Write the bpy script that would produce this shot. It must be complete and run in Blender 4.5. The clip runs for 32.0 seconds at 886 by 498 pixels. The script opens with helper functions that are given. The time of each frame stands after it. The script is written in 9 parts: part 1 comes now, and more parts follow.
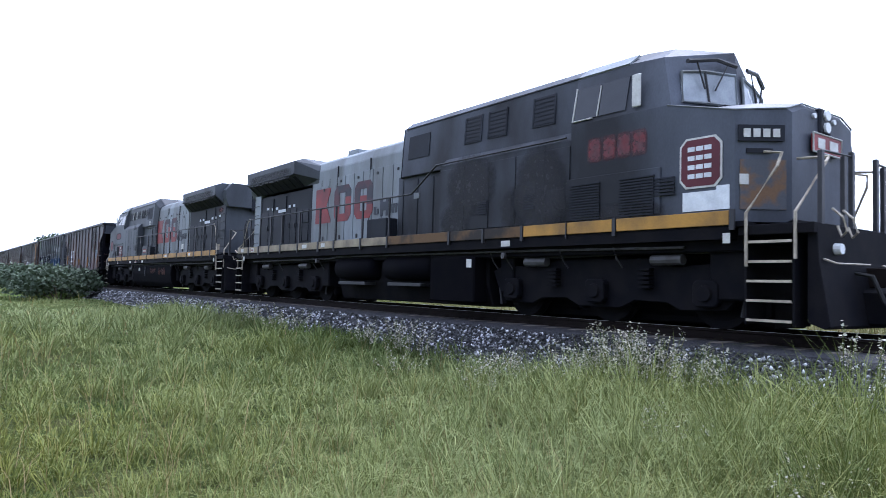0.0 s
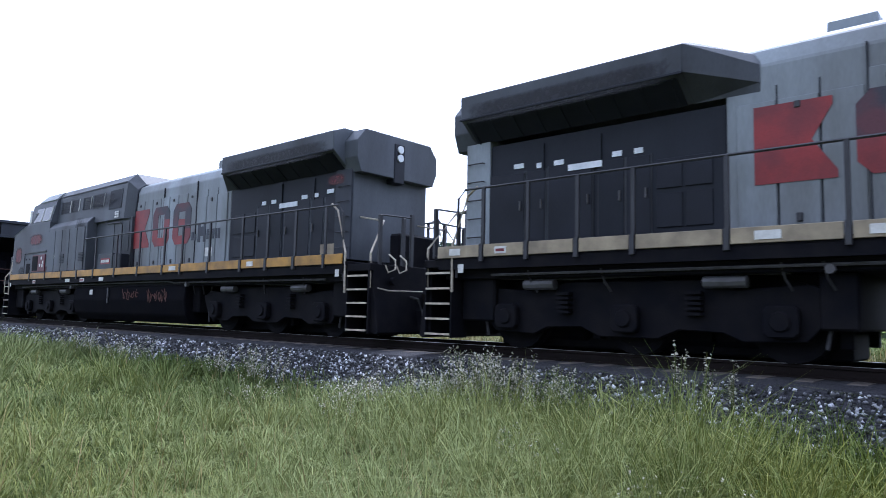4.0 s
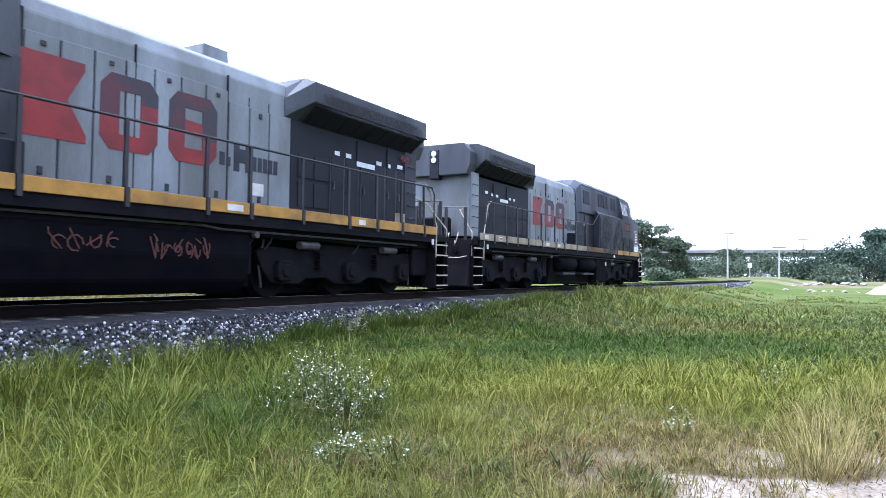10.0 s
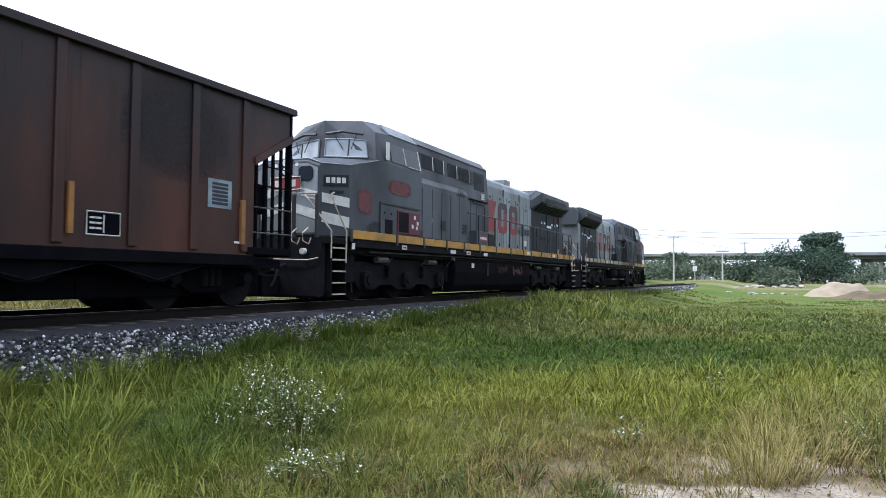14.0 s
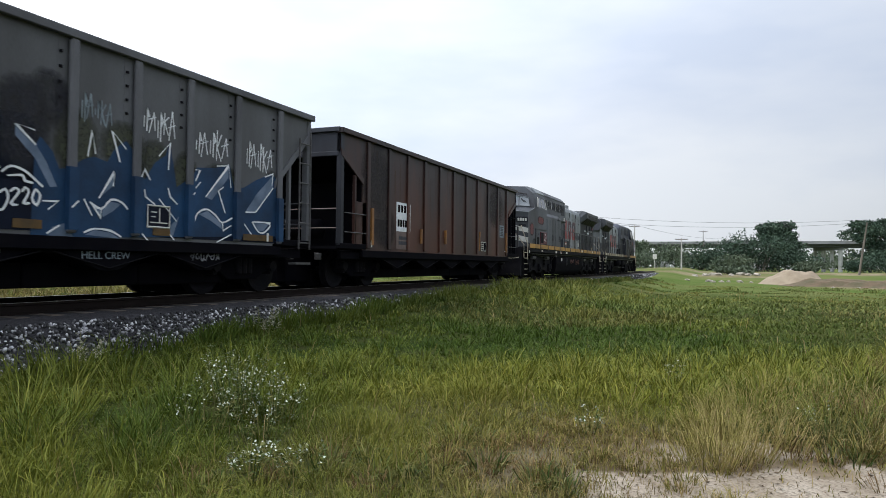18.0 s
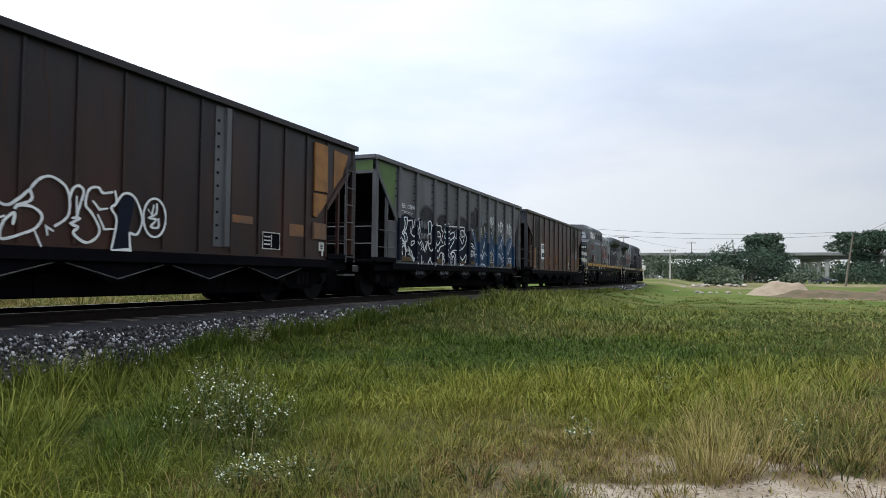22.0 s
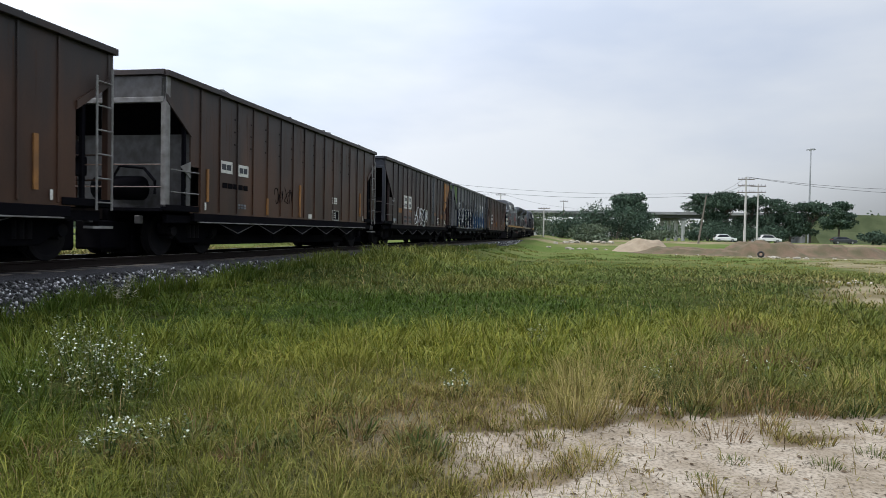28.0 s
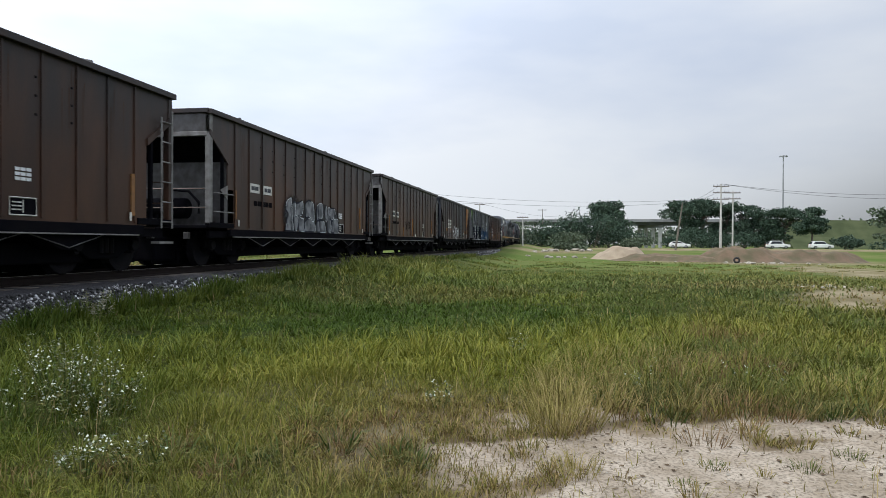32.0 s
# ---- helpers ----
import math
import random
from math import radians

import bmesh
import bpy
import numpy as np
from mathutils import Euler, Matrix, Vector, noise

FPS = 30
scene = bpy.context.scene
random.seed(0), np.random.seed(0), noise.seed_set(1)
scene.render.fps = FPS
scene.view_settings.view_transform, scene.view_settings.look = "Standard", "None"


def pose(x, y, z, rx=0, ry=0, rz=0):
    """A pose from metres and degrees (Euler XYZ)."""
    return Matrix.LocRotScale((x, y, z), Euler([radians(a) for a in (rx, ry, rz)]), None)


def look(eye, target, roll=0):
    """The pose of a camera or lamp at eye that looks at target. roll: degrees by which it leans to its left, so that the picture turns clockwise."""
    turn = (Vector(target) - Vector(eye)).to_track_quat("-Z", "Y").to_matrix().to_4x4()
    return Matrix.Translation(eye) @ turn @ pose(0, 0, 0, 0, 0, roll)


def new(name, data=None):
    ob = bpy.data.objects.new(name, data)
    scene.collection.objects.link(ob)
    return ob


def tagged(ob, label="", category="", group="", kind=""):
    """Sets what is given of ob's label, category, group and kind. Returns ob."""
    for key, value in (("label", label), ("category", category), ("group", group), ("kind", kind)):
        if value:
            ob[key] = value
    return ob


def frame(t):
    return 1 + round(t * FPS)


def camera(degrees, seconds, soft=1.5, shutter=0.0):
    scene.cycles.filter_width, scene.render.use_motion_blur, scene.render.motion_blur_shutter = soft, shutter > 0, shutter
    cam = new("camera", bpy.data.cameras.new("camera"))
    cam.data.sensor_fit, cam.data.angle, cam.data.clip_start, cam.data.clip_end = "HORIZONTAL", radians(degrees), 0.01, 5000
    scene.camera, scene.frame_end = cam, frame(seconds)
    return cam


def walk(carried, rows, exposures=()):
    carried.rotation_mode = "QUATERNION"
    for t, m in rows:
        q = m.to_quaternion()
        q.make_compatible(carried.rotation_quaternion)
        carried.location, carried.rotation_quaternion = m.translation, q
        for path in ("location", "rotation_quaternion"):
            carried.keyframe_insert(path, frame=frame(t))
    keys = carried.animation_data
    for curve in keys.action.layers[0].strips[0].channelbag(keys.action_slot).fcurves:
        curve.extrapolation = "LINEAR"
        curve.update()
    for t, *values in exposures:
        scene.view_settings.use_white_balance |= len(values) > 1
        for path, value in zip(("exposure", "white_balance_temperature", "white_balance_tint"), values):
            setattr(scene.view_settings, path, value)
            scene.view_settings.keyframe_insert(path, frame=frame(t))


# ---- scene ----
cam = camera(65.27, 32.0, 0.55, 0.2)
EYE, ARM = (0, 0.092, 1.5), -0.092
PATH = [  # seconds, tilt, lean, heading
    (0.0, 93.11, -1.67, 53.37),
    (0.5, 93.79, -1.21, 50.21),
    (1.0, 94.26, -1.81, 48.45),
    (1.5, 94.76, -1.70, 46.43),
    (2.0, 95.11, -1.64, 44.86),
    (2.5, 95.60, -1.65, 43.27),
    (4.5, 95.39, -1.31, 41.63),
    (5.0, 95.05, -1.63, 43.14),
    (5.5, 95.17, -1.74, 44.01),
    (6.0, 94.26, -1.70, 46.60),
    (6.5, 92.82, -1.73, 44.39),
    (7.0, 91.87, -1.71, 33.59),
    (7.5, 93.18, -1.42, 24.95),
    (8.0, 96.88, -0.99, 10.75),
    (8.2, 97.20, -0.19, 0.91),
    (8.5, 95.56, -0.40, -17.85),
    (9.0, 93.07, -0.71, -47.82),
    (9.5, 92.16, -1.38, -59.14),
    (10.0, 91.97, -0.74, -60.72),
    (10.5, 92.82, -0.22, -60.94),
    (11.0, 93.33, -0.28, -60.81),
    (11.5, 93.53, 0.01, -59.56),
    (12.0, 93.45, -0.02, -58.97),
    (12.5, 92.85, 0.10, -59.66),
    (13.0, 92.52, -0.18, -60.74),
    (13.5, 92.39, -0.49, -62.05),
    (14.0, 92.34, -0.46, -64.64),
    (14.5, 92.38, -0.76, -66.11),
    (16.5, 92.12, -0.87, -66.66),
    (17.0, 91.53, -0.85, -67.00),
    (17.5, 91.19, -0.75, -67.43),
    (18.0, 91.31, -0.57, -67.62),
    (18.5, 91.36, -0.62, -67.94),
    (19.0, 91.48, -0.76, -68.21),
    (19.5, 91.61, -0.56, -68.36),
    (20.0, 91.93, -0.79, -68.29),
    (20.5, 92.06, -0.61, -68.44),
    (21.0, 92.22, -0.59, -68.47),
    (21.5, 92.36, -0.48, -68.42),
    (22.0, 92.21, -0.64, -68.47),
    (22.5, 92.20, -0.29, -68.65),
    (23.0, 92.07, -0.43, -68.80),
    (23.5, 91.87, -0.31, -68.91),
    (24.0, 91.75, -0.52, -69.22),
    (24.5, 91.62, -0.23, -69.55),
    (26.5, 90.56, -0.98, -73.69),
    (27.0, 89.35, -1.09, -75.13),
    (27.5, 88.49, -1.26, -76.94),
    (28.0, 88.67, -1.08, -78.38),
    (28.5, 89.10, -0.89, -79.08),
    (29.0, 89.16, -0.87, -79.54),
    (29.5, 89.20, -0.71, -80.00),
    (30.0, 89.20, -0.66, -80.35),
    (30.5, 89.29, -0.55, -80.42),
    (31.0, 89.42, -0.60, -80.21),
    (31.5, 89.42, -0.42, -80.15),
    (32.0, 89.52, -0.32, -80.07),
]
RISE = [(0, 0), (9, 0), (10, 0.01), (11, 0.03), (12, 0.05), (13, 0.07), (14, 0.085), (17, 0.11), (24, 0.12), (32, 0.13)]  # seconds, how far the eye has risen
EXPOSURE = [(0, 0.5, 5250, 18), (5, 0.5, 5200, 18), (6, 0.6, 5200, 19), (6.5, 0.9, 5350, 23), (7, 1.3, 5350, 25), (8, 1.35, 5550, 26), (9, 1.78, 5450, 28), (9.6, 1.5, 5350, 23), (10, 1.12, 5200, 19), (10.5, 0.74, 5300, 15), (11.2, 0.52, 5350, 14), (12, 0.5, 5450, 13), (14, 0.5, 5650, 12), (17, -0.04, 6150, 10), (32, -0.05, 6150, 10)]
walk(cam, [(t, pose(-math.sin(radians(c)) * ARM, EYE[1] + math.cos(radians(c)) * ARM, EYE[2] + float(np.interp(t, *zip(*RISE))), a, b, c)) for t, a, b, c in PATH], EXPOSURE)

V_S, A_S, J_S = 4.3124, 0.04673, -0.000348  # train: speed at 8 s, gain of speed, slackening of that gain
YC, ZR, GRADE = 10.35, 0.99, 0.00044   # track: centre line, rail height, climb


def shift(t):
    """How far the train has come at t seconds, counted from 8 s."""
    return V_S * (t - 8) + 0.5 * A_S * (t - 8) ** 2 + J_S * (t - 8) ** 3


# ---- world, sun ----
SUN_AZ, SUN_EL = radians(-25), radians(58)


def make_world():
    w = bpy.data.worlds.new("overcast_sky")
    scene.world = w
    w.use_nodes = True
    nt = w.node_tree
    nt.nodes.clear()
    n, l = nt.nodes, nt.links
    out = n.new("ShaderNodeOutputWorld")
    sky = n.new("ShaderNodeTexSky")
    sky.sky_type, sky.sun_disc = "NISHITA", False
    sky.sun_elevation, sky.sun_rotation = SUN_EL, SUN_AZ
    sky.dust_density = 1.0
    blue = n.new("ShaderNodeBackground")
    blue.inputs["Strength"].default_value = 0.09
    l.new(sky.outputs[0], blue.inputs["Color"])
    tc = n.new("ShaderNodeTexCoord")
    mp = n.new("ShaderNodeMapping")
    mp.inputs["Scale"].default_value = (1.0, 1.0, 3.2)
    l.new(tc.outputs["Generated"], mp.inputs["Vector"])
    no = n.new("ShaderNodeTexNoise")
    no.inputs["Scale"].default_value, no.inputs["Detail"].default_value = 1.7, 5.0
    no.inputs["Roughness"].default_value = 0.52
    l.new(mp.outputs[0], no.inputs["Vector"])
    dot = n.new("ShaderNodeVectorMath")
    dot.operation = "DOT_PRODUCT"
    dot.inputs[1].default_value = (math.sin(SUN_AZ) * math.cos(SUN_EL), math.cos(SUN_AZ) * math.cos(SUN_EL), math.sin(SUN_EL))
    l.new(tc.outputs["Generated"], dot.inputs[0])
    glow = n.new("ShaderNodeFloatCurve")
    half = n.new("ShaderNodeMath")
    half.operation = "MULTIPLY_ADD"
    half.inputs[1].default_value, half.inputs[2].default_value = 0.5, 0.5
    l.new(dot.outputs["Value"], half.inputs[0])
    cv = glow.mapping.curves[0]
    for p, v in SKY_GLOW[1:-1]:
        cv.points.new(p, v)
    cv.points[0].location, cv.points[-1].location = SKY_GLOW[0], SKY_GLOW[-1]
    glow.mapping.update()
    l.new(half.outputs[0], glow.inputs["Value"])
    gain = n.new("ShaderNodeMath")
    gain.operation = "MULTIPLY"
    gain.inputs[1].default_value = 2.0
    l.new(glow.outputs[0], gain.inputs[0])
    ramp = n.new("ShaderNodeValToRGB")
    ramp.color_ramp.elements[0].position, ramp.color_ramp.elements[0].color = 0.33, (0.72, 0.78, 0.89, 1)
    ramp.color_ramp.elements[1].position, ramp.color_ramp.elements[1].color = 0.62, (0.97, 0.985, 1.0, 1)
    l.new(no.outputs[0], ramp.inputs[0])
    cloud = n.new("ShaderNodeBackground")
    l.new(ramp.outputs[0], cloud.inputs["Color"])
    l.new(gain.outputs[0], cloud.inputs["Strength"])
    mix = n.new("ShaderNodeMixShader")
    mix.inputs[0].default_value = 0.92
    l.new(blue.outputs[0], mix.inputs[1])
    l.new(cloud.outputs[0], mix.inputs[2])
    l.new(mix.outputs[0], out.inputs["Surface"])
    sun = new("sun", bpy.data.lights.new("sun", "SUN"))
    sun.data.energy, sun.data.angle, sun.data.color = 2.6, radians(16), (1.0, 0.95, 0.88)
    d = Vector((math.sin(SUN_AZ) * math.cos(SUN_EL), math.cos(SUN_AZ) * math.cos(SUN_EL), math.sin(SUN_EL)))
    sun.matrix_world = look(d * 60, (0, 0, 0))


# brightness of the cloud cover, away from the hidden sun to towards it (half of the true value)
SKY_GLOW = [(0.0, 0.07), (0.26, 0.09), (0.38, 0.38), (0.5, 0.50), (0.62, 0.66), (1.0, 0.9)]
make_world()

# ---- materials ----
MATS = {}


def mat(name, colour, rough=0.6, metal=0.0, other=None, scale=3.0, amount=0.5, fine=40.0, bump=0.15, streak=1.0, spread=0.15, rnd=0.0, isl=0.0, spec=0.35, gain=1.0, dust=None):
    """Paint, stone, metal and so on: a base colour that drifts to `other` in large stains, fine grain on top and slight relief."""
    m = bpy.data.materials.new(name)
    MATS[name] = m
    m.use_nodes = True
    nt = m.node_tree
    n, l = nt.nodes, nt.links
    b = n["Principled BSDF"]
    b.inputs["Roughness"].default_value, b.inputs["Metallic"].default_value = rough, metal
    b.inputs["Specular IOR Level"].default_value = spec
    other = other or tuple(c * 0.6 for c in colour)
    tc = n.new("ShaderNodeTexCoord")
    mp = n.new("ShaderNodeMapping")
    mp.inputs["Scale"].default_value = (1, 1, 1 / streak)
    l.new(tc.outputs["Object"], mp.inputs["Vector"])
    n1, n2 = n.new("ShaderNodeTexNoise"), n.new("ShaderNodeTexNoise")
    n1.inputs["Scale"].default_value, n1.inputs["Detail"].default_value = scale, 6.0
    n2.inputs["Scale"].default_value, n2.inputs["Detail"].default_value = fine, 3.0
    l.new(mp.outputs[0], n1.inputs["Vector"])
    l.new(mp.outputs[0], n2.inputs["Vector"])
    r = n.new("ShaderNodeMapRange")
    r.inputs["From Min"].default_value, r.inputs["From Max"].default_value = 0.5 - spread, 0.5 + spread
    r.inputs["To Max"].default_value = amount
    l.new(n1.outputs[0], r.inputs["Value"])
    mx = n.new("ShaderNodeMix")
    mx.data_type = "RGBA"
    mx.inputs[6].default_value, mx.inputs[7].default_value = (*colour, 1), (*other, 1)
    l.new(r.outputs[0], mx.inputs[0])
    tint = mx.outputs[2]
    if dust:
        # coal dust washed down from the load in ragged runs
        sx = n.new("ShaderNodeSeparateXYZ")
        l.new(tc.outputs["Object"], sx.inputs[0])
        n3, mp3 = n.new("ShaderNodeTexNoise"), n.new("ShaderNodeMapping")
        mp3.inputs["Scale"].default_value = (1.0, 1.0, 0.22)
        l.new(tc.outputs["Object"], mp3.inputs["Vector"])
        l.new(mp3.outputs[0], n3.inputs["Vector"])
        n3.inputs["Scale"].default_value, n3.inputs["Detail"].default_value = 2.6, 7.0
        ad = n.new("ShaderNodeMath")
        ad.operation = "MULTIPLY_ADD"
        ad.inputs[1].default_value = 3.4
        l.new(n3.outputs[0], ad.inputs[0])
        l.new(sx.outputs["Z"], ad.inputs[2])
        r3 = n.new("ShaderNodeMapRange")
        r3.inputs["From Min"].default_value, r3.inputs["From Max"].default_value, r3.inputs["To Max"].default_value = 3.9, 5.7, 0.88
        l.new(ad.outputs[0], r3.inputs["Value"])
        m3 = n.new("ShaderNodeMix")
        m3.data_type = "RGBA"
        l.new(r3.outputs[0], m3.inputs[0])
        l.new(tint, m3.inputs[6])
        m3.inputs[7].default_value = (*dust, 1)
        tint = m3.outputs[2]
    hs = n.new("ShaderNodeHueSaturation")
    l.new(tint, hs.inputs["Color"])
    vr = n.new("ShaderNodeMapRange")
    vr.inputs["To Min"].default_value, vr.inputs["To Max"].default_value = 0.82, 1.18
    l.new(n2.outputs[0], vr.inputs["Value"])
    val = vr.outputs[0]
    if rnd or isl:
        src = n.new("ShaderNodeObjectInfo").outputs["Random"] if rnd else n.new("ShaderNodeNewGeometry").outputs["Random Per Island"]
        rr = n.new("ShaderNodeMapRange")
        rr.inputs["To Min"].default_value, rr.inputs["To Max"].default_value = 1 - (rnd or isl), 1 + (rnd or isl)
        if gain != 1.0:
            pw = n.new("ShaderNodeMath")
            pw.operation = "POWER"
            pw.inputs[1].default_value = gain
            l.new(src, pw.inputs[0])
            src = pw.outputs[0]
        l.new(src, rr.inputs["Value"])
        mu = n.new("ShaderNodeMath")
        mu.operation = "MULTIPLY"
        l.new(val, mu.inputs[0])
        l.new(rr.outputs[0], mu.inputs[1])
        val = mu.outputs[0]
    l.new(val, hs.inputs["Value"])
    l.new(hs.outputs[0], b.inputs["Base Color"])
    if bump:
        bp = n.new("ShaderNodeBump")
        bp.inputs["Strength"].default_value, bp.inputs["Distance"].default_value = bump, 0.01
        l.new(n2.outputs[0], bp.inputs["Height"])
        l.new(bp.outputs[0], b.inputs["Normal"])
    return m


GREY = mat("grey_paint", (0.086, 0.095, 0.110), 0.5, 0, (0.026, 0.027, 0.031), 0.7, 0.9, streak=3.0, spec=0.25)
GREYD = mat("smoky_grey_paint", (0.095, 0.106, 0.134), 0.55, 0, (0.015, 0.016, 0.020), 0.45, 1.0, streak=2.2, spec=0.25, spread=0.12)
HOOD = mat("pale_grey_paint", (0.255, 0.285, 0.310), 0.5, 0, (0.115, 0.118, 0.115), 1.2, 0.8, streak=4.5)
SOOT = mat("sooty_grey_paint", (0.019, 0.022, 0.030), 0.6, 0, (0.011, 0.012, 0.017), 1.5, 0.7, streak=2.0, spec=0.2)
SLATEEND = mat("dark_slate_end_paint", (0.034, 0.038, 0.050), 0.55, 0, (0.016, 0.017, 0.022), 1.2, 0.8, streak=2.5, spec=0.3)
# also used for the added blocks that keep gaps under the engines dark
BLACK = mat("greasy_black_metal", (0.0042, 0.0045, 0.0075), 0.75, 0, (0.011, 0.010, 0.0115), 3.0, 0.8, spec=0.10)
DARK = mat("dark_door_paint", (0.013, 0.015, 0.023), 0.55, 0, (0.007, 0.008, 0.012), 2.0, 0.6, spec=0.25)
YELLOW = mat("ochre_stripe_paint", (0.47, 0.25, 0.04), 0.5, 0, (0.17, 0.10, 0.035), 2.2, 0.8)
BEIGE = mat("faded_stripe_paint", (0.36, 0.30, 0.20), 0.6, 0, (0.14, 0.115, 0.085), 2.5, 0.8)
SCORCH = mat("soot_covered_stripe", (0.030, 0.024, 0.020), 0.7, 0, (0.16, 0.09, 0.035), 1.6, 0.8, spread=0.06)
RED = mat("red_paint", (0.27, 0.034, 0.034), 0.5, 0, (0.11, 0.028, 0.034), 2.0, 0.7)
MAROON = mat("maroon_paint", (0.11, 0.02, 0.03), 0.5)
WHITE = mat("white_paint", (0.66, 0.66, 0.63), 0.5, 0, (0.40, 0.39, 0.36), 6.0, 0.5)
NAVY = mat("black_lettering_paint", (0.03, 0.035, 0.05), 0.5)
RAILING = mat("worn_pale_railing", (0.55, 0.49, 0.39), 0.45, 0.3, (0.2, 0.17, 0.13), 8.0, 0.6)
POST = mat("dark_railing", (0.05, 0.05, 0.055), 0.5, 0.3)
SCRAPED = mat("scraped_rusty_paint", (0.17, 0.10, 0.055), 0.7, 0, (0.085, 0.090, 0.105), 3.2, 1.0, spread=0.07)
SOOTRED = mat("soot_darkened_red_paint", (0.045, 0.042, 0.054), 0.6, 0, (0.11, 0.034, 0.042), 1.6, 0.8, spread=0.1)
RUSTY = mat("rusty_orange_metal", (0.24, 0.11, 0.045), 0.75, 0, (0.10, 0.08, 0.07), 3.0, 0.8)
STEEL = mat("bare_steel", (0.45, 0.45, 0.46), 0.35, 0.9, (0.3, 0.28, 0.26), 10.0, 0.5)
RAILRUST = mat("rusted_rail_side", (0.014, 0.010, 0.009), 0.8, spec=0.15)
LAMPG = mat("headlight_glass", (0.75, 0.77, 0.78), 0.15, 0.0, (0.6, 0.62, 0.63))
GLASS = mat("cab_window_glass", (0.03, 0.035, 0.045), 0.06, 0.0, (0.02, 0.022, 0.03), bump=0.0)
SHIELD = mat("hazy_windscreen", (0.36, 0.39, 0.42), 0.08, 0.0, (0.14, 0.16, 0.18), bump=0.0)
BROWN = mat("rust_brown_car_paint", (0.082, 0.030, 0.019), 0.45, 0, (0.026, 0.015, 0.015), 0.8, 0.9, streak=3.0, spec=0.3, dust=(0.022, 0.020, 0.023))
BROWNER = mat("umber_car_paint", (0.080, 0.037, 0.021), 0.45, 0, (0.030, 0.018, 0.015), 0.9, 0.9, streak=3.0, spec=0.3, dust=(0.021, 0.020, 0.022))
CHORD = mat("pale_grey_rib_paint", (0.13, 0.135, 0.15), 0.55, 0, (0.07, 0.07, 0.078), 1.5, 0.7, streak=3.0, spec=0.2)
CARGREY = mat("grimy_grey_car_paint", (0.112, 0.118, 0.132), 0.5, 0, (0.056, 0.058, 0.062), 0.9, 0.85, streak=3.0, spec=0.4)
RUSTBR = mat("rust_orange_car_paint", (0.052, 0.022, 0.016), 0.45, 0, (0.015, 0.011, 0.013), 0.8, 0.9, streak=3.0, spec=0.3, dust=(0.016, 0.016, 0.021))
CARGREEN = mat("faded_green_paint", (0.10, 0.17, 0.05), 0.6, 0, (0.05, 0.08, 0.035), 2.0, 0.6)
WORN = mat("worn_grey_steel", (0.10, 0.10, 0.105), 0.5, 0.2, (0.045, 0.04, 0.038), 5.0, 0.7)
LADDER = mat("worn_pale_steel", (0.24, 0.24, 0.24), 0.5, 0.1, (0.10, 0.09, 0.085), 5.0, 0.7, spec=0.2)
# at wagon ends and in gap blocks this black also carries the shade
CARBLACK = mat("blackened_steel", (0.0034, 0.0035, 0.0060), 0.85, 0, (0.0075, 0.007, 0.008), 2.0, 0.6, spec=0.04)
OCHRE = mat("grimy_ochre_plate", (0.13, 0.075, 0.022), 0.7, 0, (0.05, 0.035, 0.02), 3.0, 0.8)
ORANGE = mat("weathered_orange_paint", (0.33, 0.15, 0.04), 0.6, 0, (0.15, 0.08, 0.04), 3.0, 0.7)
COAL = mat("coal", (0.025, 0.024, 0.024), 0.7, 0, (0.05, 0.046, 0.042), 2.0, 0.5, 30, 0.8)
GBLUE = mat("blue_spray_paint", (0.016, 0.056, 0.135), 0.6, 0, (0.010, 0.024, 0.055), 1.5, 0.9, spec=0.25, spread=0.2)
GTEAL = mat("teal_spray_paint", (0.03, 0.075, 0.085), 0.75, 0, (0.02, 0.05, 0.07), 1.2, 0.8, spec=0.08)
GBLACK = mat("black_spray_paint", (0.008, 0.009, 0.015), 0.6, 0, (0.009, 0.014, 0.030), 1.0, 0.9, spec=0.08)
GWHITE = mat("white_spray_paint", (0.80, 0.83, 0.86), 0.75, 0, (0.55, 0.58, 0.62), 5.0, 0.6, spec=0.08)
STREAK = mat("rust_run", (0.062, 0.030, 0.017), 0.75, 0, (0.035, 0.02, 0.014), 4.0, 0.8)
CHALK = mat("chalky_brown_panel", (0.17, 0.13, 0.12), 0.65, 0, (0.09, 0.065, 0.06), 5.0, 0.7)
SLATE = mat("slate_blue_spray_paint", (0.18, 0.23, 0.32), 0.75, 0, (0.07, 0.10, 0.15), 2.5, 0.8, spec=0.08)
GSMOKE = mat("smoky_grey_spray_paint", (0.25, 0.26, 0.28), 0.75, 0, (0.08, 0.085, 0.095), 3.2, 0.9, spec=0.08, spread=0.1)
GPALE = mat("pale_blue_spray_paint", (0.30, 0.36, 0.40), 0.75, 0, (0.14, 0.17, 0.20), 2.5, 0.8, spec=0.08)
GCORAL = mat("coral_spray_paint", (0.11, 0.05, 0.04), 0.6, spec=0.1)
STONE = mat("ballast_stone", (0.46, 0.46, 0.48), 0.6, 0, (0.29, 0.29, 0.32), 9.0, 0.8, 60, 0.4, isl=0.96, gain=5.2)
# near black: the train's shade on the shoulder is put into this colour
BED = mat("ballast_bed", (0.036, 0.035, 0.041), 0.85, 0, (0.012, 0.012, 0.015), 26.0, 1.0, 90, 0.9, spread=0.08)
TIE = mat("weathered_sleeper", (0.13, 0.11, 0.095), 0.85, 0, (0.07, 0.06, 0.05), 5.0, 0.7, rnd=0.25)
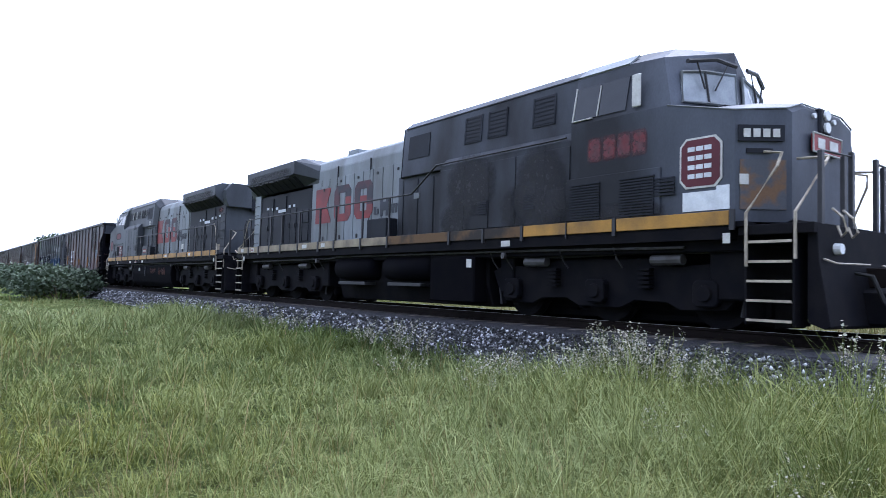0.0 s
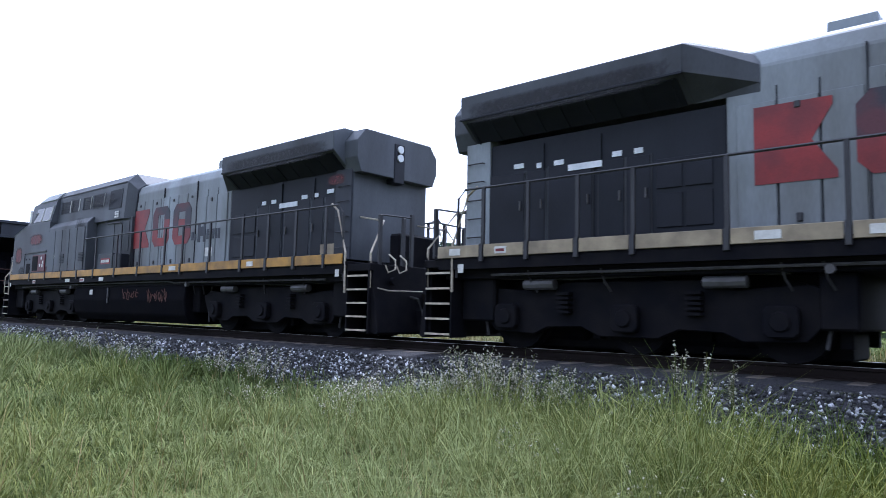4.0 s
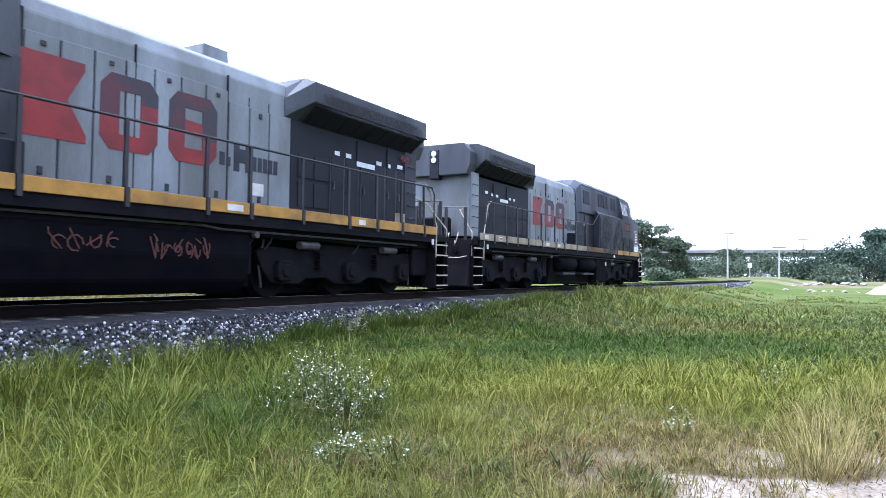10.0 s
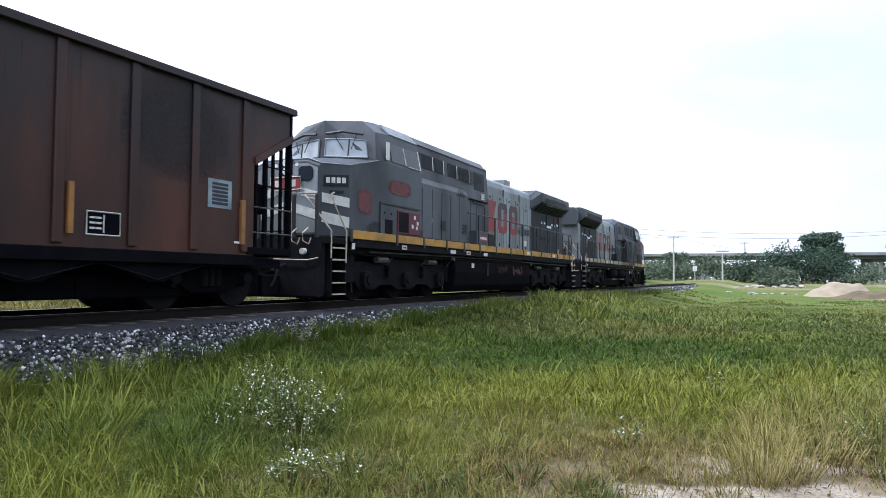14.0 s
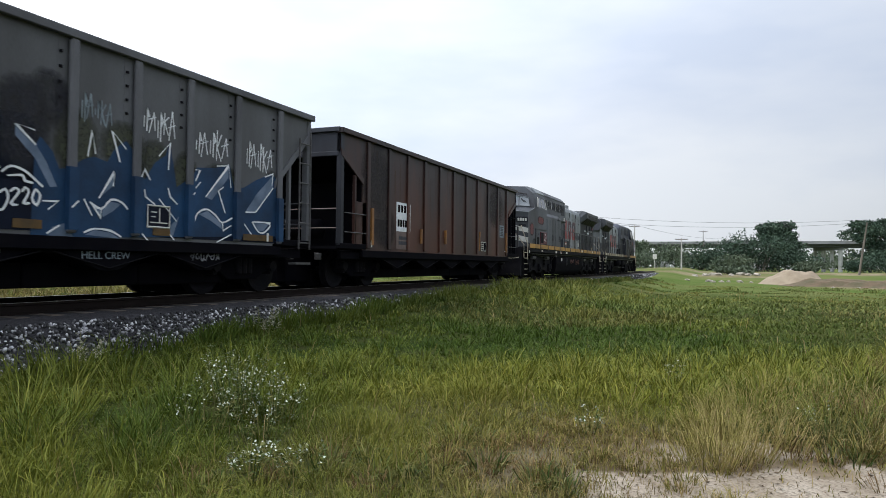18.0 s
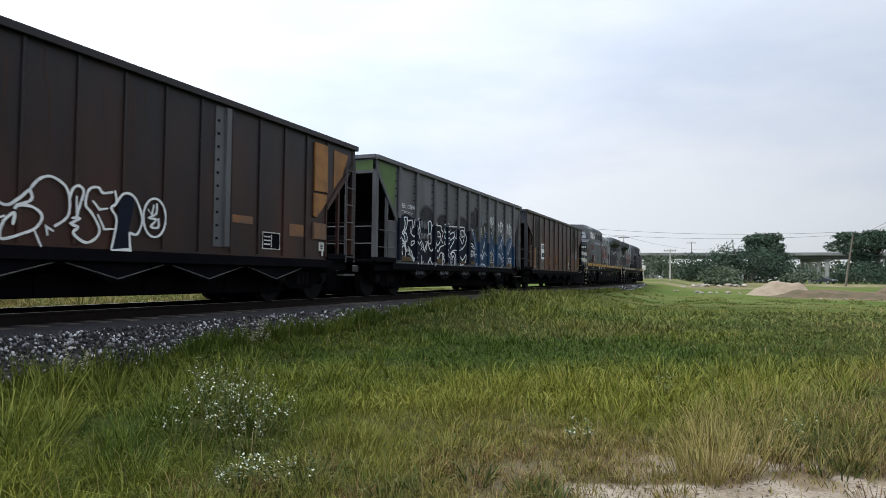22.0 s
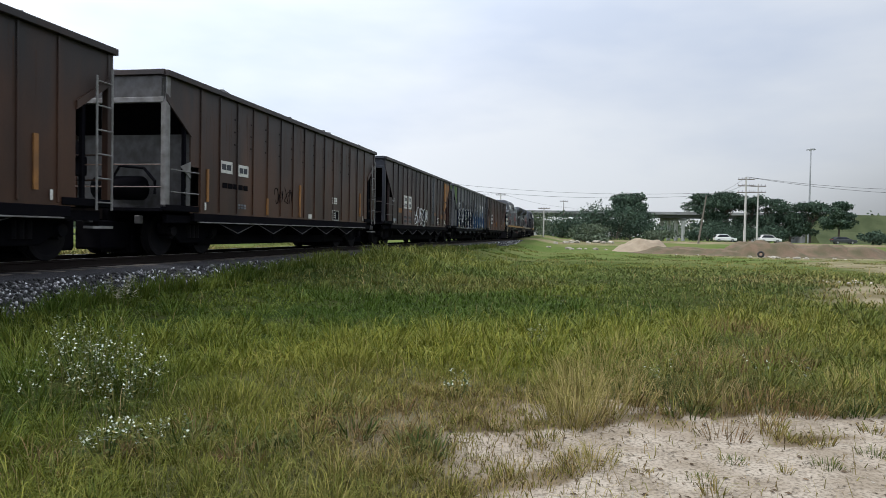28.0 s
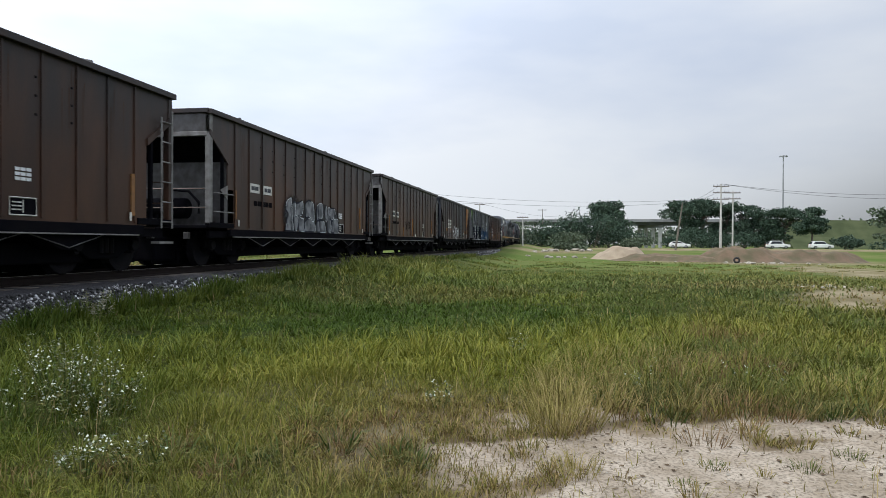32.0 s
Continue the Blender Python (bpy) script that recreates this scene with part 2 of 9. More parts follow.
PIER = mat("pale_pier_concrete", (0.46, 0.46, 0.45), 0.8, 0, (0.33, 0.33, 0.32), 0.6, 0.6, 10)
CONC = mat("stained_concrete", (0.25, 0.255, 0.26), 0.8, 0, (0.13, 0.135, 0.14), 0.4, 0.7, 10)
POLE = mat("pale_concrete_pole", (0.50, 0.49, 0.46), 0.75, 0, (0.33, 0.32, 0.3), 2.0, 0.6)
WOOD = mat("grey_pole_wood", (0.17, 0.15, 0.125), 0.85, 0, (0.10, 0.085, 0.07), 3.0, 0.7, streak=6)
WIRE = mat("black_cable", (0.03, 0.03, 0.03), 0.6)
GALV = mat("galvanised_steel", (0.36, 0.37, 0.38), 0.45, 0.6)
BARK = mat("grey_bark", (0.13, 0.105, 0.085), 0.9, 0, (0.07, 0.06, 0.05), 4.0, 0.7, 25, 0.6)
# both leaf colours are paled and blued to carry the distance haze
LEAF = mat("hazed_green_leaves", (0.060, 0.092, 0.060), 0.6, 0, (0.030, 0.053, 0.040), 0.6, 0.8, 5, 0, isl=0.45, spec=0.1)
LEAF2 = mat("hazed_olive_leaves", (0.122, 0.152, 0.100), 0.6, 0, (0.050, 0.072, 0.046), 0.6, 0.8, 5, 0, isl=0.45, spec=0.1)
SANDM = mat("tan_sand", (0.31, 0.255, 0.185), 0.9, 0, (0.23, 0.18, 0.125), 1.2, 0.7, 30, 0.5)
DIRT = mat("brown_earth", (0.150, 0.104, 0.070), 0.95, 0, (0.080, 0.074, 0.040), 0.9, 0.9, 14, 0.9)
ROCK = mat("pale_limestone", (0.40, 0.37, 0.31), 0.85, 0, (0.24, 0.22, 0.18), 3.0, 0.6, 25, 0.6, rnd=0.15)
CARW = mat("white_car_paint", (0.72, 0.72, 0.72), 0.25, 0, (0.66, 0.66, 0.66), bump=0.0)
CARD = mat("dark_car_paint", (0.05, 0.055, 0.06), 0.25, 0, bump=0.0)
RUBBER = mat("tyre_rubber", (0.025, 0.025, 0.025), 0.8)
TAIL = mat("red_lens", (0.4, 0.02, 0.02), 0.2, bump=0)
PETAL = mat("white_petals", (0.50, 0.54, 0.46), 0.6, 0, (0.42, 0.48, 0.36), isl=0.2, bump=0)


# ---- mesh helpers ----
def add(bm, verts, faces):
    vs = [bm.verts.new(v) for v in verts]
    for f in faces:
        bm.faces.new([vs[i] for i in f])
    return bm


BOXF = ((0, 3, 2, 1), (4, 5, 6, 7), (0, 1, 5, 4), (1, 2, 6, 5), (2, 3, 7, 6), (3, 0, 4, 7))


def box(x0, x1, y0, y1, z0, z1, b=0.0, bm=None):
    one = bmesh.new()
    x0, x1, y0, y1, z0, z1 = min(x0, x1), max(x0, x1), min(y0, y1), max(y0, y1), min(z0, z1), max(z0, z1)
    add(one, [(x0, y0, z0), (x1, y0, z0), (x1, y1, z0), (x0, y1, z0), (x0, y0, z1), (x1, y0, z1), (x1, y1, z1), (x0, y1, z1)], BOXF)
    if b:
        bmesh.ops.bevel(one, geom=one.edges[:], offset=b, segments=1, affect="EDGES")
    return join(bm, one)


def join(bm, one):
    if bm is None:
        return one
    me = bpy.data.meshes.new("tmp")
    one.to_mesh(me)
    bm.from_mesh(me)
    bpy.data.meshes.remove(me)
    one.free()
    return bm


def prism(pts, a, b, axis="x", bev=0.0, bm=None):
    """A polygon drawn out from a to b. axis x: points are (y, z); axis y: points are (x, z); axis z: points are (x, y)."""
    one = bmesh.new()
    put = {"x": lambda p, c: (c, p[0], p[1]), "y": lambda p, c: (p[0], c, p[1]), "z": lambda p, c: (p[0], p[1], c)}[axis]
    n = len(pts)
    vs = [put(p, a) for p in pts] + [put(p, b) for p in pts]
    add(one, vs, [tuple(range(n)), tuple(range(2 * n - 1, n - 1, -1))] + [(i, i + n, (i + 1) % n + n, (i + 1) % n) for i in range(n)])
    bmesh.ops.recalc_face_normals(one, faces=one.faces[:])
    if bev:
        bmesh.ops.bevel(one, geom=one.edges[:], offset=bev, segments=1, affect="EDGES")
    return join(bm, one)


def pipe(pts, r, seg=6, bm=None, close=True):
    """A round bar along points; r is one radius or one for each point."""
    one = bm if bm is not None else bmesh.new()
    pts = [Vector(p) for p in pts]
    rs = r if isinstance(r, (list, tuple)) else [r] * len(pts)
    rings = []
    for i, p in enumerate(pts):
        d = (pts[min(i + 1, len(pts) - 1)] - pts[max(i - 1, 0)]).normalized()
        u = d.cross(Vector((0, 0, 1)) if abs(d.z) < 0.9 else Vector((1, 0, 0))).normalized()
        v = d.cross(u)
        rings.append([one.verts.new(p + rs[i] * (math.cos(k * math.tau / seg) * u + math.sin(k * math.tau / seg) * v)) for k in range(seg)])
    for a, b in zip(rings, rings[1:]):
        for k in range(seg):
            one.faces.new((a[k], a[(k + 1) % seg], b[(k + 1) % seg], b[k]))
    if close:
        one.faces.new(rings[0][::-1])
        one.faces.new(rings[-1])
    return one


def lathe(prof, seg=20, bm=None):
    """A solid of turning about the y axis from (y, radius) pairs."""
    one = bm if bm is not None else bmesh.new()
    rings = [[one.verts.new((r * math.cos(k * math.tau / seg), y, r * math.sin(k * math.tau / seg))) for k in range(seg)] for y, r in prof]
    for a, b in zip(rings, rings[1:]):
        for k in range(seg):
            one.faces.new((a[k], b[k], b[(k + 1) % seg], a[(k + 1) % seg]))
    one.faces.new(rings[0])
    one.faces.new(rings[-1][::-1])
    return one


def loft(rings, bm=None):
    one = bmesh.new()
    vs = [[one.verts.new(p) for p in r] for r in rings]
    n = len(vs[0])
    for a, b in zip(vs, vs[1:]):
        for k in range(n):
            one.faces.new((a[k], a[(k + 1) % n], b[(k + 1) % n], b[k]))
    one.faces.new(vs[0][::-1])
    one.faces.new(vs[-1])
    bmesh.ops.recalc_face_normals(one, faces=one.faces[:])
    return join(bm, one)


def mesh_of(name, bm, material, smooth=False):
    me = bpy.data.meshes.new(name)
    bm.to_mesh(me)
    bm.free()
    me.materials.append(material)
    if smooth:
        for p in me.polygons:
            p.use_smooth = True
    return me


def part(name, bm, material, parent, label="", at=None, smooth=False):
    me = bm if isinstance(bm, bpy.types.Mesh) else mesh_of(name, bm, material, smooth)
    ob = new(name, me)
    ob.parent = parent
    if at:
        ob.location = at
    if label:
        ob["label"] = label
    return ob


def thing(name, label, category, group="", kind="", at=None):
    ob = new(name)
    if at is not None:
        ob.matrix_basis = at
    return tagged(ob, label, category, group, kind)


def solid(name, bm, material, label, category="", group="", kind="", at=None, smooth=False):
    ob = new(name, mesh_of(name, bm, material, smooth))
    if at is not None:
        ob.matrix_basis = at
    return tagged(ob, label, category, group, kind)


def raw(name, verts, faces, material):
    """One mesh from arrays of corners and of triangles or quads."""
    verts, faces = np.asarray(verts, np.float32), np.asarray(faces, np.int32)
    me = bpy.data.meshes.new(name)
    k = faces.shape[1]
    me.vertices.add(len(verts))
    me.vertices.foreach_set("co", verts.ravel())
    me.loops.add(faces.size)
    me.loops.foreach_set("vertex_index", faces.ravel())
    me.polygons.add(len(faces))
    me.polygons.foreach_set("loop_start", np.arange(0, faces.size, k, dtype=np.int32))
    me.update(calc_edges=True)
    me.validate()
    me.materials.append(material)
    return me


# ---- rolling stock ----
def wheelset(parent, u, r, gauge=0.76):
    """An axle with its two wheels; turns about its own y axis."""
    w = 0.06
    bm = lathe([(-1.12, 0.08), (-gauge - 0.07, 0.09), (-gauge - 0.07, r * 0.45), (-gauge - 0.065, r * 0.78), (-gauge - 0.07, r * 0.82), (-gauge - 0.07, r),
                (-gauge + w, r + 0.012), (-gauge + w + 0.01, r + 0.03), (-gauge + w + 0.04, r + 0.025), (-gauge + w + 0.04, 0.09),
                (gauge - w - 0.04, 0.09), (gauge - w - 0.04, r + 0.025), (gauge - w - 0.01, r + 0.03), (gauge - w, r + 0.012),
                (gauge + 0.07, r), (gauge + 0.07, r * 0.82), (gauge + 0.065, r * 0.78), (gauge + 0.07, r * 0.45), (gauge + 0.07, 0.09), (1.12, 0.08)], 24)
    ob = part("wheelset", bm, BLACK, parent, "dark steel axle with two wheels", (u, 0, r))
    TURNING.append((ob, r))
    return ob


TURNING = []
TRAIN = []


def bars(parent, x0, x1, y, z0, z1, rows, material, gap=0.45, name="marking", seed=1, cols=None, side=-1, label=""):
    """Rows of plain bars that stand for writing."""
    rr = random.Random(seed)
    h = (z1 - z0) / rows
    for i in range(rows):
        z = z1 - (i + 1) * h
        n = cols or rr.randint(2, 4)
        wd = (x1 - x0) / n
        for k in range(n):
            x = x0 + k * wd
            part(name, box(x + wd * 0.08, x + wd * (0.92 if cols else rr.uniform(0.6, 0.92)), y, y + side * 0.006, z + h * gap * 0.35, z + h * (1 - gap * 0.35)), material, parent, label)


def octo(cx, cz, rx, rz, cut=0.3):
    return [(cx - rx, cz - rz * (1 - cut)), (cx - rx * (1 - cut), cz - rz), (cx + rx * (1 - cut), cz - rz), (cx + rx, cz - rz * (1 - cut)),
            (cx + rx, cz + rz * (1 - cut)), (cx + rx * (1 - cut), cz + rz), (cx - rx * (1 - cut), cz + rz), (cx - rx, cz + rz * (1 - cut))]


def oval(cx, cz, rx, rz):
    """A softly squared, slightly ragged oval."""
    pts = []
    for k in range(28):
        t = k * math.tau / 28
        c, s = math.cos(t), math.sin(t)
        q = 1 + 0.035 * math.sin(5 * t + cx) + 0.025 * math.sin(9 * t + cz)
        pts.append((cx + rx * q * math.copysign(abs(c) ** 0.7, c), cz + rz * q * math.copysign(abs(s) ** 0.7, s)))
    return pts


def loco_truck(L, u):
    """A three-axle truck: side frames with axle boxes, springs and brake gear."""
    # added block: stands in for the deep shade between the wheels
    part("brake_rigging", box(u - 2.7, u + 2.7, -0.5, 0.5, 0.04, 0.42, 0.03), BLACK, L, "black block filling the gap between the wheels")
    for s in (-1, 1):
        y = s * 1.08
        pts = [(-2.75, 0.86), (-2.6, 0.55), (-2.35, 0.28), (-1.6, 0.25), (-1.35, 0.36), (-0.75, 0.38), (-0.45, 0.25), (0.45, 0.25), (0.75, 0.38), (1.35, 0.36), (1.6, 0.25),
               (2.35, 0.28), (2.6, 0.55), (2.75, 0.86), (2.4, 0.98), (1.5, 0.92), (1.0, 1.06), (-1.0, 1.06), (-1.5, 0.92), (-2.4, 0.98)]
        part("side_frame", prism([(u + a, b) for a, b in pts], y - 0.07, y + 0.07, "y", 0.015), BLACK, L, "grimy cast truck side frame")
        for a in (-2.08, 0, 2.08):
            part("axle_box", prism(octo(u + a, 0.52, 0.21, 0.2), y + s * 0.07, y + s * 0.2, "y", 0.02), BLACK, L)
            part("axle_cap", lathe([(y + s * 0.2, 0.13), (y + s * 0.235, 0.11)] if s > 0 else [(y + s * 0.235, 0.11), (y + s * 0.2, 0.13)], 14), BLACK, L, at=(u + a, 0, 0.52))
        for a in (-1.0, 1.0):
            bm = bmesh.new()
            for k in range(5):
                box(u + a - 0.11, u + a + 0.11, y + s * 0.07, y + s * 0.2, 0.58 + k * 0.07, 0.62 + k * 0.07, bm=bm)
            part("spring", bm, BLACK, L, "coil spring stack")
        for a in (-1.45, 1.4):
            # cylinder coloured paler than the truck frame
            part("brake_cylinder", pipe([(u + a - 0.25, y + s * 0.16, 1.02), (u + a + 0.3, y + s * 0.16, 1.02)], 0.085, 10), WORN, L, "pale brake cylinder")
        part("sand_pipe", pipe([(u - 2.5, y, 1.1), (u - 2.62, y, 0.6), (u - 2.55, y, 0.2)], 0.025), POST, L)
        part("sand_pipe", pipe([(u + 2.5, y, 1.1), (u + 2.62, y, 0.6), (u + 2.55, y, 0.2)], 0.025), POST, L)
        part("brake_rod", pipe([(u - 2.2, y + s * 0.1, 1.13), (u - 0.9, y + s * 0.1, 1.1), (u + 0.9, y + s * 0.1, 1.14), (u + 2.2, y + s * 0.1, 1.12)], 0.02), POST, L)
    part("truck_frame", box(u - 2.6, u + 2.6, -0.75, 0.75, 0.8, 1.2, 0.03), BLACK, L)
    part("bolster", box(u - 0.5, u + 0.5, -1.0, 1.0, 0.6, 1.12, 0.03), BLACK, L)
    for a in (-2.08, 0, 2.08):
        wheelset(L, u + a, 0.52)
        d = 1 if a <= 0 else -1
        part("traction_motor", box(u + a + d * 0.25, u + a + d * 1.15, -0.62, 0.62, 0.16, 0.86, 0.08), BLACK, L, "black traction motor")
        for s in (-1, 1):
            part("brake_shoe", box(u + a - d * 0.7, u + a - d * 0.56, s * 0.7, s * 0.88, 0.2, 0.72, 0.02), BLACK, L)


def coupler(L, u, z=0.84):
    d = 1 if u > 0 else -1
    part("coupler", prism([(u - d * 0.7, -0.1), (u - d * 0.15, -0.12), (u - d * 0.1, -0.2), (u + d * 0.1, -0.2), (u + d * 0.12, -0.02), (u, 0.02), (u + d * 0.08, 0.17),
                           (u - d * 0.1, 0.19), (u - d * 0.2, 0.12), (u - d * 0.7, 0.1)], z - 0.14, z + 0.14, "z", 0.01), RAILRUST, L, "rusty knuckle coupler")


def steps(L, u0, u1, y, n=5, top=1.56, low=0.2):
    s = 1 if y > 0 else -1
    for a in (u0, u1):
        part("step_side", box(a - 0.015, a + 0.015, y - s * 0.42, y, low - 0.06, top, 0.004), BLACK, L)
    for k in range(n):
        z = low + (top - low) * k / n
        tr = part("step", box(u0 + 0.02, u1 - 0.02, y - s * 0.3, y, z - 0.012, z + 0.012), BLACK, L)
        part("step_edge", box(u0 + 0.02, u1 - 0.02, y + s * 0.001, y + s * 0.02, z - 0.018, z + 0.018), RAILING, tr, "worn pale step edge")


def emblem(L, s, a, b, h0, h1, y):
    """Three big red blocks with pale slots and a row of dark bars on the hood, running away from a."""
    d = 1 if b > a else -1
    H = h1 - h0

    def sheet(name, pts, m, lab):
        part(name, prism([(a + d * p, h0 + q * H) for p, q in pts], y, y + s * 0.008, "y"), m, L, lab)
    red = "red painted block with a pinched side"
    sheet("red_block", [(0, 0), (1.02, 0), (1.02, 0.1), (0.72, 0.5), (0, 0.5)], RED, red)
    sheet("red_block", [(0, 0.5), (0.72, 0.5), (0.98, 0.9), (0.98, 1.0), (0, 1.0)], RED, red)
    for x0, bar in ((1.24, False), (2.50, True)):
        w, c, e = 1.04, 0.17, 0.33
        low, top = RED, SOOTRED
        # a ring with cut corners round a pale slot, the second with a bar across
        sheet("red_ring", [(x0 + c, 0), (x0 + w - c, 0), (x0 + w, 0.16), (x0 + w, 0.36), (x0 + w - e, 0.36), (x0 + w - e, 0.21), (x0 + e, 0.21), (x0 + e, 0.42), (x0, 0.42), (x0, 0.16)], low, "lower half of a red ring")
        sheet("red_ring", [(x0, 0.42), (x0 + e, 0.42), (x0 + e, 0.79), (x0 + w - e, 0.79), (x0 + w - e, 0.66), (x0 + w, 0.66), (x0 + w, 0.84), (x0 + w - c, 1), (x0 + c, 1), (x0, 0.84)], top, "sooty upper half of a red ring")
        sheet("red_ring", [(x0 + w - e, 0.36), (x0 + w, 0.36), (x0 + w, 0.66), (x0 + w - e, 0.66)], top if bar else low, "side of a red ring")
        if bar:
            sheet("red_ring", [(x0 + e, 0.42), (x0 + w - e, 0.40), (x0 + w - e, 0.60), (x0 + e, 0.62)], low, "bar across a red ring")
    for x0, x1, q0, q1 in [(3.62, 3.74, 0.06, 0.26), (3.78, 3.88, 0.06, 0.2), (3.96, 4.10, 0, 0.43), (4.10, 4.26, 0.14, 0.36), (4.26, 4.38, 0, 0.43)] + [(4.44 + i * 0.145, 4.545 + i * 0.145, 0.05, 0.28) for i in range(5)]:
        part("dark_bar", box(a + d * x0, a + d * x1, y, y + s * 0.008, h0 + q0 * H, h0 + q1 * H), NAVY, L, "plain dark bar")


def soft_paint(name, colour, other):
    """Worn paint that thins out to nothing at its edges, by the attribute "cover"."""
    m = mat(name, colour, 0.6, 0, other, 9.0, 0.9)
    n, l = m.node_tree.nodes, m.node_tree.links
    at = n.new("ShaderNodeAttribute")
    at.attribute_name = "cover"
    no = n.new("ShaderNodeTexNoise")
    no.inputs["Scale"].default_value, no.inputs["Detail"].default_value = 14.0, 5.0
    tc = n.new("ShaderNodeTexCoord")
    l.new(tc.outputs["Object"], no.inputs["Vector"])
    ad = n.new("ShaderNodeMath")
    ad.operation = "MULTIPLY_ADD"
    ad.inputs[1].default_value, ad.inputs[2].default_value = 0.9, -0.42
    l.new(no.outputs[0], ad.inputs[0])
    su = n.new("ShaderNodeMath")
    su.operation, su.use_clamp = "ADD", True
    l.new(ad.outputs[0], su.inputs[0])
    l.new(at.outputs["Fac"], su.inputs[1])
    clear = n.new("ShaderNodeBsdfTransparent")
    mx = n.new("ShaderNodeMixShader")
    l.new(su.outputs[0], mx.inputs[0])
    l.new(clear.outputs[0], mx.inputs[1])
    l.new(n["Principled BSDF"].outputs[0], mx.inputs[2])
    l.new(mx.outputs[0], n["Material Output"].inputs["Surface"])
    return m


def smear(L, name, cx, cz, rx, rz, y, s, m, label, square=2.0, top=0.85):
    """A soft-edged patch of paint on a flat side, thinning out towards its rim."""
    n = 14
    bm = bmesh.new()
    g = [[bm.verts.new((cx + rx * (2 * i / n - 1), y + s * 0.006, cz + rz * (2 * j / n - 1))) for j in range(n + 1)] for i in range(n + 1)]
    for i in range(n):
        for j in range(n):
            bm.faces.new((g[i][j], g[i + 1][j], g[i + 1][j + 1], g[i][j + 1]))
    ob = part(name, bm, m, L, label)
    at = ob.data.attributes.new("cover", "FLOAT", "POINT")
    q = np.empty(len(ob.data.vertices) * 3, np.float32)
    ob.data.vertices.foreach_get("co", q)
    q = q.reshape(-1, 3)
    d = (np.abs((q[:, 0] - cx) / rx) ** square + np.abs((q[:, 2] - cz) / rz) ** square) ** (1 / square)
    at.data.foreach_set("value", (top * np.clip((0.98 - d) / 0.35, 0, 1) - 0.45 * (d > 0.98)).astype(np.float32))


RUBBED = soft_paint("rubbed_out_red_paint", (0.17, 0.035, 0.040), (0.10, 0.05, 0.055))
SMOKED = soft_paint("exhaust_soot", (0.012, 0.012, 0.015), (0.02, 0.02, 0.024))
OLIVE = soft_paint("olive_overspray", (0.050, 0.056, 0.034), (0.035, 0.040, 0.030))
SPRAYED = soft_paint("black_overspray", (0.010, 0.010, 0.013), (0.014, 0.016, 0.026))


def settle(L, along, up):
    """Brings a body drawn at the builder's sizes to its true ones: pairs of drawn and true length, and of drawn and true height. Wheels keep their size."""
    for o in L.children_recursive:
        if o.name.startswith("wheelset"):
            o.location.x = np.interp(o.location.x, *zip(*along))
            continue
        o.data.transform(o.matrix_basis)
        o.matrix_basis = Matrix.Identity(4)
        q = np.empty(len(o.data.vertices) * 3, np.float32)
        o.data.vertices.foreach_get("co", q)
        q = q.reshape(-1, 3)
        q[:, 0] = np.interp(q[:, 0], *zip(*along))
        q[:, 2] = np.interp(q[:, 2], *zip(*up))
        o.data.vertices.foreach_set("co", q.ravel())
        o.data.update()


ALONG_1 = [(-12, -11.75), (-9.96, -9.75), (-5.6, -5.48), (-4.7, -4.6), (-1.32, -1.45), (0.2, -0.05), (0.42, 0.0), (0.75, 0.23), (1.55, 2.1), (5.9, 5.83), (6.32, 5.95), (7.08, 6.49), (8.0, 7.3), (8.6, 8.12), (9.55, 8.97), (10.3, 9.78), (12, 11.48)]
ALONG_2 = [(-12, -12.2), (-9.5, -9.62), (-8.95, -9.1), (-5.15, -4.79), (0.42, 0.48), (2.95, 3.0), (6.25, 6.3), (9.55, 9.94), (10.05, 10.38), (12, 12.35)]
UP_1 = [(-1, -1), (0, 0), (1.18, 1.12), (1.53, 1.47), (1.73, 1.67), (2.2, 2.2), (3.4, 3.28), (3.62, 3.43), (4.12, 4.0), (4.28, 4.2), (4.52, 4.42), (5, 4.92)]
UP_2 = [(-1, -1), (0, 0), (1.18, 1.12), (1.53, 1.47), (1.73, 1.67), (2.2, 2.2), (3.4, 3.4), (3.62, 3.55), (4.12, 4.05), (4.28, 4.25), (4.52, 4.56), (5, 5.04)]


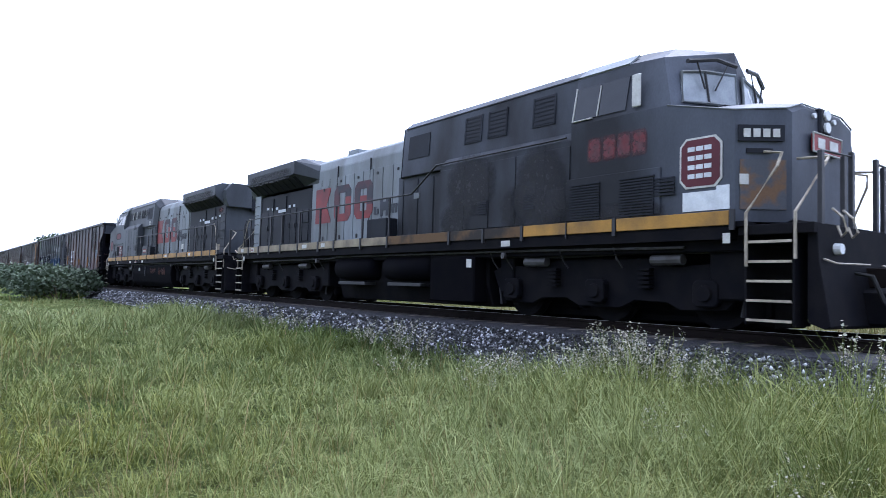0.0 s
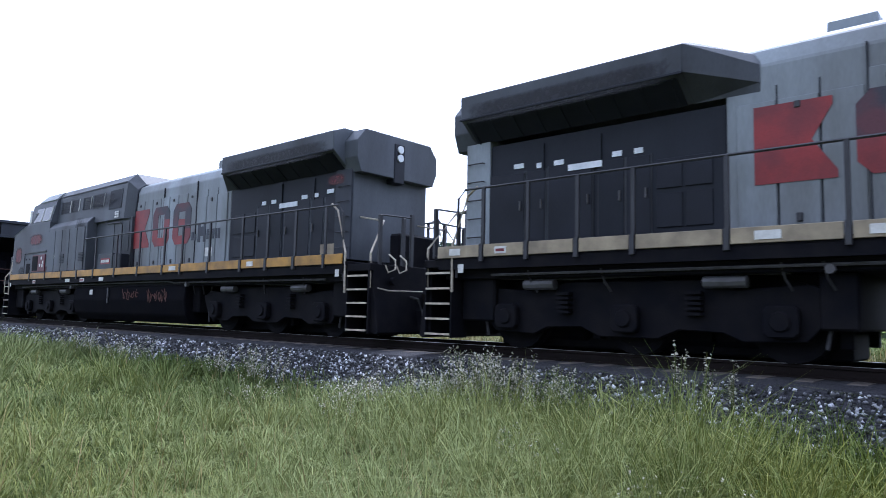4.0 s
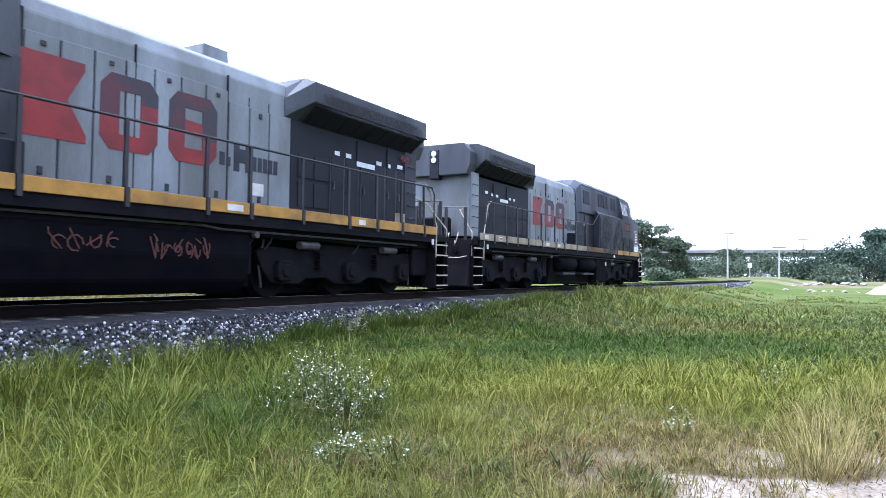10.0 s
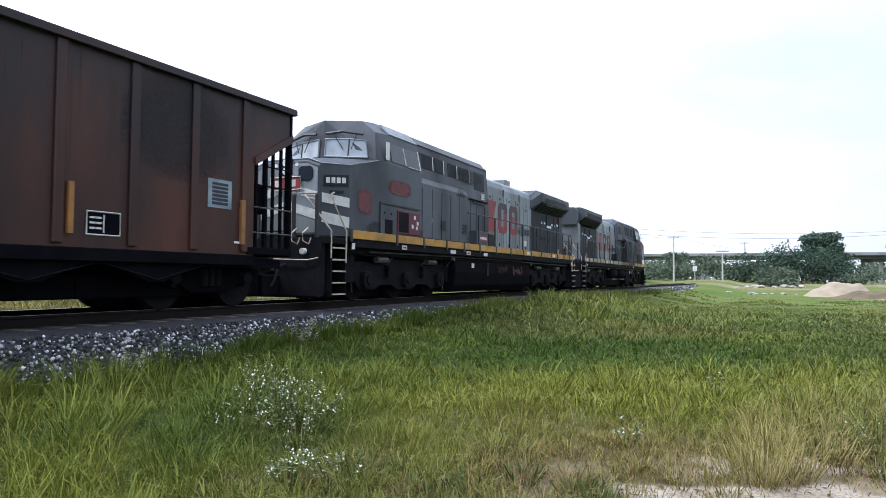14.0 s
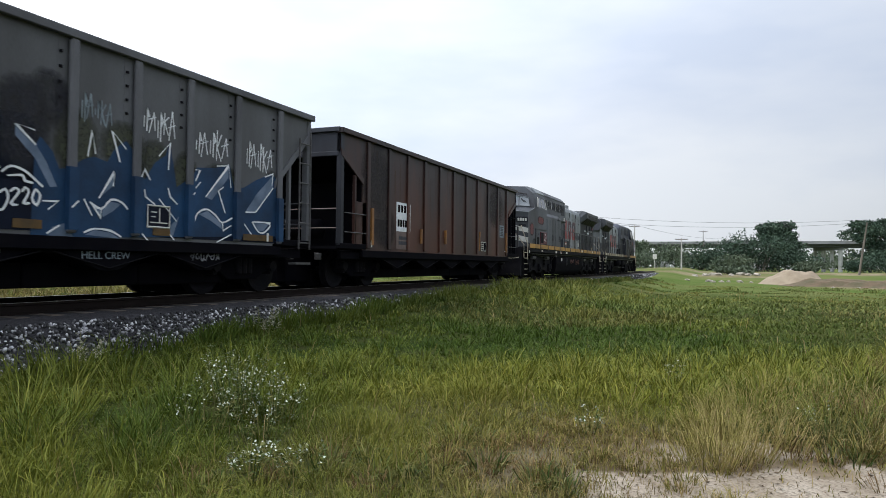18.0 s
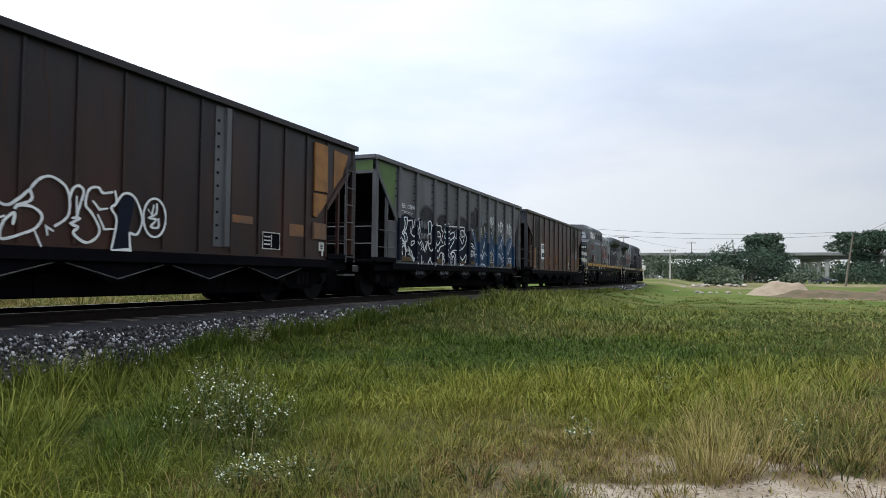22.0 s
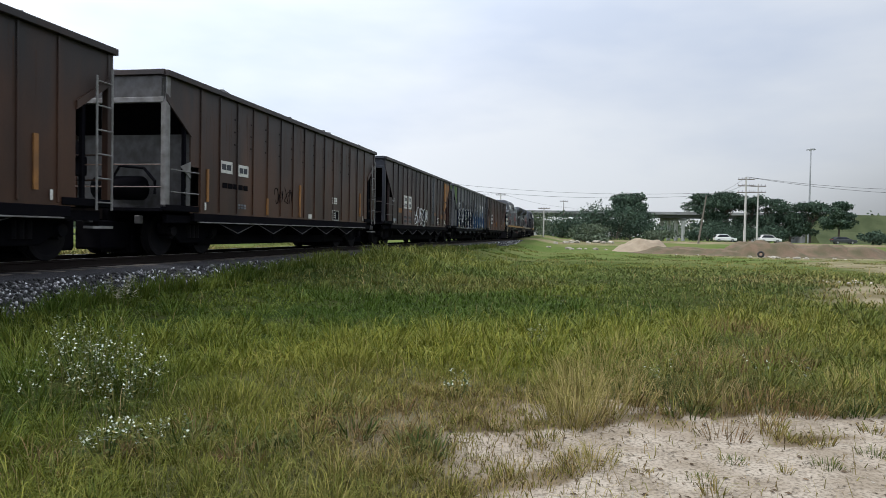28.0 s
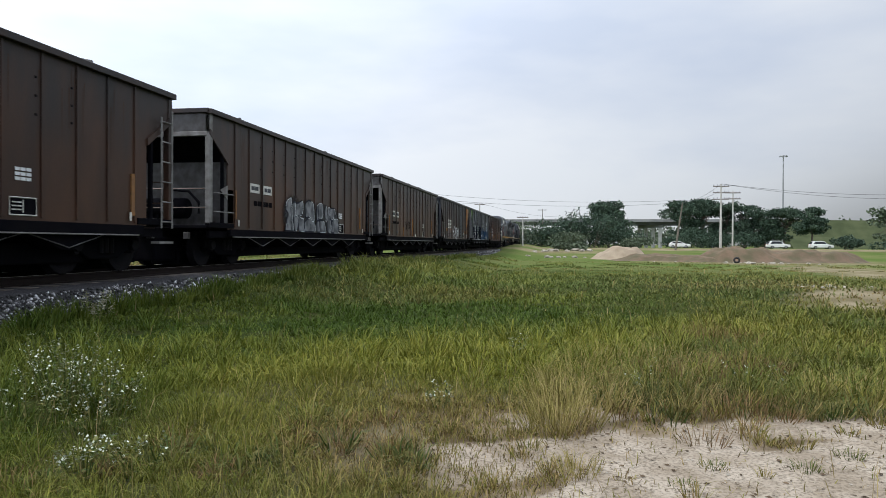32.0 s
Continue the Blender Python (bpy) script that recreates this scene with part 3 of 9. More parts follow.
def loco(at_x, turn, label, second):
    """A six-axle hood diesel. u runs to the nose."""
    L = thing("diesel_locomotive", label, "locomotive", "locomotives of the coal train")
    TRAIN.append((L, at_x, turn))
    hw = 1.08
    cab_paint = GREY if second else GREYD
    er = 0.0 if second else 0.46  # the leading engine ends farther back
    part("frame", box(-9.6 - er * 0.8, 9.6, -1.35, 1.35, 1.18, 1.52, 0.02), BLACK, L, "black underframe")
    part("side_sill", box(-9.6 - er * 0.8, 9.5, -1.535, 1.535, 1.34, 1.505), BLACK, L)
    part("walkway", box(-9.7 - er * 0.8, 9.7, -1.54, 1.54, 1.50, 1.58, 0.01), BLACK, L)
    cuts = [-9.65 - er * 0.8, -9.0, -8.1, -7.2, -6.3, -5.0, -3.57, -2.55, -1.0, 0.58, 2.1, 3.4, 4.7, 6.2, 7.6, 9.55]
    for s in (-1, 1):
        rr = random.Random(5 + s)
        for i, (a, b) in enumerate(zip(cuts, cuts[1:])):
            m = YELLOW if second or a > 4.6 else (BEIGE if a < 0.5 else SCORCH)
            part("sill_stripe", box(a + 0.05, b - 0.05, s * 1.54, s * 1.57, 1.53, 1.73, 0.006), m, L, "dirty ochre stripe on the sill")
            part("sill_bracket", box(b - 0.035, b + 0.035, s * 1.54, s * 1.585, 1.46, 1.74), POST, L)
            if rr.random() < 0.42:
                w = rr.uniform(0.22, 0.42)
                x = rr.uniform(a + 0.1, max(a + 0.12, b - 0.1 - w))
                hp = 0.2 if a < 0.5 else 0.0
                nm = part("notice_plate", box(x, x + w, s * (1.536 + 0.18 * hp), s * (1.544 + 0.18 * hp), 1.37 + hp, 1.48 + hp), WHITE, L, "small white notice plate")
                if i % 3 == 1:
                    part("plate_band", box(x + 0.03, x + w - 0.03, s * (1.545 + 0.18 * hp), s * (1.549 + 0.18 * hp), 1.40 + hp, 1.445 + hp), RED, nm, "red band")
    # engine hood with doors
    prof = [(-hw, 1.58), (hw, 1.58), (hw, 3.98), (hw - 0.09, 4.19), (0.72, 4.31), (-0.72, 4.31), (-hw + 0.09, 4.19), (-hw, 3.98)]
    part("engine_hood", prism(prof, -5.15, 0.42, "x", 0.02), HOOD, L, "pale grey engine hood")
    for s in (-1, 1):
        y = s * hw
        for i in range(10):
            a = -5.02 + i * 0.535
            tall = 3.72 if not (-4.6 < a < -3.2) or i > 2 else 3.5
            d = part("hood_door", box(a + 0.015, a + 0.515, y, y + s * 0.03, 1.72, 3.5 if i < 3 else tall, 0.008), HOOD, L)
            if i not in (0, 3):
                part("door_gap", box(a - 0.012, a + 0.008, y, y + s * 0.006, 1.72, 3.72), DARK, L, "dark gap between hood doors")
            if i % 2 == 1:
                for z in (1.86, 3.36 if i < 3 else 3.58):
                    part("latch", box(a + 0.22, a + 0.3, y + s * 0.03, y + s * 0.055, z - 0.05, z + 0.05, 0.008), POST, d, "dark door latch")
        part("seam_strip", box(-1.455, -1.435, y, y + s * 0.034, 1.62, 4.0), DARK, L)
        part("seam_strip", box(-3.405, -3.385, y, y + s * 0.034, 1.62, 4.0), DARK, L)
        part("seam_strip", box(0.34, 0.42, y, y + s * 0.034, 1.62, 4.0), DARK, L)
        off = 0.0 if second else 0.22
        emblem(L, s, -5.0 + off if s < 0 else 0.40 - off, 0.34 if s < 0 else -5.0, 2.27, 3.40, y + s * 0.031)
        part("notice_plate", box(-4.35, -4.0, y + s * 0.031, y + s * 0.037, 1.92, 2.12) if s > 0 else box(-0.6, -0.3, y + s * 0.031, y + s * 0.037, 1.92, 2.12), WHITE, L)
    part("exhaust_outlet", prism([(-4.12, 4.22), (-3.2, 4.22), (-3.34, 4.32), (-3.36, 4.56), (-3.98, 4.56), (-4.0, 4.36)], -0.5, 0.5, "y", 0.02), HOOD, L, "sooty exhaust outlet")
    horn = part("air_horn", pipe([(-1.9, 0, 4.24), (-1.9, 0, 4.36), (-1.6, 0, 4.38)], 0.03), POST, L)
    for k in (-0.12, 0.12):
        part("horn_bell", pipe([(-1.9, k, 4.38), (-1.5, k, 4.39), (-1.42, k, 4.39)], [0.02, 0.04, 0.07], 8), POST, horn)
    # radiator section with wings
    part("radiator_hood", prism([(-hw, 1.58), (hw, 1.58), (hw, 3.6), (-hw, 3.6)], -8.95 - er, -5.15, "x", 0.02), SOOT, L, "sooty radiator compartment")
    for s in (-1, 1):
        y = s * hw
        for a in (-5.72, -6.15):
            for z0, z1 in ((1.85, 2.3), (2.38, 2.85)):
                part("dark_bay", box(a, a + 0.38, y, y + s * 0.02, z0, z1, 0.006), DARK, L, "dark screened bay")
        for i, (a, b, z1) in enumerate(((-6.62, -6.24, 2.95), (-7.08, -6.66, 2.95), (-8.0, -7.2, 2.98), (-8.42, -8.06, 2.95), (-8.86 - er, -8.48, 2.95))):
            d = part("radiator_door", box(a, b, y, y + s * 0.028, 1.78, z1, 0.006), SOOT if i == 1 else DARK, L, "dark radiator room door")
            for e in (a - 0.02, b + 0.005):
                part("door_edge", box(e, e + 0.015, y, y + s * 0.02, 1.74, z1 + 0.02), GREY, L)
            part("door_handle", box(b - 0.08, b - 0.05, y + s * 0.028, y + s * 0.06, 2.25, 2.42, 0.006), WORN, d)
        for a, b, z in ((-6.5, -6.36, 3.0), (-6.86, -6.7, 3.0), (-7.9, -7.72, 3.0), (-8.24, -8.1, 3.0), (-8.7, -8.5, 3.04)):
            part("notice_plate", box(a, b, y + s * 0.004, y + s * 0.012, z, z + 0.09), GWHITE, L)
        part("label_strip", box(-7.62, -7.02, y + s * 0.03, y + s * 0.04, 2.86, 2.97), GWHITE, L, "pale label strip above a door")
        for a in (-7.05, -8.1):
            part("post_strip", box(a - 0.03, a + 0.01, y, y + s * 0.03, 1.6, 3.45), SOOT, L)
    part("rear_face_band", box(-8.98 - er, -8.95 - er, -0.3, 0.3, 2.6, 3.3), DARK, L)
    # tall equipment section behind the cab
    tall = [(-1.3, 3.2), (1.3, 3.2), (1.23, 4.36), (0.98, 4.57), (-0.98, 4.57), (-1.23, 4.36)]
    tb = prism(tall, 0.75, 6.2, "x", 0.02)
    part("equipment_hood", tb, cab_paint, L, "grimy grey equipment hood")
    part("hood_step_face", loft([[(0.75, -1.3, 3.2), (0.75, 1.3, 3.2), (0.75, 1.23, 4.36), (0.75, 0.98, 4.57), (0.75, -0.98, 4.57), (0.75, -1.23, 4.36)],
                                 [(0.38, -1.15, 3.2), (0.38, 1.15, 3.2), (0.38, 1.1, 4.14), (0.38, 0.85, 4.3), (0.38, -0.85, 4.3), (0.38, -1.1, 4.14)]]), cab_paint, L)
    cab0 = 1.55 if second is False else 2.95
    for s in (-1, 1):
        part("equipment_body", box(0.4, cab0 + 0.1, -1.2 if s < 0 else 0.05, -0.05 if s < 0 else 1.2, 1.58, 3.25, 0.01), cab_paint, L)
    for s in (-1, 1):
        if second:
            for a, b in ((0.55, 0.98), (1.02, 1.56), (1.60, 2.06)):
                part("wall_panel", box(a, b, s * 1.2, s * 1.216, 2.2 if a < 1 else 1.7, 3.12, 0.006), cab_paint, L)
            part("grab_rail", pipe([(2.6, s * 1.24, 3.9), (2.1, s * 1.26, 3.2), (2.0, s * 1.26, 3.12), (1.05, s * 1.26, 3.1), (0.92, s * 1.26, 3.0), (0.9, s * 1.26, 1.7)], 0.02, 6), POST, L, "dark bent grab rail")
            for k in range(6):
                part("notice_plate", box(1.12 + 0.15 * (k % 2), 1.24 + 0.15 * (k % 2), s * 1.312, s * 1.32, 3.26 + 0.085 * (k // 2), 3.32 + 0.085 * (k // 2)), WHITE, L)
            part("door_knob", box(1.24, 1.30, s * 1.216, s * 1.24, 2.16, 2.24, 0.008), POST, L)
        else:
            for k in range(4):
                a = 0.5 + k * 0.27
                part("wall_panel", box(a, a + 0.24, s * 1.2, s * 1.218, 1.75, 3.12, 0.006), cab_paint, L)
            part("notice_plate", box(0.95, 1.05, s * 1.22, s * 1.228, 2.6, 2.75), HOOD, L)
    # full-width cabinet and cab
    hc = 1.5
    part("cabinet", prism([(-hc, 1.58), (hc, 1.58), (hc, 3.22), (1.33, 3.42), (-1.33, 3.42), (-hc, 3.22)], cab0, 6.25, "x", 0.015), cab_paint, L, "grey full-width cabinet")
    for s in (-1, 1):
        y = s * hc
        for i in range(5):
            a = cab0 + 0.15 + i * (6.1 - cab0) / 5
            part("cabinet_door", box(a, a + (6.1 - cab0) / 5 - 0.04, y, y + s * 0.02, 1.75, 3.1, 0.006), cab_paint, L)
        part("roof_gutter", box(0.8, 6.2, s * 1.215, s * 1.25, 4.345, 4.365), POST, L)
        for i in range(3 if second is False else 2):
            a = (3.1, 4.7, 8.2)[i]
            for k in range(6):
                part("louvre", box(a, a + 0.34, y + s * 0.021, y + s * 0.04, 2.0 + k * 0.045, 2.025 + k * 0.045), DARK, L)
    # cab shell: straight sides, a short nose with a flat front between two angled corners
    def ring(u, w, z0, zs, zc, q=0.62):
        return [(u, -w, z0), (u, w, z0), (u, w, zs), (u, w * q, zc), (u, -w * q, zc), (u, -w, zs)]
    part("nose", loft([ring(6.25, hc, 1.58, 3.5, 3.52), ring(8.45, hc, 1.58, 3.50, 3.54), ring(9.55, hc, 1.58, 3.17, 3.38), ring(9.96, 0.97, 1.58, 3.20, 3.34), ring(10.0, 0.9, 1.62, 3.14, 3.27)]), cab_paint, L,
         "grey cab body with a short nose")
    rim = [(8.42, -hc - 0.004, 3.5), (9.55, -hc - 0.004, 3.175), (9.975, -0.97, 3.205), (9.985, -0.6, 3.34), (9.985, 0.6, 3.34), (9.975, 0.97, 3.205), (9.55, hc + 0.004, 3.175), (8.42, hc + 0.004, 3.5)]
    part("nose_edge", pipe(rim, 0.013, 5), HOOD, L, "worn pale nose edge")
    up = None
    for s in (-1, 1):
        def half_ring(u0, uc, w, u1, u2, u3, zs, zt):
            return [(uc, 0, 3.48), (u0, s * w, 3.48), (u1, s * 1.32, zs), (u2, s * 0.9, zt), (u3, 0, zt + 0.02)]
        up = loft([half_ring(6.2, 6.2, hc, 6.2, 6.2, 6.2, 4.30, 4.6), half_ring(7.75, 7.75, hc, 7.75, 7.75, 7.75, 4.30, 4.58), half_ring(8.45, 8.68, 1.46, 8.28, 8.22, 8.56, 4.26, 4.52)], up)
    part("cab_upper", up, cab_paint, L, "cab with sloping roof sides and a shallow pointed front")
    for s in (-1, 1):
        for a, b, nm in ((6.35, 7.05, GLASS), (7.12, 7.75, GLASS)):
            rings = [[(a, s * 1.36 + s * 0.115 - s * 0.0, 3.62), (b, s * 1.475, 3.62), (b, s * 1.365, 4.12), (a, s * 1.365, 4.12)],
                     [(a, s * 1.495, 3.62), (b, s * 1.495, 3.62), (b, s * 1.385, 4.12), (a, s * 1.385, 4.12)]]
            part("side_window", loft(rings), nm, L, "dark cab side window")
        part("window_frame", pipe([(6.32, s * 1.50, 3.6), (6.32, s * 1.385, 4.14)], 0.02), WHITE, L, "white-edged window frame")
        part("window_frame", pipe([(6.32, s * 1.505, 3.6), (6.95, s * 1.505, 3.6)], 0.018), WHITE, L)
        part("window_frame", pipe([(7.08, s * 1.50, 3.62), (7.08, s * 1.39, 4.1)], 0.014), WHITE, L)
        part("mirror", box(7.92, 8.07, s * 1.5, s * 1.53, 3.62, 4.08, 0.01), WHITE, L, "pale cab mirror")
        # strip over the sloping roof side, paler than the cab
        part("sun_visor", loft([[(6.25, s * 1.32, 4.29), (7.7, s * 1.32, 4.29), (7.7, s * 1.06, 4.51), (6.25, s * 1.06, 4.51)],
                                [(6.25, s * 1.345, 4.315), (7.7, s * 1.345, 4.315), (7.7, s * 1.08, 4.535), (6.25, s * 1.08, 4.535)]]), HOOD, L, "pale strip along the sloping roof edge")
        # windscreen halves on the pointed front
        f = lambda w, z: 8.68 - 0.157 * abs(w) - (z - 3.48) * (0.09 + 0.09 * abs(w) / 1.4)
        C = [(s * 0.1, 3.70), (s * 0.72, 3.66), (s * 1.24, 3.62), (s * 1.16, 4.06), (s * 0.72, 4.12), (s * 0.1, 4.14)]
        part("windscreen", loft([[(f(w, z) + 0.008, w, z) for w, z in C], [(f(w, z) + 0.022, w, z) for w, z in C]]), SHIELD, L, "hazy windscreen pane")
        part("windscreen_frame", pipe([(f(w, z) + 0.024, w, z) for w, z in C + C[:1]], 0.024), HOOD, L, "pale rounded frame")
        part("pane_bar", pipe([(f(0.72, 3.66) + 0.03, s * 0.72, 3.66), (f(0.72, 4.12) + 0.03, s * 0.72, 4.12)], 0.016), POST, L)
        part("wiper_brow", pipe([(f(0.15, 4.24) + 0.1, s * 0.15, 4.24), (f(0.6, 4.26) + 0.12, s * 0.6, 4.27), (f(1.1, 4.2) + 0.08, s * 1.1, 4.2)], 0.03), POST, L, "dark bar over the windscreen")
        for w0, w1 in ((0.35, 0.6), (0.95, 0.8)):
            part("wiper", pipe([(f(w0, 4.22) + 0.1, s * w0, 4.22), (f(w1, 3.85) + 0.05, s * w1, 3.85)], 0.011), POST, L)
        part("cowl_vent", box(8.72, 8.86, s * 0.5, s * 0.72, 3.5, 3.6, 0.02), DARK, L)
    # nose front: headlights, number boards, plate
    part("headlight_box", box(9.94, 10.04, -0.17, 0.17, 2.94, 3.36, 0.03), DARK, L, "twin headlight housing")
    for z in (3.05, 3.25):
        part("headlight", pipe([(10.03, 0, z), (10.07, 0, z)], 0.085, 14), LAMPG, L, "round headlight")
    for w in (-0.3, 0.3):
        part("marker_light", pipe([(10.0, w, 3.2), (10.03, w, 3.2)], 0.045, 10), LAMPG, L, "small marker light")
    for s in (-1, 1):
        m = Vector((9.757, s * 1.237, 0))
        d = Vector((0.41, -s * 0.53, 0)).normalized()
        nrm = Vector((0.53, s * 0.41, 0)).normalized()
        def plate(name, c, w, z0, z1, material, off=0.0, th=0.03, lab=""):
            ctr = m + d * c + nrm * off
            r0 = [ctr - d * w / 2, ctr + d * w / 2, ctr + d * w / 2 + nrm * th, ctr - d * w / 2 + nrm * th]
            return part(name, loft([[(p.x, p.y, z0) for p in r0], [(p.x, p.y, z1) for p in r0]]), material, L, lab)
        plate("number_board", 0.0, 0.60, 2.68, 2.93, DARK, 0.0, 0.03, "dark number board")
        for k in range(4):
            plate("board_bar", -0.19 + k * 0.127, 0.09, 2.74, 2.87, WHITE, 0.03, 0.006)
        plate("class_light", -0.02, 0.34, 2.5, 2.57, DARK, 0.0, 0.02)
        if second:
            for k, z in enumerate((1.86, 2.28)):
                ctr = [m + d * c + nrm * 0.004 for c in (-0.33, 0.33)]
                P = [(ctr[0], z - 0.10), (ctr[1], z + 0.02), (ctr[1], z + 0.24), (ctr[0], z + 0.12)]
                bm = loft([[(p.x, p.y, q) for p, q in P], [((p + nrm * 0.012).x, (p + nrm * 0.012).y, q) for p, q in P]])
                part("nose_stripe", bm, WHITE, L, "broad white slanting stripe")
        else:
            plate("rusty_panel", 0.03, 0.6, 1.75, 2.4, SCRAPED, 0.0, 0.012, "rust-orange scraped nose panel")
            plate("notice_plate", -0.22, 0.12, 2.05, 2.18, WHITE, 0.012, 0.006)
    if second:
        part("nose_face", prism([(-0.88, 1.66), (0.88, 1.66), (0.88, 3.1), (0.58, 3.22), (-0.58, 3.22), (-0.88, 3.1)], 10.0, 10.008, "x"), HOOD, L, "pale silver nose front")
        for s in (-1, 1):
            for z in (1.92, 2.34):
                P = [(s * 0.06, z + 0.22), (s * 0.88, z), (s * 0.88, z + 0.2), (s * 0.06, z + 0.42)]
                part("nose_stripe", loft([[(10.008, a, q) for a, q in P], [(10.018, a, q) for a, q in P]]), WHITE, L, "broad white slanting stripe")
        part("nose_window", prism(octo(0.55, 2.98, 0.2, 0.17, 0.35), 10.008, 10.03, "x"), GLASS, L, "small dark nose window")
    pl = part("nose_plate", box(10.02, 10.06, -0.42, 0.42, 2.62, 2.9, 0.01), RED, L, "red plate on the nose")
    part("plate_bar", box(10.06, 10.068, -0.3, -0.1, 2.68, 2.84), WHITE, pl)
    part("plate_bar", box(10.06, 10.068, 0.05, 0.3, 2.68, 2.84), WHITE, pl)
    part("plate_rim", pipe([(10.06, -0.43, 2.61), (10.06, 0.43, 2.61), (10.06, 0.43, 2.91), (10.06, -0.43, 2.91), (10.06, -0.43, 2.61)], 0.014), WHITE, pl)
    part("roof_antenna", box(7.2, 7.7, -0.25, 0.25, 4.5, 4.6, 0.02), POST, L)
    # end platforms, pilot, steps, posts
    for d, e in ((1, 10.55), (-1, -10.35)):
        a = 9.6 * d
        part("end_platform", box(min(a, e), max(a, e), -1.5, 1.5, 1.38, 1.52, 0.01), BLACK, L)
        part("pilot", prism([(e - d * 0.12, 0.2), (e + d * 0.1, 0.12), (e + d * 0.16, 0.16), (e + d * 0.02, 1.05), (e, 1.5), (e - d * 0.12, 1.5)], -1.42, 1.42, "y", 0.01), BLACK, L, "black pilot plate")
        coupler(L, e + d * 0.72)
        # added block: hides the lit ground between the pilots, dark like shade
        part("drawbar_gear", box(min(e, e + d * 0.62), max(e, e + d * 0.62), -0.34, 0.34, 0.16, 0.66, 0.04), BLACK, L, "black block filling the gap under the coupler")
        if d < 0:
            part("brake_stand", box(min(e - d * 0.5, e - d * 0.2), max(e - d * 0.5, e - d * 0.2), -0.55, 0.55, 1.5, 2.15, 0.04), BLACK, L, "black stand on the end platform")
        for w in (-0.75, 0.75, -1.05, 1.05):
            part("jumper_cable", pipe([(e + d * 0.02, w, 1.72), (e + d * 0.16, w - 0.04, 1.6), (e + d * 0.2, w, 1.42), (e + d * 0.1, w + 0.08, 1.36), (e + d * 0.04, w + 0.1, 1.5)], 0.016), RAILING, L, "pale looped jumper cable")
        for s in (-1, 1):
            steps(L, min(9.7 * d, 10.3 * d), max(9.7 * d, 10.3 * d), s * 1.5)
            if d > 0:
                part("step_rail", pipe([(9.72, s * 1.52, 0.95), (9.72, s * 1.53, 1.68), (10.03, s * 1.36, 2.25), (10.06, s * 1.3, 2.45), (9.8, s * 1.22, 2.52)], 0.022), RAILING, L, "worn pale hand rail")
                part("step_rail", pipe([(10.32, s * 1.5, 1.05), (10.32, s * 1.5, 1.66), (10.46, s * 0.98, 2.3), (10.44, s * 0.86, 2.4), (10.02, s * 0.8, 2.44)], 0.022), RAILING, L, "worn pale hand rail")
            else:
                part("step_rail", pipe([(-9.66, s * 1.52, 0.95), (-9.66, s * 1.53, 1.75), (-9.35, s * 1.5, 2.55), (-9.15, s * 1.5, 2.7)], 0.022), RAILING, L, "worn pale hand rail")
                part("step_rail", pipe([(-10.3, s * 1.46, 1.05), (-10.3, s * 1.46, 1.72), (-10.1, s * 0.95, 2.35), (-9.3, s * 0.86, 2.5)], 0.022), RAILING, L, "worn pale hand rail")
            for w in (0.38, 0.62, 1.25):
                part("platform_post", box(e - d * 0.06, e, s * w - 0.04, s * w + 0.04, 1.5, 2.42 + (0.1 if w < 0.5 else 0), 0.006), POST, L, "dark end platform post")
            part("platform_rail", pipe([(e - d * 0.03, s * 0.38, 2.45), (e - d * 0.03, s * 1.25, 2.42)], 0.018), POST, L)
            part("ditch_light", pipe([(e - d * 0.05, s * 0.95, 1.2), (e + d * 0.1, s * 0.95, 1.2)], [0.085, 0.07], 12), LAMPG if d > 0 else BLACK, L, "round ditch light")
            part("air_hose", pipe([(e, s * 0.45, 0.9), (e + d * 0.25, s * 0.45, 0.85), (e + d * 0.38, s * 0.42, 0.5), (e + d * 0.46, s * 0.4, 0.38)], 0.03), RUBBER, L)
            part("cut_lever", pipe([(e + d * 0.05, s * 1.35, 1.05), (e + d * 0.1, s * 1.1, 1.0), (e + d * 0.12, s * 0.2, 1.02)], 0.014), RAILING, L)
            part("notice_plate", box(9.45 * d - 0.06, 9.45 * d + 0.06, s * 1.545, s * 1.552, 1.28, 1.42), WHITE, L)
    # side handrails
    for s in (-1, 1):
        y = s * 1.52
        if second:
            rail = [(-9.58, s * 1.5, 1.2), (-9.55, y, 2.5), (-9.4, y, 2.66), (cab0 + 0.05, y, 2.67)]
        else:
            rail = [(-9.58, s * 1.5, 1.2), (-9.55, y, 2.5), (-9.4, y, 2.66), (1.1, y, 2.66), (1.5, y, 3.27), (5.9, y, 3.27)]
        part("hand_rail", pipe(rail, 0.022, 6), POST, L, "dark side hand rail")
        for a in cuts[1:]:
            if a < cab0:
                part("rail_post", box(a - 0.03, a + 0.03, y - 0.02, y + 0.02, 1.55, 2.66), POST, L)
        part("equipment_box", box(-0.9 if not second else 1.05, 0.1 if not second else 2.1, s * 1.12, s * 1.45, 1.58, 2.16, 0.015), SOOT if not second else GREY, L, "grey equipment box on the walkway")
        if second:
            part("red_label", box(1.2, 1.85, s * 1.451, s * 1.457, 1.87, 2.03), RED, L, "red label with white bars")
            bars(L, 1.24, 1.82, s * 1.457, 1.9, 2.0, 1, WHITE, cols=5, side=s, name="label_bar", gap=0.4)
            part("walkway_box", box(0.45, 1.0, s * 1.12, s * 1.45, 1.58, 2.12, 0.02), DARK, L)
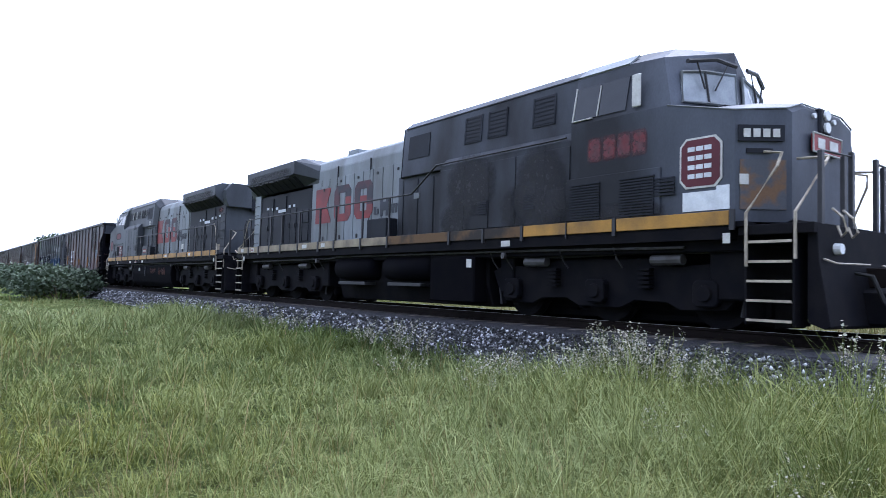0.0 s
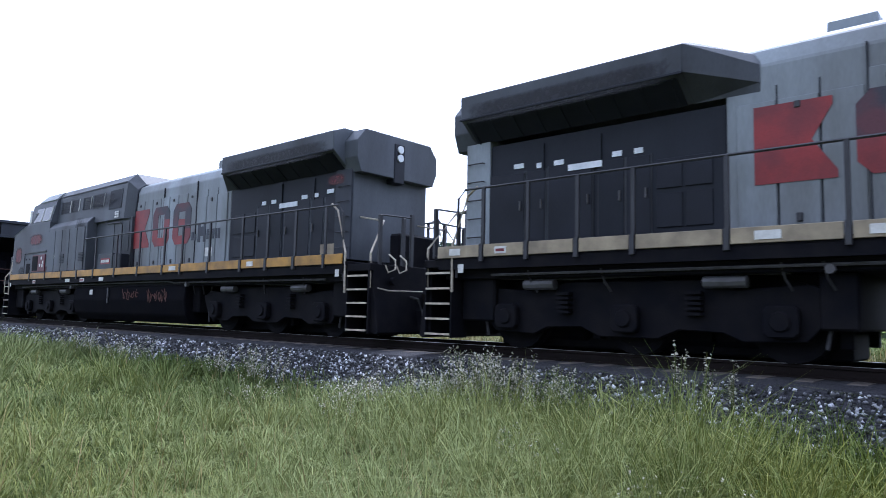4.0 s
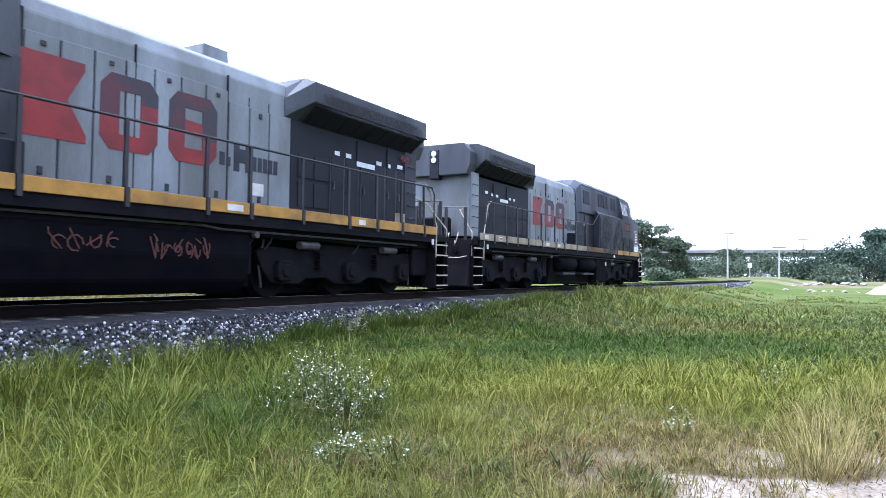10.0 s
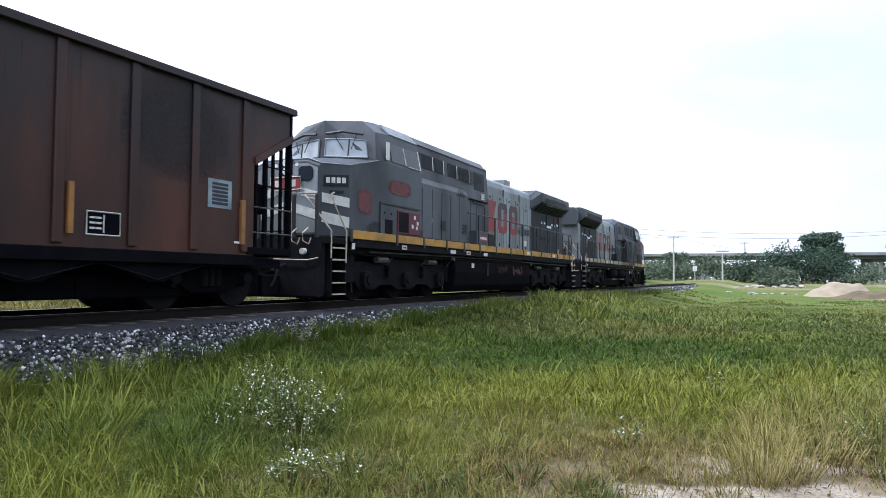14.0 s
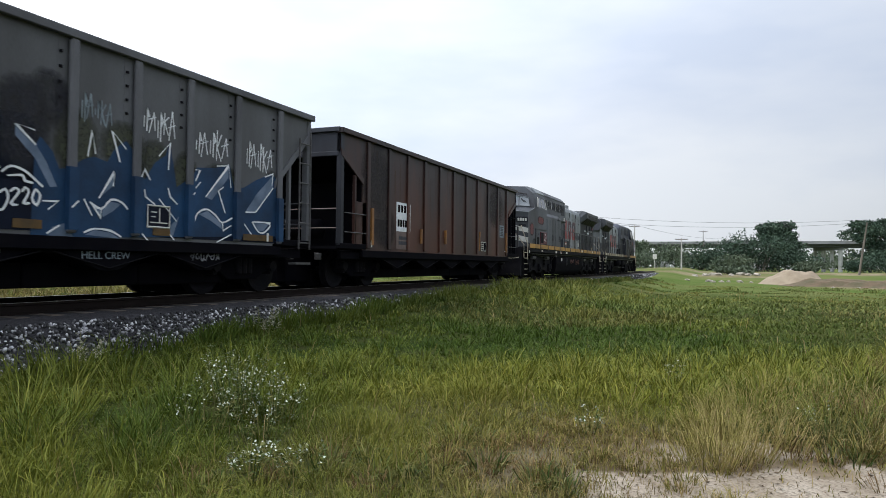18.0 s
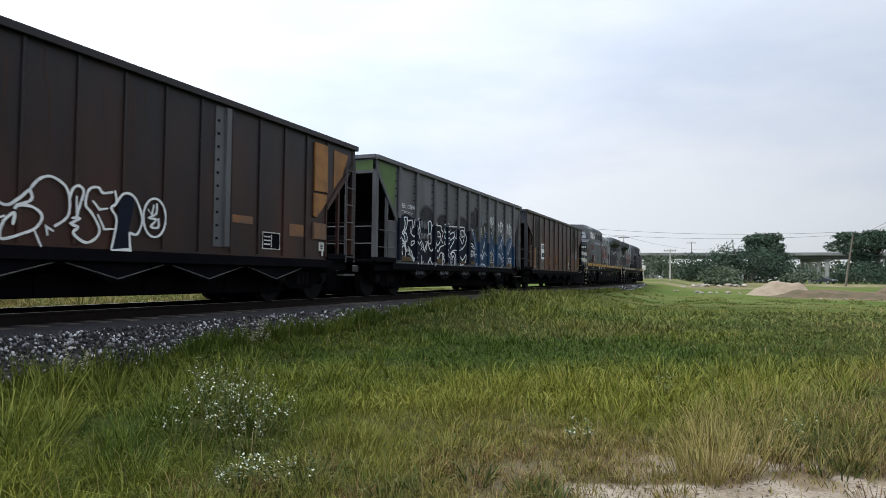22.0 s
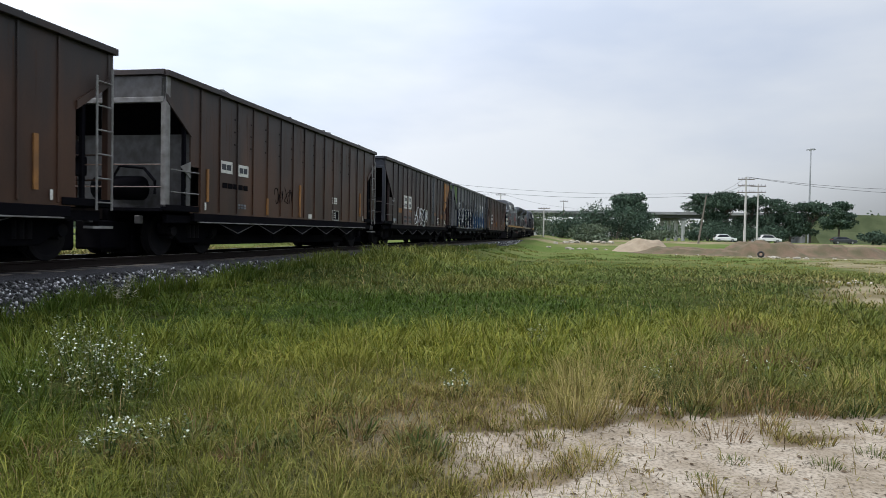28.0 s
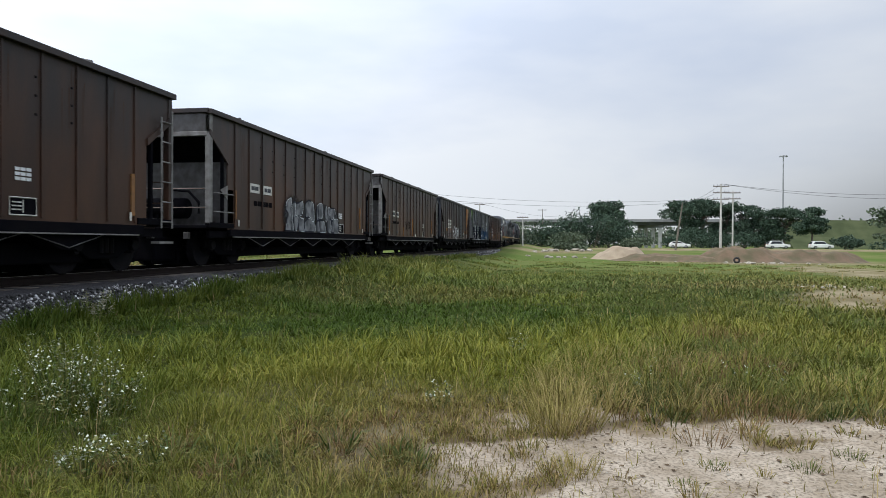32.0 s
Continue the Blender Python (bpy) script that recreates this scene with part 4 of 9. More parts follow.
    for s in (-1, 1):
        part("sill_pipe", pipe([(-8.9, s * 1.4, 1.24), (-3.0, s * 1.41, 1.26), (-2.6, s * 1.41, 1.3), (5.0, s * 1.41, 1.28), (8.6, s * 1.4, 1.25)], 0.022), WORN, L, "worn pipe under the sill")
        for a in (-8.2, -6.9, -4.4, -3.9, 3.4, 3.9, 5.6, 7.4):
            part("pipe_drop", pipe([(a, s * 1.36, 1.3), (a + 0.03, s * 1.3, 1.1), (a + 0.1, s * 1.22, 0.95)], 0.018), POST, L)
        for a in (-3.8, 4.0):
            part("valve", pipe([(a, s * 1.42, 1.2), (a, s * 1.5, 1.2)], 0.06, 10), WORN, L, "round pale valve")
    for d in (-1, 1):
        part("draft_gear", box(d * 8.95, d * 9.66, -1.25, 1.25, 0.45, 1.3, 0.03), BLACK, L, "black draft gear housing")
        part("draft_case", box(min(d * 3.55, d * 4.0), max(d * 3.55, d * 4.0), -1.2, 1.2, 0.45, 1.2, 0.03), BLACK, L)
    settle(L, ALONG_2 if second else ALONG_1, UP_2 if second else UP_1)
    # radiator wings
    w0, w1, w2 = (-9.66, -5.0, -4.58) if second else (-9.76, -5.46, -4.6)
    wing = [(-hw, 3.6), (-hw, 3.5), (-1.5, 3.84), (-1.51, 4.23), (-1.22, 4.34), (1.22, 4.34), (1.51, 4.23), (1.5, 3.84), (hw, 3.5), (hw, 3.6)]
    part("radiator_wing", prism(wing, w0 + 0.4, w1, "x", 0.012), GREY, L, "overhanging grey radiator wings")
    cap = [(-hw, 3.4), (hw, 3.4), (1.2, 3.7), (1.2, 4.05), (0.98, 4.32), (-0.98, 4.32), (-1.2, 4.05), (-1.2, 3.7)]
    part("rear_cap", prism(cap, w0, w0 + 0.45, "x", 0.012), GREY, L, "grey rear cap between the wings")
    slim = [(-hw, 3.6), (-hw, 3.5), (-1.1, 3.62), (-1.1, 3.86), (-0.95, 4.02), (0.95, 4.02), (1.1, 3.86), (1.1, 3.62), (hw, 3.5), (hw, 3.6)]
    part("wing_ramp", loft([[(w1, *q) for q in wing], [(w2, *q) for q in slim]]), GREY, L, "sloping front of the radiator wings")
    for s in (-1, 1):
        y = s * hw
        part("radiator_grille", prism([(y + s * 0.02, 3.485), (y + s * 0.38, 3.775), (y + s * 0.36, 3.80), (y, 3.50)], w0 + 0.5, w1 - 0.1, "x"), DARK, L, "dark radiator screen")
        for k in range(9):
            a = w0 + 0.55 + k * (w1 - w0 - 0.75) / 8
            part("grille_bar", prism([(y + s * 0.03, 3.475), (y + s * 0.39, 3.765), (y + s * 0.38, 3.785), (y + s * 0.02, 3.495)], a - 0.015, a + 0.015, "x"), SOOT, L)
        part("wing_lip", box(w0 + 0.4, w1, s * 1.5, s * 1.53, 3.81, 3.85, 0.006), SOOT, L, "dark lower lip of the wing")
        # soft-edged dark band on the lower half of the wing face
        smear(L, "soot_stain", (w0 + w1 + 0.4) / 2, 3.9, (w1 - w0 - 0.4) / 2, 0.2, s * 1.512, s, SMOKED, "soft dark band along the foot of the wing", 6.0, 0.8)
    for k in (3.86, 4.05):
        part("rear_headlight", pipe([(w0 + 0.01, 0, k), (w0 - 0.05, 0, k)], 0.085, 12), LAMPG, L, "round headlight")
    part("rear_light_box", box(w0 - 0.02, w0 + 0.5, -0.16, 0.16, 3.3, 4.17, 0.02), DARK, L)
    # plain grey end of the long hood with grab irons
    r0, r1, rm = (-9.42, -8.9, SLATEEND) if second else (-9.52, -9.0, HOOD)
    for s in (-1, 1):
        y = s * hw
        part("rear_panel", box(r0, r1, y - s * 0.02, y + s * 0.036, 1.6, 3.5, 0.008), rm, L, "grey rear panel of the hood")
        for k in range(5):
            z = 1.85 + 0.32 * k
            part("grab_iron", pipe([(r0 + 0.08, y + s * 0.036, z), (r0 + 0.08, y + s * 0.09, z), (r0 + 0.4, y + s * 0.09, z), (r0 + 0.4, y + s * 0.036, z)], 0.012), POST, L)
        if second:
            part("notice_plate", box(r0 + 0.5, r0 + 0.95, y + s * 0.036, y + s * 0.042, 1.72, 1.95), BEIGE, L, "worn tan plate")
            smear(L, "red_patch", r0 + 0.5, 3.3, 0.3, 0.12, y + s * 0.034, s, RUBBED, "faded red patch", 3.0, 0.7)
    part("rear_sheet", box(r0 - 0.02, r0 + 0.5, -hw, hw, 1.6, 3.55, 0.006), GREY if second else HOOD, L, "grey end of the hood")
    # air intake screens of the equipment hood
    if second:
        spots = [(5.15, 5.95, 3.72, 4.14), (4.40, 4.96, 3.72, 4.14), (3.42, 4.05, 3.72, 4.14), (2.40, 3.21, 3.72, 4.14), (1.1, 2.0, 3.56, 4.16)]
    else:
        spots = [(0.5, 1.35, 3.5, 4.05), (2.66, 3.2, 3.55, 4.12), (3.43, 3.98, 3.55, 4.12), (4.74, 5.3, 3.55, 4.12)]
    for s in (-1, 1):
        for i, (a, b, z0, z1) in enumerate(spots):
            yy = lambda z: s * (1.30 - 0.07 * (z - 3.2) / 1.0)
            last = (second and i == 4) or (not second and i == 0)
            sc = part("intake_screen", loft([[(a, yy(z0) - s * 0.02, z0), (b, yy(z0) - s * 0.02, z0), (b, yy(z1) - s * 0.02, z1), (a, yy(z1) - s * 0.02, z1)],
                                             [(a, yy(z0) + s * 0.015, z0), (b, yy(z0) + s * 0.015, z0), (b, yy(z1) + s * 0.015, z1), (a, yy(z1) + s * 0.015, z1)]]), SOOT if last else DARK, L, "dark air intake screen")
            if not last:
                for k in range(7):
                    z = z0 + (k + 0.5) * (z1 - z0) / 7
                    part("screen_wire", box(a + 0.02, b - 0.02, yy(z) + s * 0.014, yy(z) + s * 0.024, z - 0.008, z + 0.008), SOOT, sc)
                for e in (a, b):
                    part("screen_frame", pipe([(e, yy(z0) + s * 0.018, z0), (e, yy(z1) + s * 0.018, z1)], 0.018, 4), WHITE if second and e == a else cab_paint, L, "pale edge of the screen")
    # cab side marks
    for s in (-1, 1):
        y = s * (hc + 0.004)
        if second:
            smear(L, "red_patch", 9.28, 2.38, 0.40, 0.36, y, s, RUBBED, "faded red patch with soft edges", 3.0)
            smear(L, "red_patch", 7.55, 2.90, 0.72, 0.23, y, s, RUBBED, "faded red patch with soft edges", 3.0)
            for cx, cz, rx, rz in ((4.6, 2.0, 0.9, 0.55), (3.6, 2.7, 0.55, 0.8), (5.4, 1.75, 0.7, 0.25), (2.6, 3.9, 1.3, 0.28), (8.7, 1.75, 0.6, 0.25)):
                smear(L, "soot_stain", cx, cz, rx, rz, (y if cz < 3 and cx > 3.0 else s * 1.318), s, SMOKED, "soot stain", 2.0, 0.5)
            smear(L, "rust_stain", 5.2, 1.78, 1.9, 0.16, y, s, RUBBED, "rusty red stain above the sill", 3.0, 0.55)
            part("hatch_panel", box(7.74, 8.55, y, y + s * 0.012, 1.68, 2.40, 0.004), GREY, L)
            # flat black plates paint the shade inside the hatch and its holes
            part("open_hatch", box(7.95, 8.34, y + s * 0.012, y + s * 0.02, 1.56, 2.04, 0.003), BLACK, L, "black plate for the dark inside of an open hatch")
            for a in (8.02, 8.36):
                part("hatch_hole", prism(oval(a, 2.2, 0.03, 0.03), y + s * 0.012, y + s * 0.02, "y"), BLACK, L)
            hd = part("hatch_door", box(6.46, 7.7, y, y + s * 0.035, 1.72, 2.33, 0.01), MAROON, L, "maroon hatch door")
            # the shaded opening is a black plate on the door
            part("door_opening", box(7.12, 7.66, y + s * 0.035, y + s * 0.042, 1.76, 2.29, 0.003), BLACK, hd, "black plate for the dark inside of an opening")
            for a, q in ((6.72, 2.2), (6.56, 2.05), (6.6, 1.92), (6.85, 1.95)):
                part("door_label", box(a, a + 0.1, y + s * 0.035, y + s * 0.043, q - 0.05, q + 0.05), WHITE, hd)
            part("hatch_edge", box(8.55, 8.59, y, y + s * 0.03, 1.68, 2.44), POST, L)
            part("hatch_lintel", box(6.42, 8.57, y, y + s * 0.03, 2.42, 2.46), POST, L)
            for a in (6.1, 5.6):
                part("notice_plate", box(a, a + 0.13, y, y + s * 0.008, 2.15, 2.27), WHITE, L)
        else:
            part("crest", prism(octo(8.45, 2.40, 0.34, 0.37), y, y + s * 0.012, "y"), WHITE, L, "white-rimmed octagonal crest")
            part("crest_field", prism(octo(8.45, 2.40, 0.31, 0.34), y + s * 0.012, y + s * 0.018, "y"), MAROON, L, "maroon crest field")
            bars(L, 8.24, 8.64, y + s * 0.018, 2.14, 2.67, 4, GWHITE, cols=3, side=s, name="crest_bar", gap=0.7)
            part("worn_sheet", prism([(8.16, 1.70), (8.9, 1.70), (8.9, 2.04), (8.7, 2.04), (8.7, 1.98), (8.16, 1.98)], y, y + s * 0.008, "y"), GWHITE, L, "worn pale patch")
            for k in range(4):
                smear(L, "red_patch", 6.47 + 0.3 * k, 2.86, 0.17, 0.24, y, s, RUBBED, "rubbed-out red bar", 4.0)
            for cx, cz, rx, rz in ((5.2, 2.35, 0.75, 0.85), (4.6, 2.0, 0.5, 0.5), (3.2, 2.6, 0.9, 0.7), (2.7, 1.9, 0.6, 0.4), (5.6, 1.9, 0.4, 0.4), (7.0, 1.75, 1.0, 0.22)):
                smear(L, "soot_stain", cx, cz, rx, rz, y + s * 0.026, s, SMOKED, "soot stain", 2.0, 0.75)
            part("vent_door", box(5.86, 7.78, y, y + s * 0.025, 1.70, 2.42, 0.01), cab_paint, L)
            for a in (5.96, 7.02):
                bm = bmesh.new()
                for k in range(14):
                    box(a, a + 0.66, y + s * 0.025, y + s * 0.05, 1.70 + k * 0.045, 1.724 + k * 0.045, bm=bm)
                part("vent_grille", bm, DARK, L, "dark louvred vent")
    # tank and trucks
    if second:
        tk = [(-1.38, 0.34), (-1.2, 0.13), (1.2, 0.13), (1.38, 0.34), (1.46, 0.75), (1.42, 1.13), (-1.42, 1.13), (-1.46, 0.75)]
        part("fuel_tank", prism(tk, -3.41, 3.85, "x", 0.03), CARBLACK, L, "dark fuel tank with spray-painted tags")
        for s in (-1, 1):
            part("notice_plate", box(2.36, 2.58, s * 1.445, s * 1.455, 0.90, 1.05), WHITE, L)
            part("sight_glass", box(1.17, 1.23, s * 1.44, s * 1.48, 0.64, 1.1), POST, L)
            scrawl(L, "scrawl", -0.84, 0.2, s * 1.462, 0.72, 1.05, GCORAL, 31, 4, 0.02, s)
            scrawl(L, "scrawl", -2.54, -1.34, s * 1.462, 0.66, 1.05, GCORAL, 37, 6, 0.02, s)
    else:
        part("fuel_tank", prism([(-1.0, 0.13), (1.0, 0.13), (1.15, 0.5), (1.15, 1.18), (-1.15, 1.18), (-1.15, 0.6)], -3.0, 3.4, "x", 0.03), BLACK, L, "black fuel tank")
        for s in (-1, 1):
            for a in (-1.75, 0.72):
                part("air_reservoir", pipe([(a - 0.98, s * 1.2, 0.93), (a - 0.88, s * 1.2, 0.93), (a + 0.88, s * 1.2, 0.93), (a + 0.98, s * 1.2, 0.93)], [0.2, 0.3, 0.3, 0.2], 16), CARBLACK, L, "black air reservoir", smooth=True)
                part("reservoir_bracket", box(a - 0.7, a + 0.7, s * 1.02, s * 1.46, 0.50, 0.58, 0.01), POST, L)
            part("equipment_case", box(1.78, 3.32, s * 1.1, s * 1.47, 0.2, 1.14, 0.03), CARBLACK, L)
            part("notice_plate", box(3.08, 3.24, s * 1.475, s * 1.482, 0.92, 1.09), WHITE, L)
    loco_truck(L, 6.6 if second else 6.3)
    loco_truck(L, -6.6 if second else -6.45)
    return L


def strokes(bm, pts, w, y, s, th=0.006):
    """A flat painted line of width w through (x, z) points, in the plane y."""
    for (x0, z0), (x1, z1) in zip(pts, pts[1:]):
        dx, dz = x1 - x0, z1 - z0
        n = math.hypot(dx, dz) or 1e-6
        ex, ez = dx / n * w * 0.4, dz / n * w * 0.4
        px, pz = -dz / n * w / 2, dx / n * w / 2
        q = [(x0 - ex + px, z0 - ez + pz), (x1 + ex + px, z1 + ez + pz), (x1 + ex - px, z1 + ez - pz), (x0 - ex - px, z0 - ez - pz)]
        add(bm, [(a, y, b) for a, b in q] + [(a, y + s * th, b) for a, b in q], BOXF)


def scrawl(parent, name, x0, x1, y, z0, z1, material, seed, n=5, w=0.03, s=-1, label="loose spray-painted strokes", loops=True):
    """Unreadable spray-can writing: n loose signs of curved and straight strokes."""
    rr = random.Random(seed)
    bm = bmesh.new()
    cw = (x1 - x0) / n
    for i in range(n):
        cx = x0 + (i + 0.5) * cw
        for _ in range(rr.choice((2, 3, 3))):
            if loops and rr.random() < 0.5:
                a0, a1 = rr.uniform(0, 6), rr.uniform(2.5, 5.5)
                ox, oz = rr.uniform(-0.15, 0.15) * cw, rr.uniform(0.35, 0.65) * (z1 - z0)
                rx, rz = cw * rr.uniform(0.2, 0.5), (z1 - z0) * rr.uniform(0.15, 0.4)
                pts = [(cx + ox + rx * math.cos(a0 + a1 * k / 7), z0 + oz + rz * math.sin(a0 + a1 * k / 7)) for k in range(8)]
            else:
                pts = [(cx + rr.uniform(-0.55, 0.55) * cw, z0 + rr.random() * (z1 - z0)) for _ in range(rr.choice((2, 3)))]
            strokes(bm, [(min(max(a, x0), x1), min(max(b, z0), z1)) for a, b in pts], w, y, s)
    return part(name, bm, material, parent, label)


def car_truck(L, u):
    for s in (-1, 1):
        y = s * 1.0
        pts = [(-1.2, 0.62), (-1.15, 0.40), (-0.78, 0.36), (-0.45, 0.22), (0.45, 0.22), (0.78, 0.36), (1.15, 0.40), (1.2, 0.62), (0.95, 0.72), (0.4, 0.85), (-0.4, 0.85), (-0.95, 0.72)]
        part("side_frame", prism([(u + a, b) for a, b in pts], y - 0.07, y + 0.07, "y", 0.015), CARBLACK, L, "grimy cast truck side frame")
        bm = bmesh.new()
        for k in (-0.17, 0, 0.17):
            pipe([(u + k, y + s * 0.08, 0.3), (u + k, y + s * 0.08, 0.62)], 0.07, 8, bm)
        part("spring", bm, BLACK, L, "nest of coil springs")
        for a in (-0.89, 0.89):
            part("bearing", lathe([(y + 0.07 * s, 0.14), (y + 0.17 * s, 0.12)] if s > 0 else [(y + 0.17 * s, 0.12), (y + 0.07 * s, 0.14)], 12), BLACK, L, at=(u + a, 0, 0.46))
    part("bolster", box(u - 0.2, u + 0.2, -1.05, 1.05, 0.4, 0.75, 0.02), CARBLACK, L)
    # beams made thick, to close the shaded view between the wheels
    for a in (-0.34, 0.34):
        part("brake_beam", prism([(u + a - 0.1, 0.16), (u + a + 0.1, 0.16), (u + a + 0.14, 0.5), (u + a - 0.14, 0.5)], -0.84, 0.84, "y", 0.02), CARBLACK, L, "black brake beam, widened to fill the view between the wheels")
    # added block: keeps the space under the truck dark, like shade
    part("brake_rigging", box(u - 1.3, u + 1.3, -0.4, 0.4, 0.04, 0.36, 0.03), CARBLACK, L, "black block filling the gap below the bolster")
    part("brake_lever", box(u - 0.5, u + 0.5, -0.12, 0.12, 0.3, 0.62, 0.02), CARBLACK, L)
    for a in (-0.89, 0.89):
        wheelset(L, u + a, 0.46)


def hopper(at_x, paint, label, ribs, rib_w, rib_d, seed, load=True, chord=None, end_paint=None, half=7.55, frame_m=None, rib_at=None, cut=(3.62, 1.35, 2.25), ladder=True, brake=-1, true=1.0, cage=False):
    """An open-top hopper wagon with sloping ends; at_x: its front top corner on the train."""
    L = thing("hopper_wagon", label, "freight wagon", "hopper wagons of the coal train")
    TRAIN.append((L, at_x - half * true, 0))
    rr = random.Random(seed)
    H, W, B = half, 1.5, 0.89
    c0, cu, c1 = cut
    side = [(-H, 3.98), (H, 3.98), (H, c0), (H - cu, c1), (H - cu, B), (-H + cu, B), (-H + cu, c1), (-H, c0)]
    ch = chord or paint
    fm = frame_m or ch
    lm = LADDER if frame_m else WORN
    for s in (-1, 1):
        y = s * W
        part("side_sheet", prism(side, y - s * 0.03, y, "y"), paint, L)
        part("top_chord", prism([(y - s * 0.08, 3.9), (y + s * 0.1, 3.9), (y + s * 0.1, 4.03), (y - s * 0.08, 4.05)], -H - 0.05, H + 0.05, "x", 0.01), ch, L, "top edge beam")
        part("side_sill", box(-H + 1.1, H - 1.1, y - s * 0.08, y + s * 0.03, B - 0.19, B + 0.01, 0.01), CARBLACK, L)
        part("bottom_angle", box(-H + 0.2, H - 0.2, y - s * 0.2, y - s * 0.09, B - 0.24, B - 0.05, 0.01), CARBLACK, L)
        if frame_m:
            # the lit ledge of the sill, painted as a thin pale strip
            part("sill_lip", box(-H + 1.3, H - 1.3, y - s * 0.02, y + s * 0.06, B - 0.22, B - 0.192, 0.005), LADDER, L, "pale strip below the side, for the light on the sill ledge")
        spots = rib_at or [-H + 1.39 + (2 * H - 2.78) * i / (ribs - 1) for i in range(ribs)]
        for x in spots:
            if rib_at:
                fl = part("rib_flange", box(x - 0.24, x - rib_w / 2 + 0.01, y, y + s * 0.003, B + 0.06, 3.88), paint, L)
                if s < 0:
                    for k in range(4):
                        part("bolt", box(x - 0.215, x - 0.175, y + s * 0.003, y + s * 0.03, 2.95 + k * 0.23, 2.99 + k * 0.23), BLACK, fl)
            if frame_m and s < 0 and abs(x) < 4.5:
                for k in range(3):
                    part("rivet", box(x - 0.16, x - 0.12, y, y + s * 0.014, 2.75 + k * 0.33, 2.79 + k * 0.33), BLACK, L)
            part("side_rib", box(x - rib_w / 2, x + rib_w / 2, y, y + s * rib_d, B + 0.06, 3.9, min(rib_d, rib_w) * 0.3), ch, L)
        for d in (-1, 1):
            # slope-edge trim, corner post, ladders, platform guard
            e = d * H
            part("corner_post", box(e - d * (0.07 if cage and d > 0 else 0.14), e, y - s * 0.12, y + s * 0.02, 1.0, 3.95, 0.01), CARBLACK if cage and d > 0 else (end_paint or fm) if d < 0 else ch, L, "steel corner post")
            part("slope_trim", prism([(e, c0 + 0.06), (e, c0 - 0.1), (e - d * cu, c1 - 0.1), (e - d * cu, c1 + 0.06)], y, y + s * 0.035, "y"), ch, L)
            part("mid_post", box(e - d * 0.8, e - d * 0.72, y - s * 0.08, y, 1.0, 2.9, 0.006), CARBLACK if frame_m or (cage and d > 0) else ch, L)
            part("end_sill", box(e - d * 1.3, e + d * 0.0, y - s * 0.12, y + s * 0.03, 0.92, 1.06, 0.008), CARBLACK, L)
            if (d * s) < 0 and ladder:
                lad = part("side_ladder", pipe([(e - d * 0.1, y + s * 0.08, 0.85), (e - d * 0.1, y + s * 0.08, 3.6)], 0.022), lm, L, "worn side ladder")
                part("ladder_rail", pipe([(e - d * 0.52, y + s * 0.08, 0.85), (e - d * 0.52, y + s * 0.08, 3.4)], 0.022), lm, lad)
                for k in range(6):
                    part("rung", pipe([(e - d * 0.1, y + s * 0.08, 1.0 + k * 0.46), (e - d * 0.52, y + s * 0.08, 1.0 + k * 0.46)], 0.016), lm, lad)
                part("sill_step", box(e - d * 0.64, e - d * 0.08, y - s * 0.1, y + s * 0.1, 0.5, 0.55), lm, L)
            else:
                for z in (1.35, 1.85):
                    part("grab_iron", pipe([(e - d * 0.1, y + s * 0.07, z), (e - d * 1.2, y + s * 0.07, z)], 0.015), lm, L)
                if cage and d > 0:
                    for q in (0.28, 0.52, 1.0):
                        part("cage_post", box(e - d * (q + 0.05), e - d * q, y - s * 0.06, y, 1.0, 3.3 - 0.5 * q, 0.006), CARBLACK, L, "thin black end post")
                    for z in (2.3, 2.7):
                        part("grab_iron", pipe([(e - d * 0.1, y + s * 0.03, z), (e - d * 0.85, y + s * 0.03, z)], 0.015), CARBLACK, L)
                    part("brake_gear", box(e - d * 0.95, e - d * 0.6, y - s * 0.6, y - s * 0.08, 1.75, 2.35, 0.05), CARBLACK, L, "black brake gear")
                    continue
                part("guard_panel", box(e - d * 1.32, e - d * 0.75, y - s * 0.03, y - s * 0.0, 1.06, 2.0 if frame_m else 2.2, 0.006), WORN if frame_m else paint, L)
                if frame_m and d < 0:
                    part("bracket_plate", prism([(e + 0.55, 1.95), (e + 0.95, 2.1), (e + 0.95, 1.7)], y, y + s * 0.02, "y"), LADDER, L, "small pale bracket plate")
                    part("brake_pipe", pipe([(e + 0.3, y * 0.7, 1.3), (e + 0.3, y * 0.7, 1.6), (e + 0.34, y * 0.5, 1.9), (e + 0.34, y * 0.1, 1.95), (e + 0.3, 0.1, 1.5), (e + 0.3, 0.1, 1.1)], 0.035), CARBLACK, L, "black curved brake pipe")
            part("reflector", box(e - d * 1.6, e - d * 1.54, y + s * 0.03, y + s * 0.04, B + 0.1, B + 0.28), WHITE, L, "white reflector")
    for d in (-1, 1):
        e = d * H
        ep = end_paint or paint
        # the shade under the slope is put into the sheet's near-black colour
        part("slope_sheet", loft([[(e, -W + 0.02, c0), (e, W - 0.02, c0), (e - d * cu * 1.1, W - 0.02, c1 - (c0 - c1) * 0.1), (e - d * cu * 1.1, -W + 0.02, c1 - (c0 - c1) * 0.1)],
                                  [(e - d * 0.06, -W + 0.02, c0), (e - d * 0.06, W - 0.02, c0), (e - d * (cu * 1.1 + 0.06), W - 0.02, c1 - (c0 - c1) * 0.1), (e - d * (cu * 1.1 + 0.06), -W + 0.02, c1 - (c0 - c1) * 0.1)]]), CARBLACK, L, "sloping end sheet, coloured near black for the shade below it")
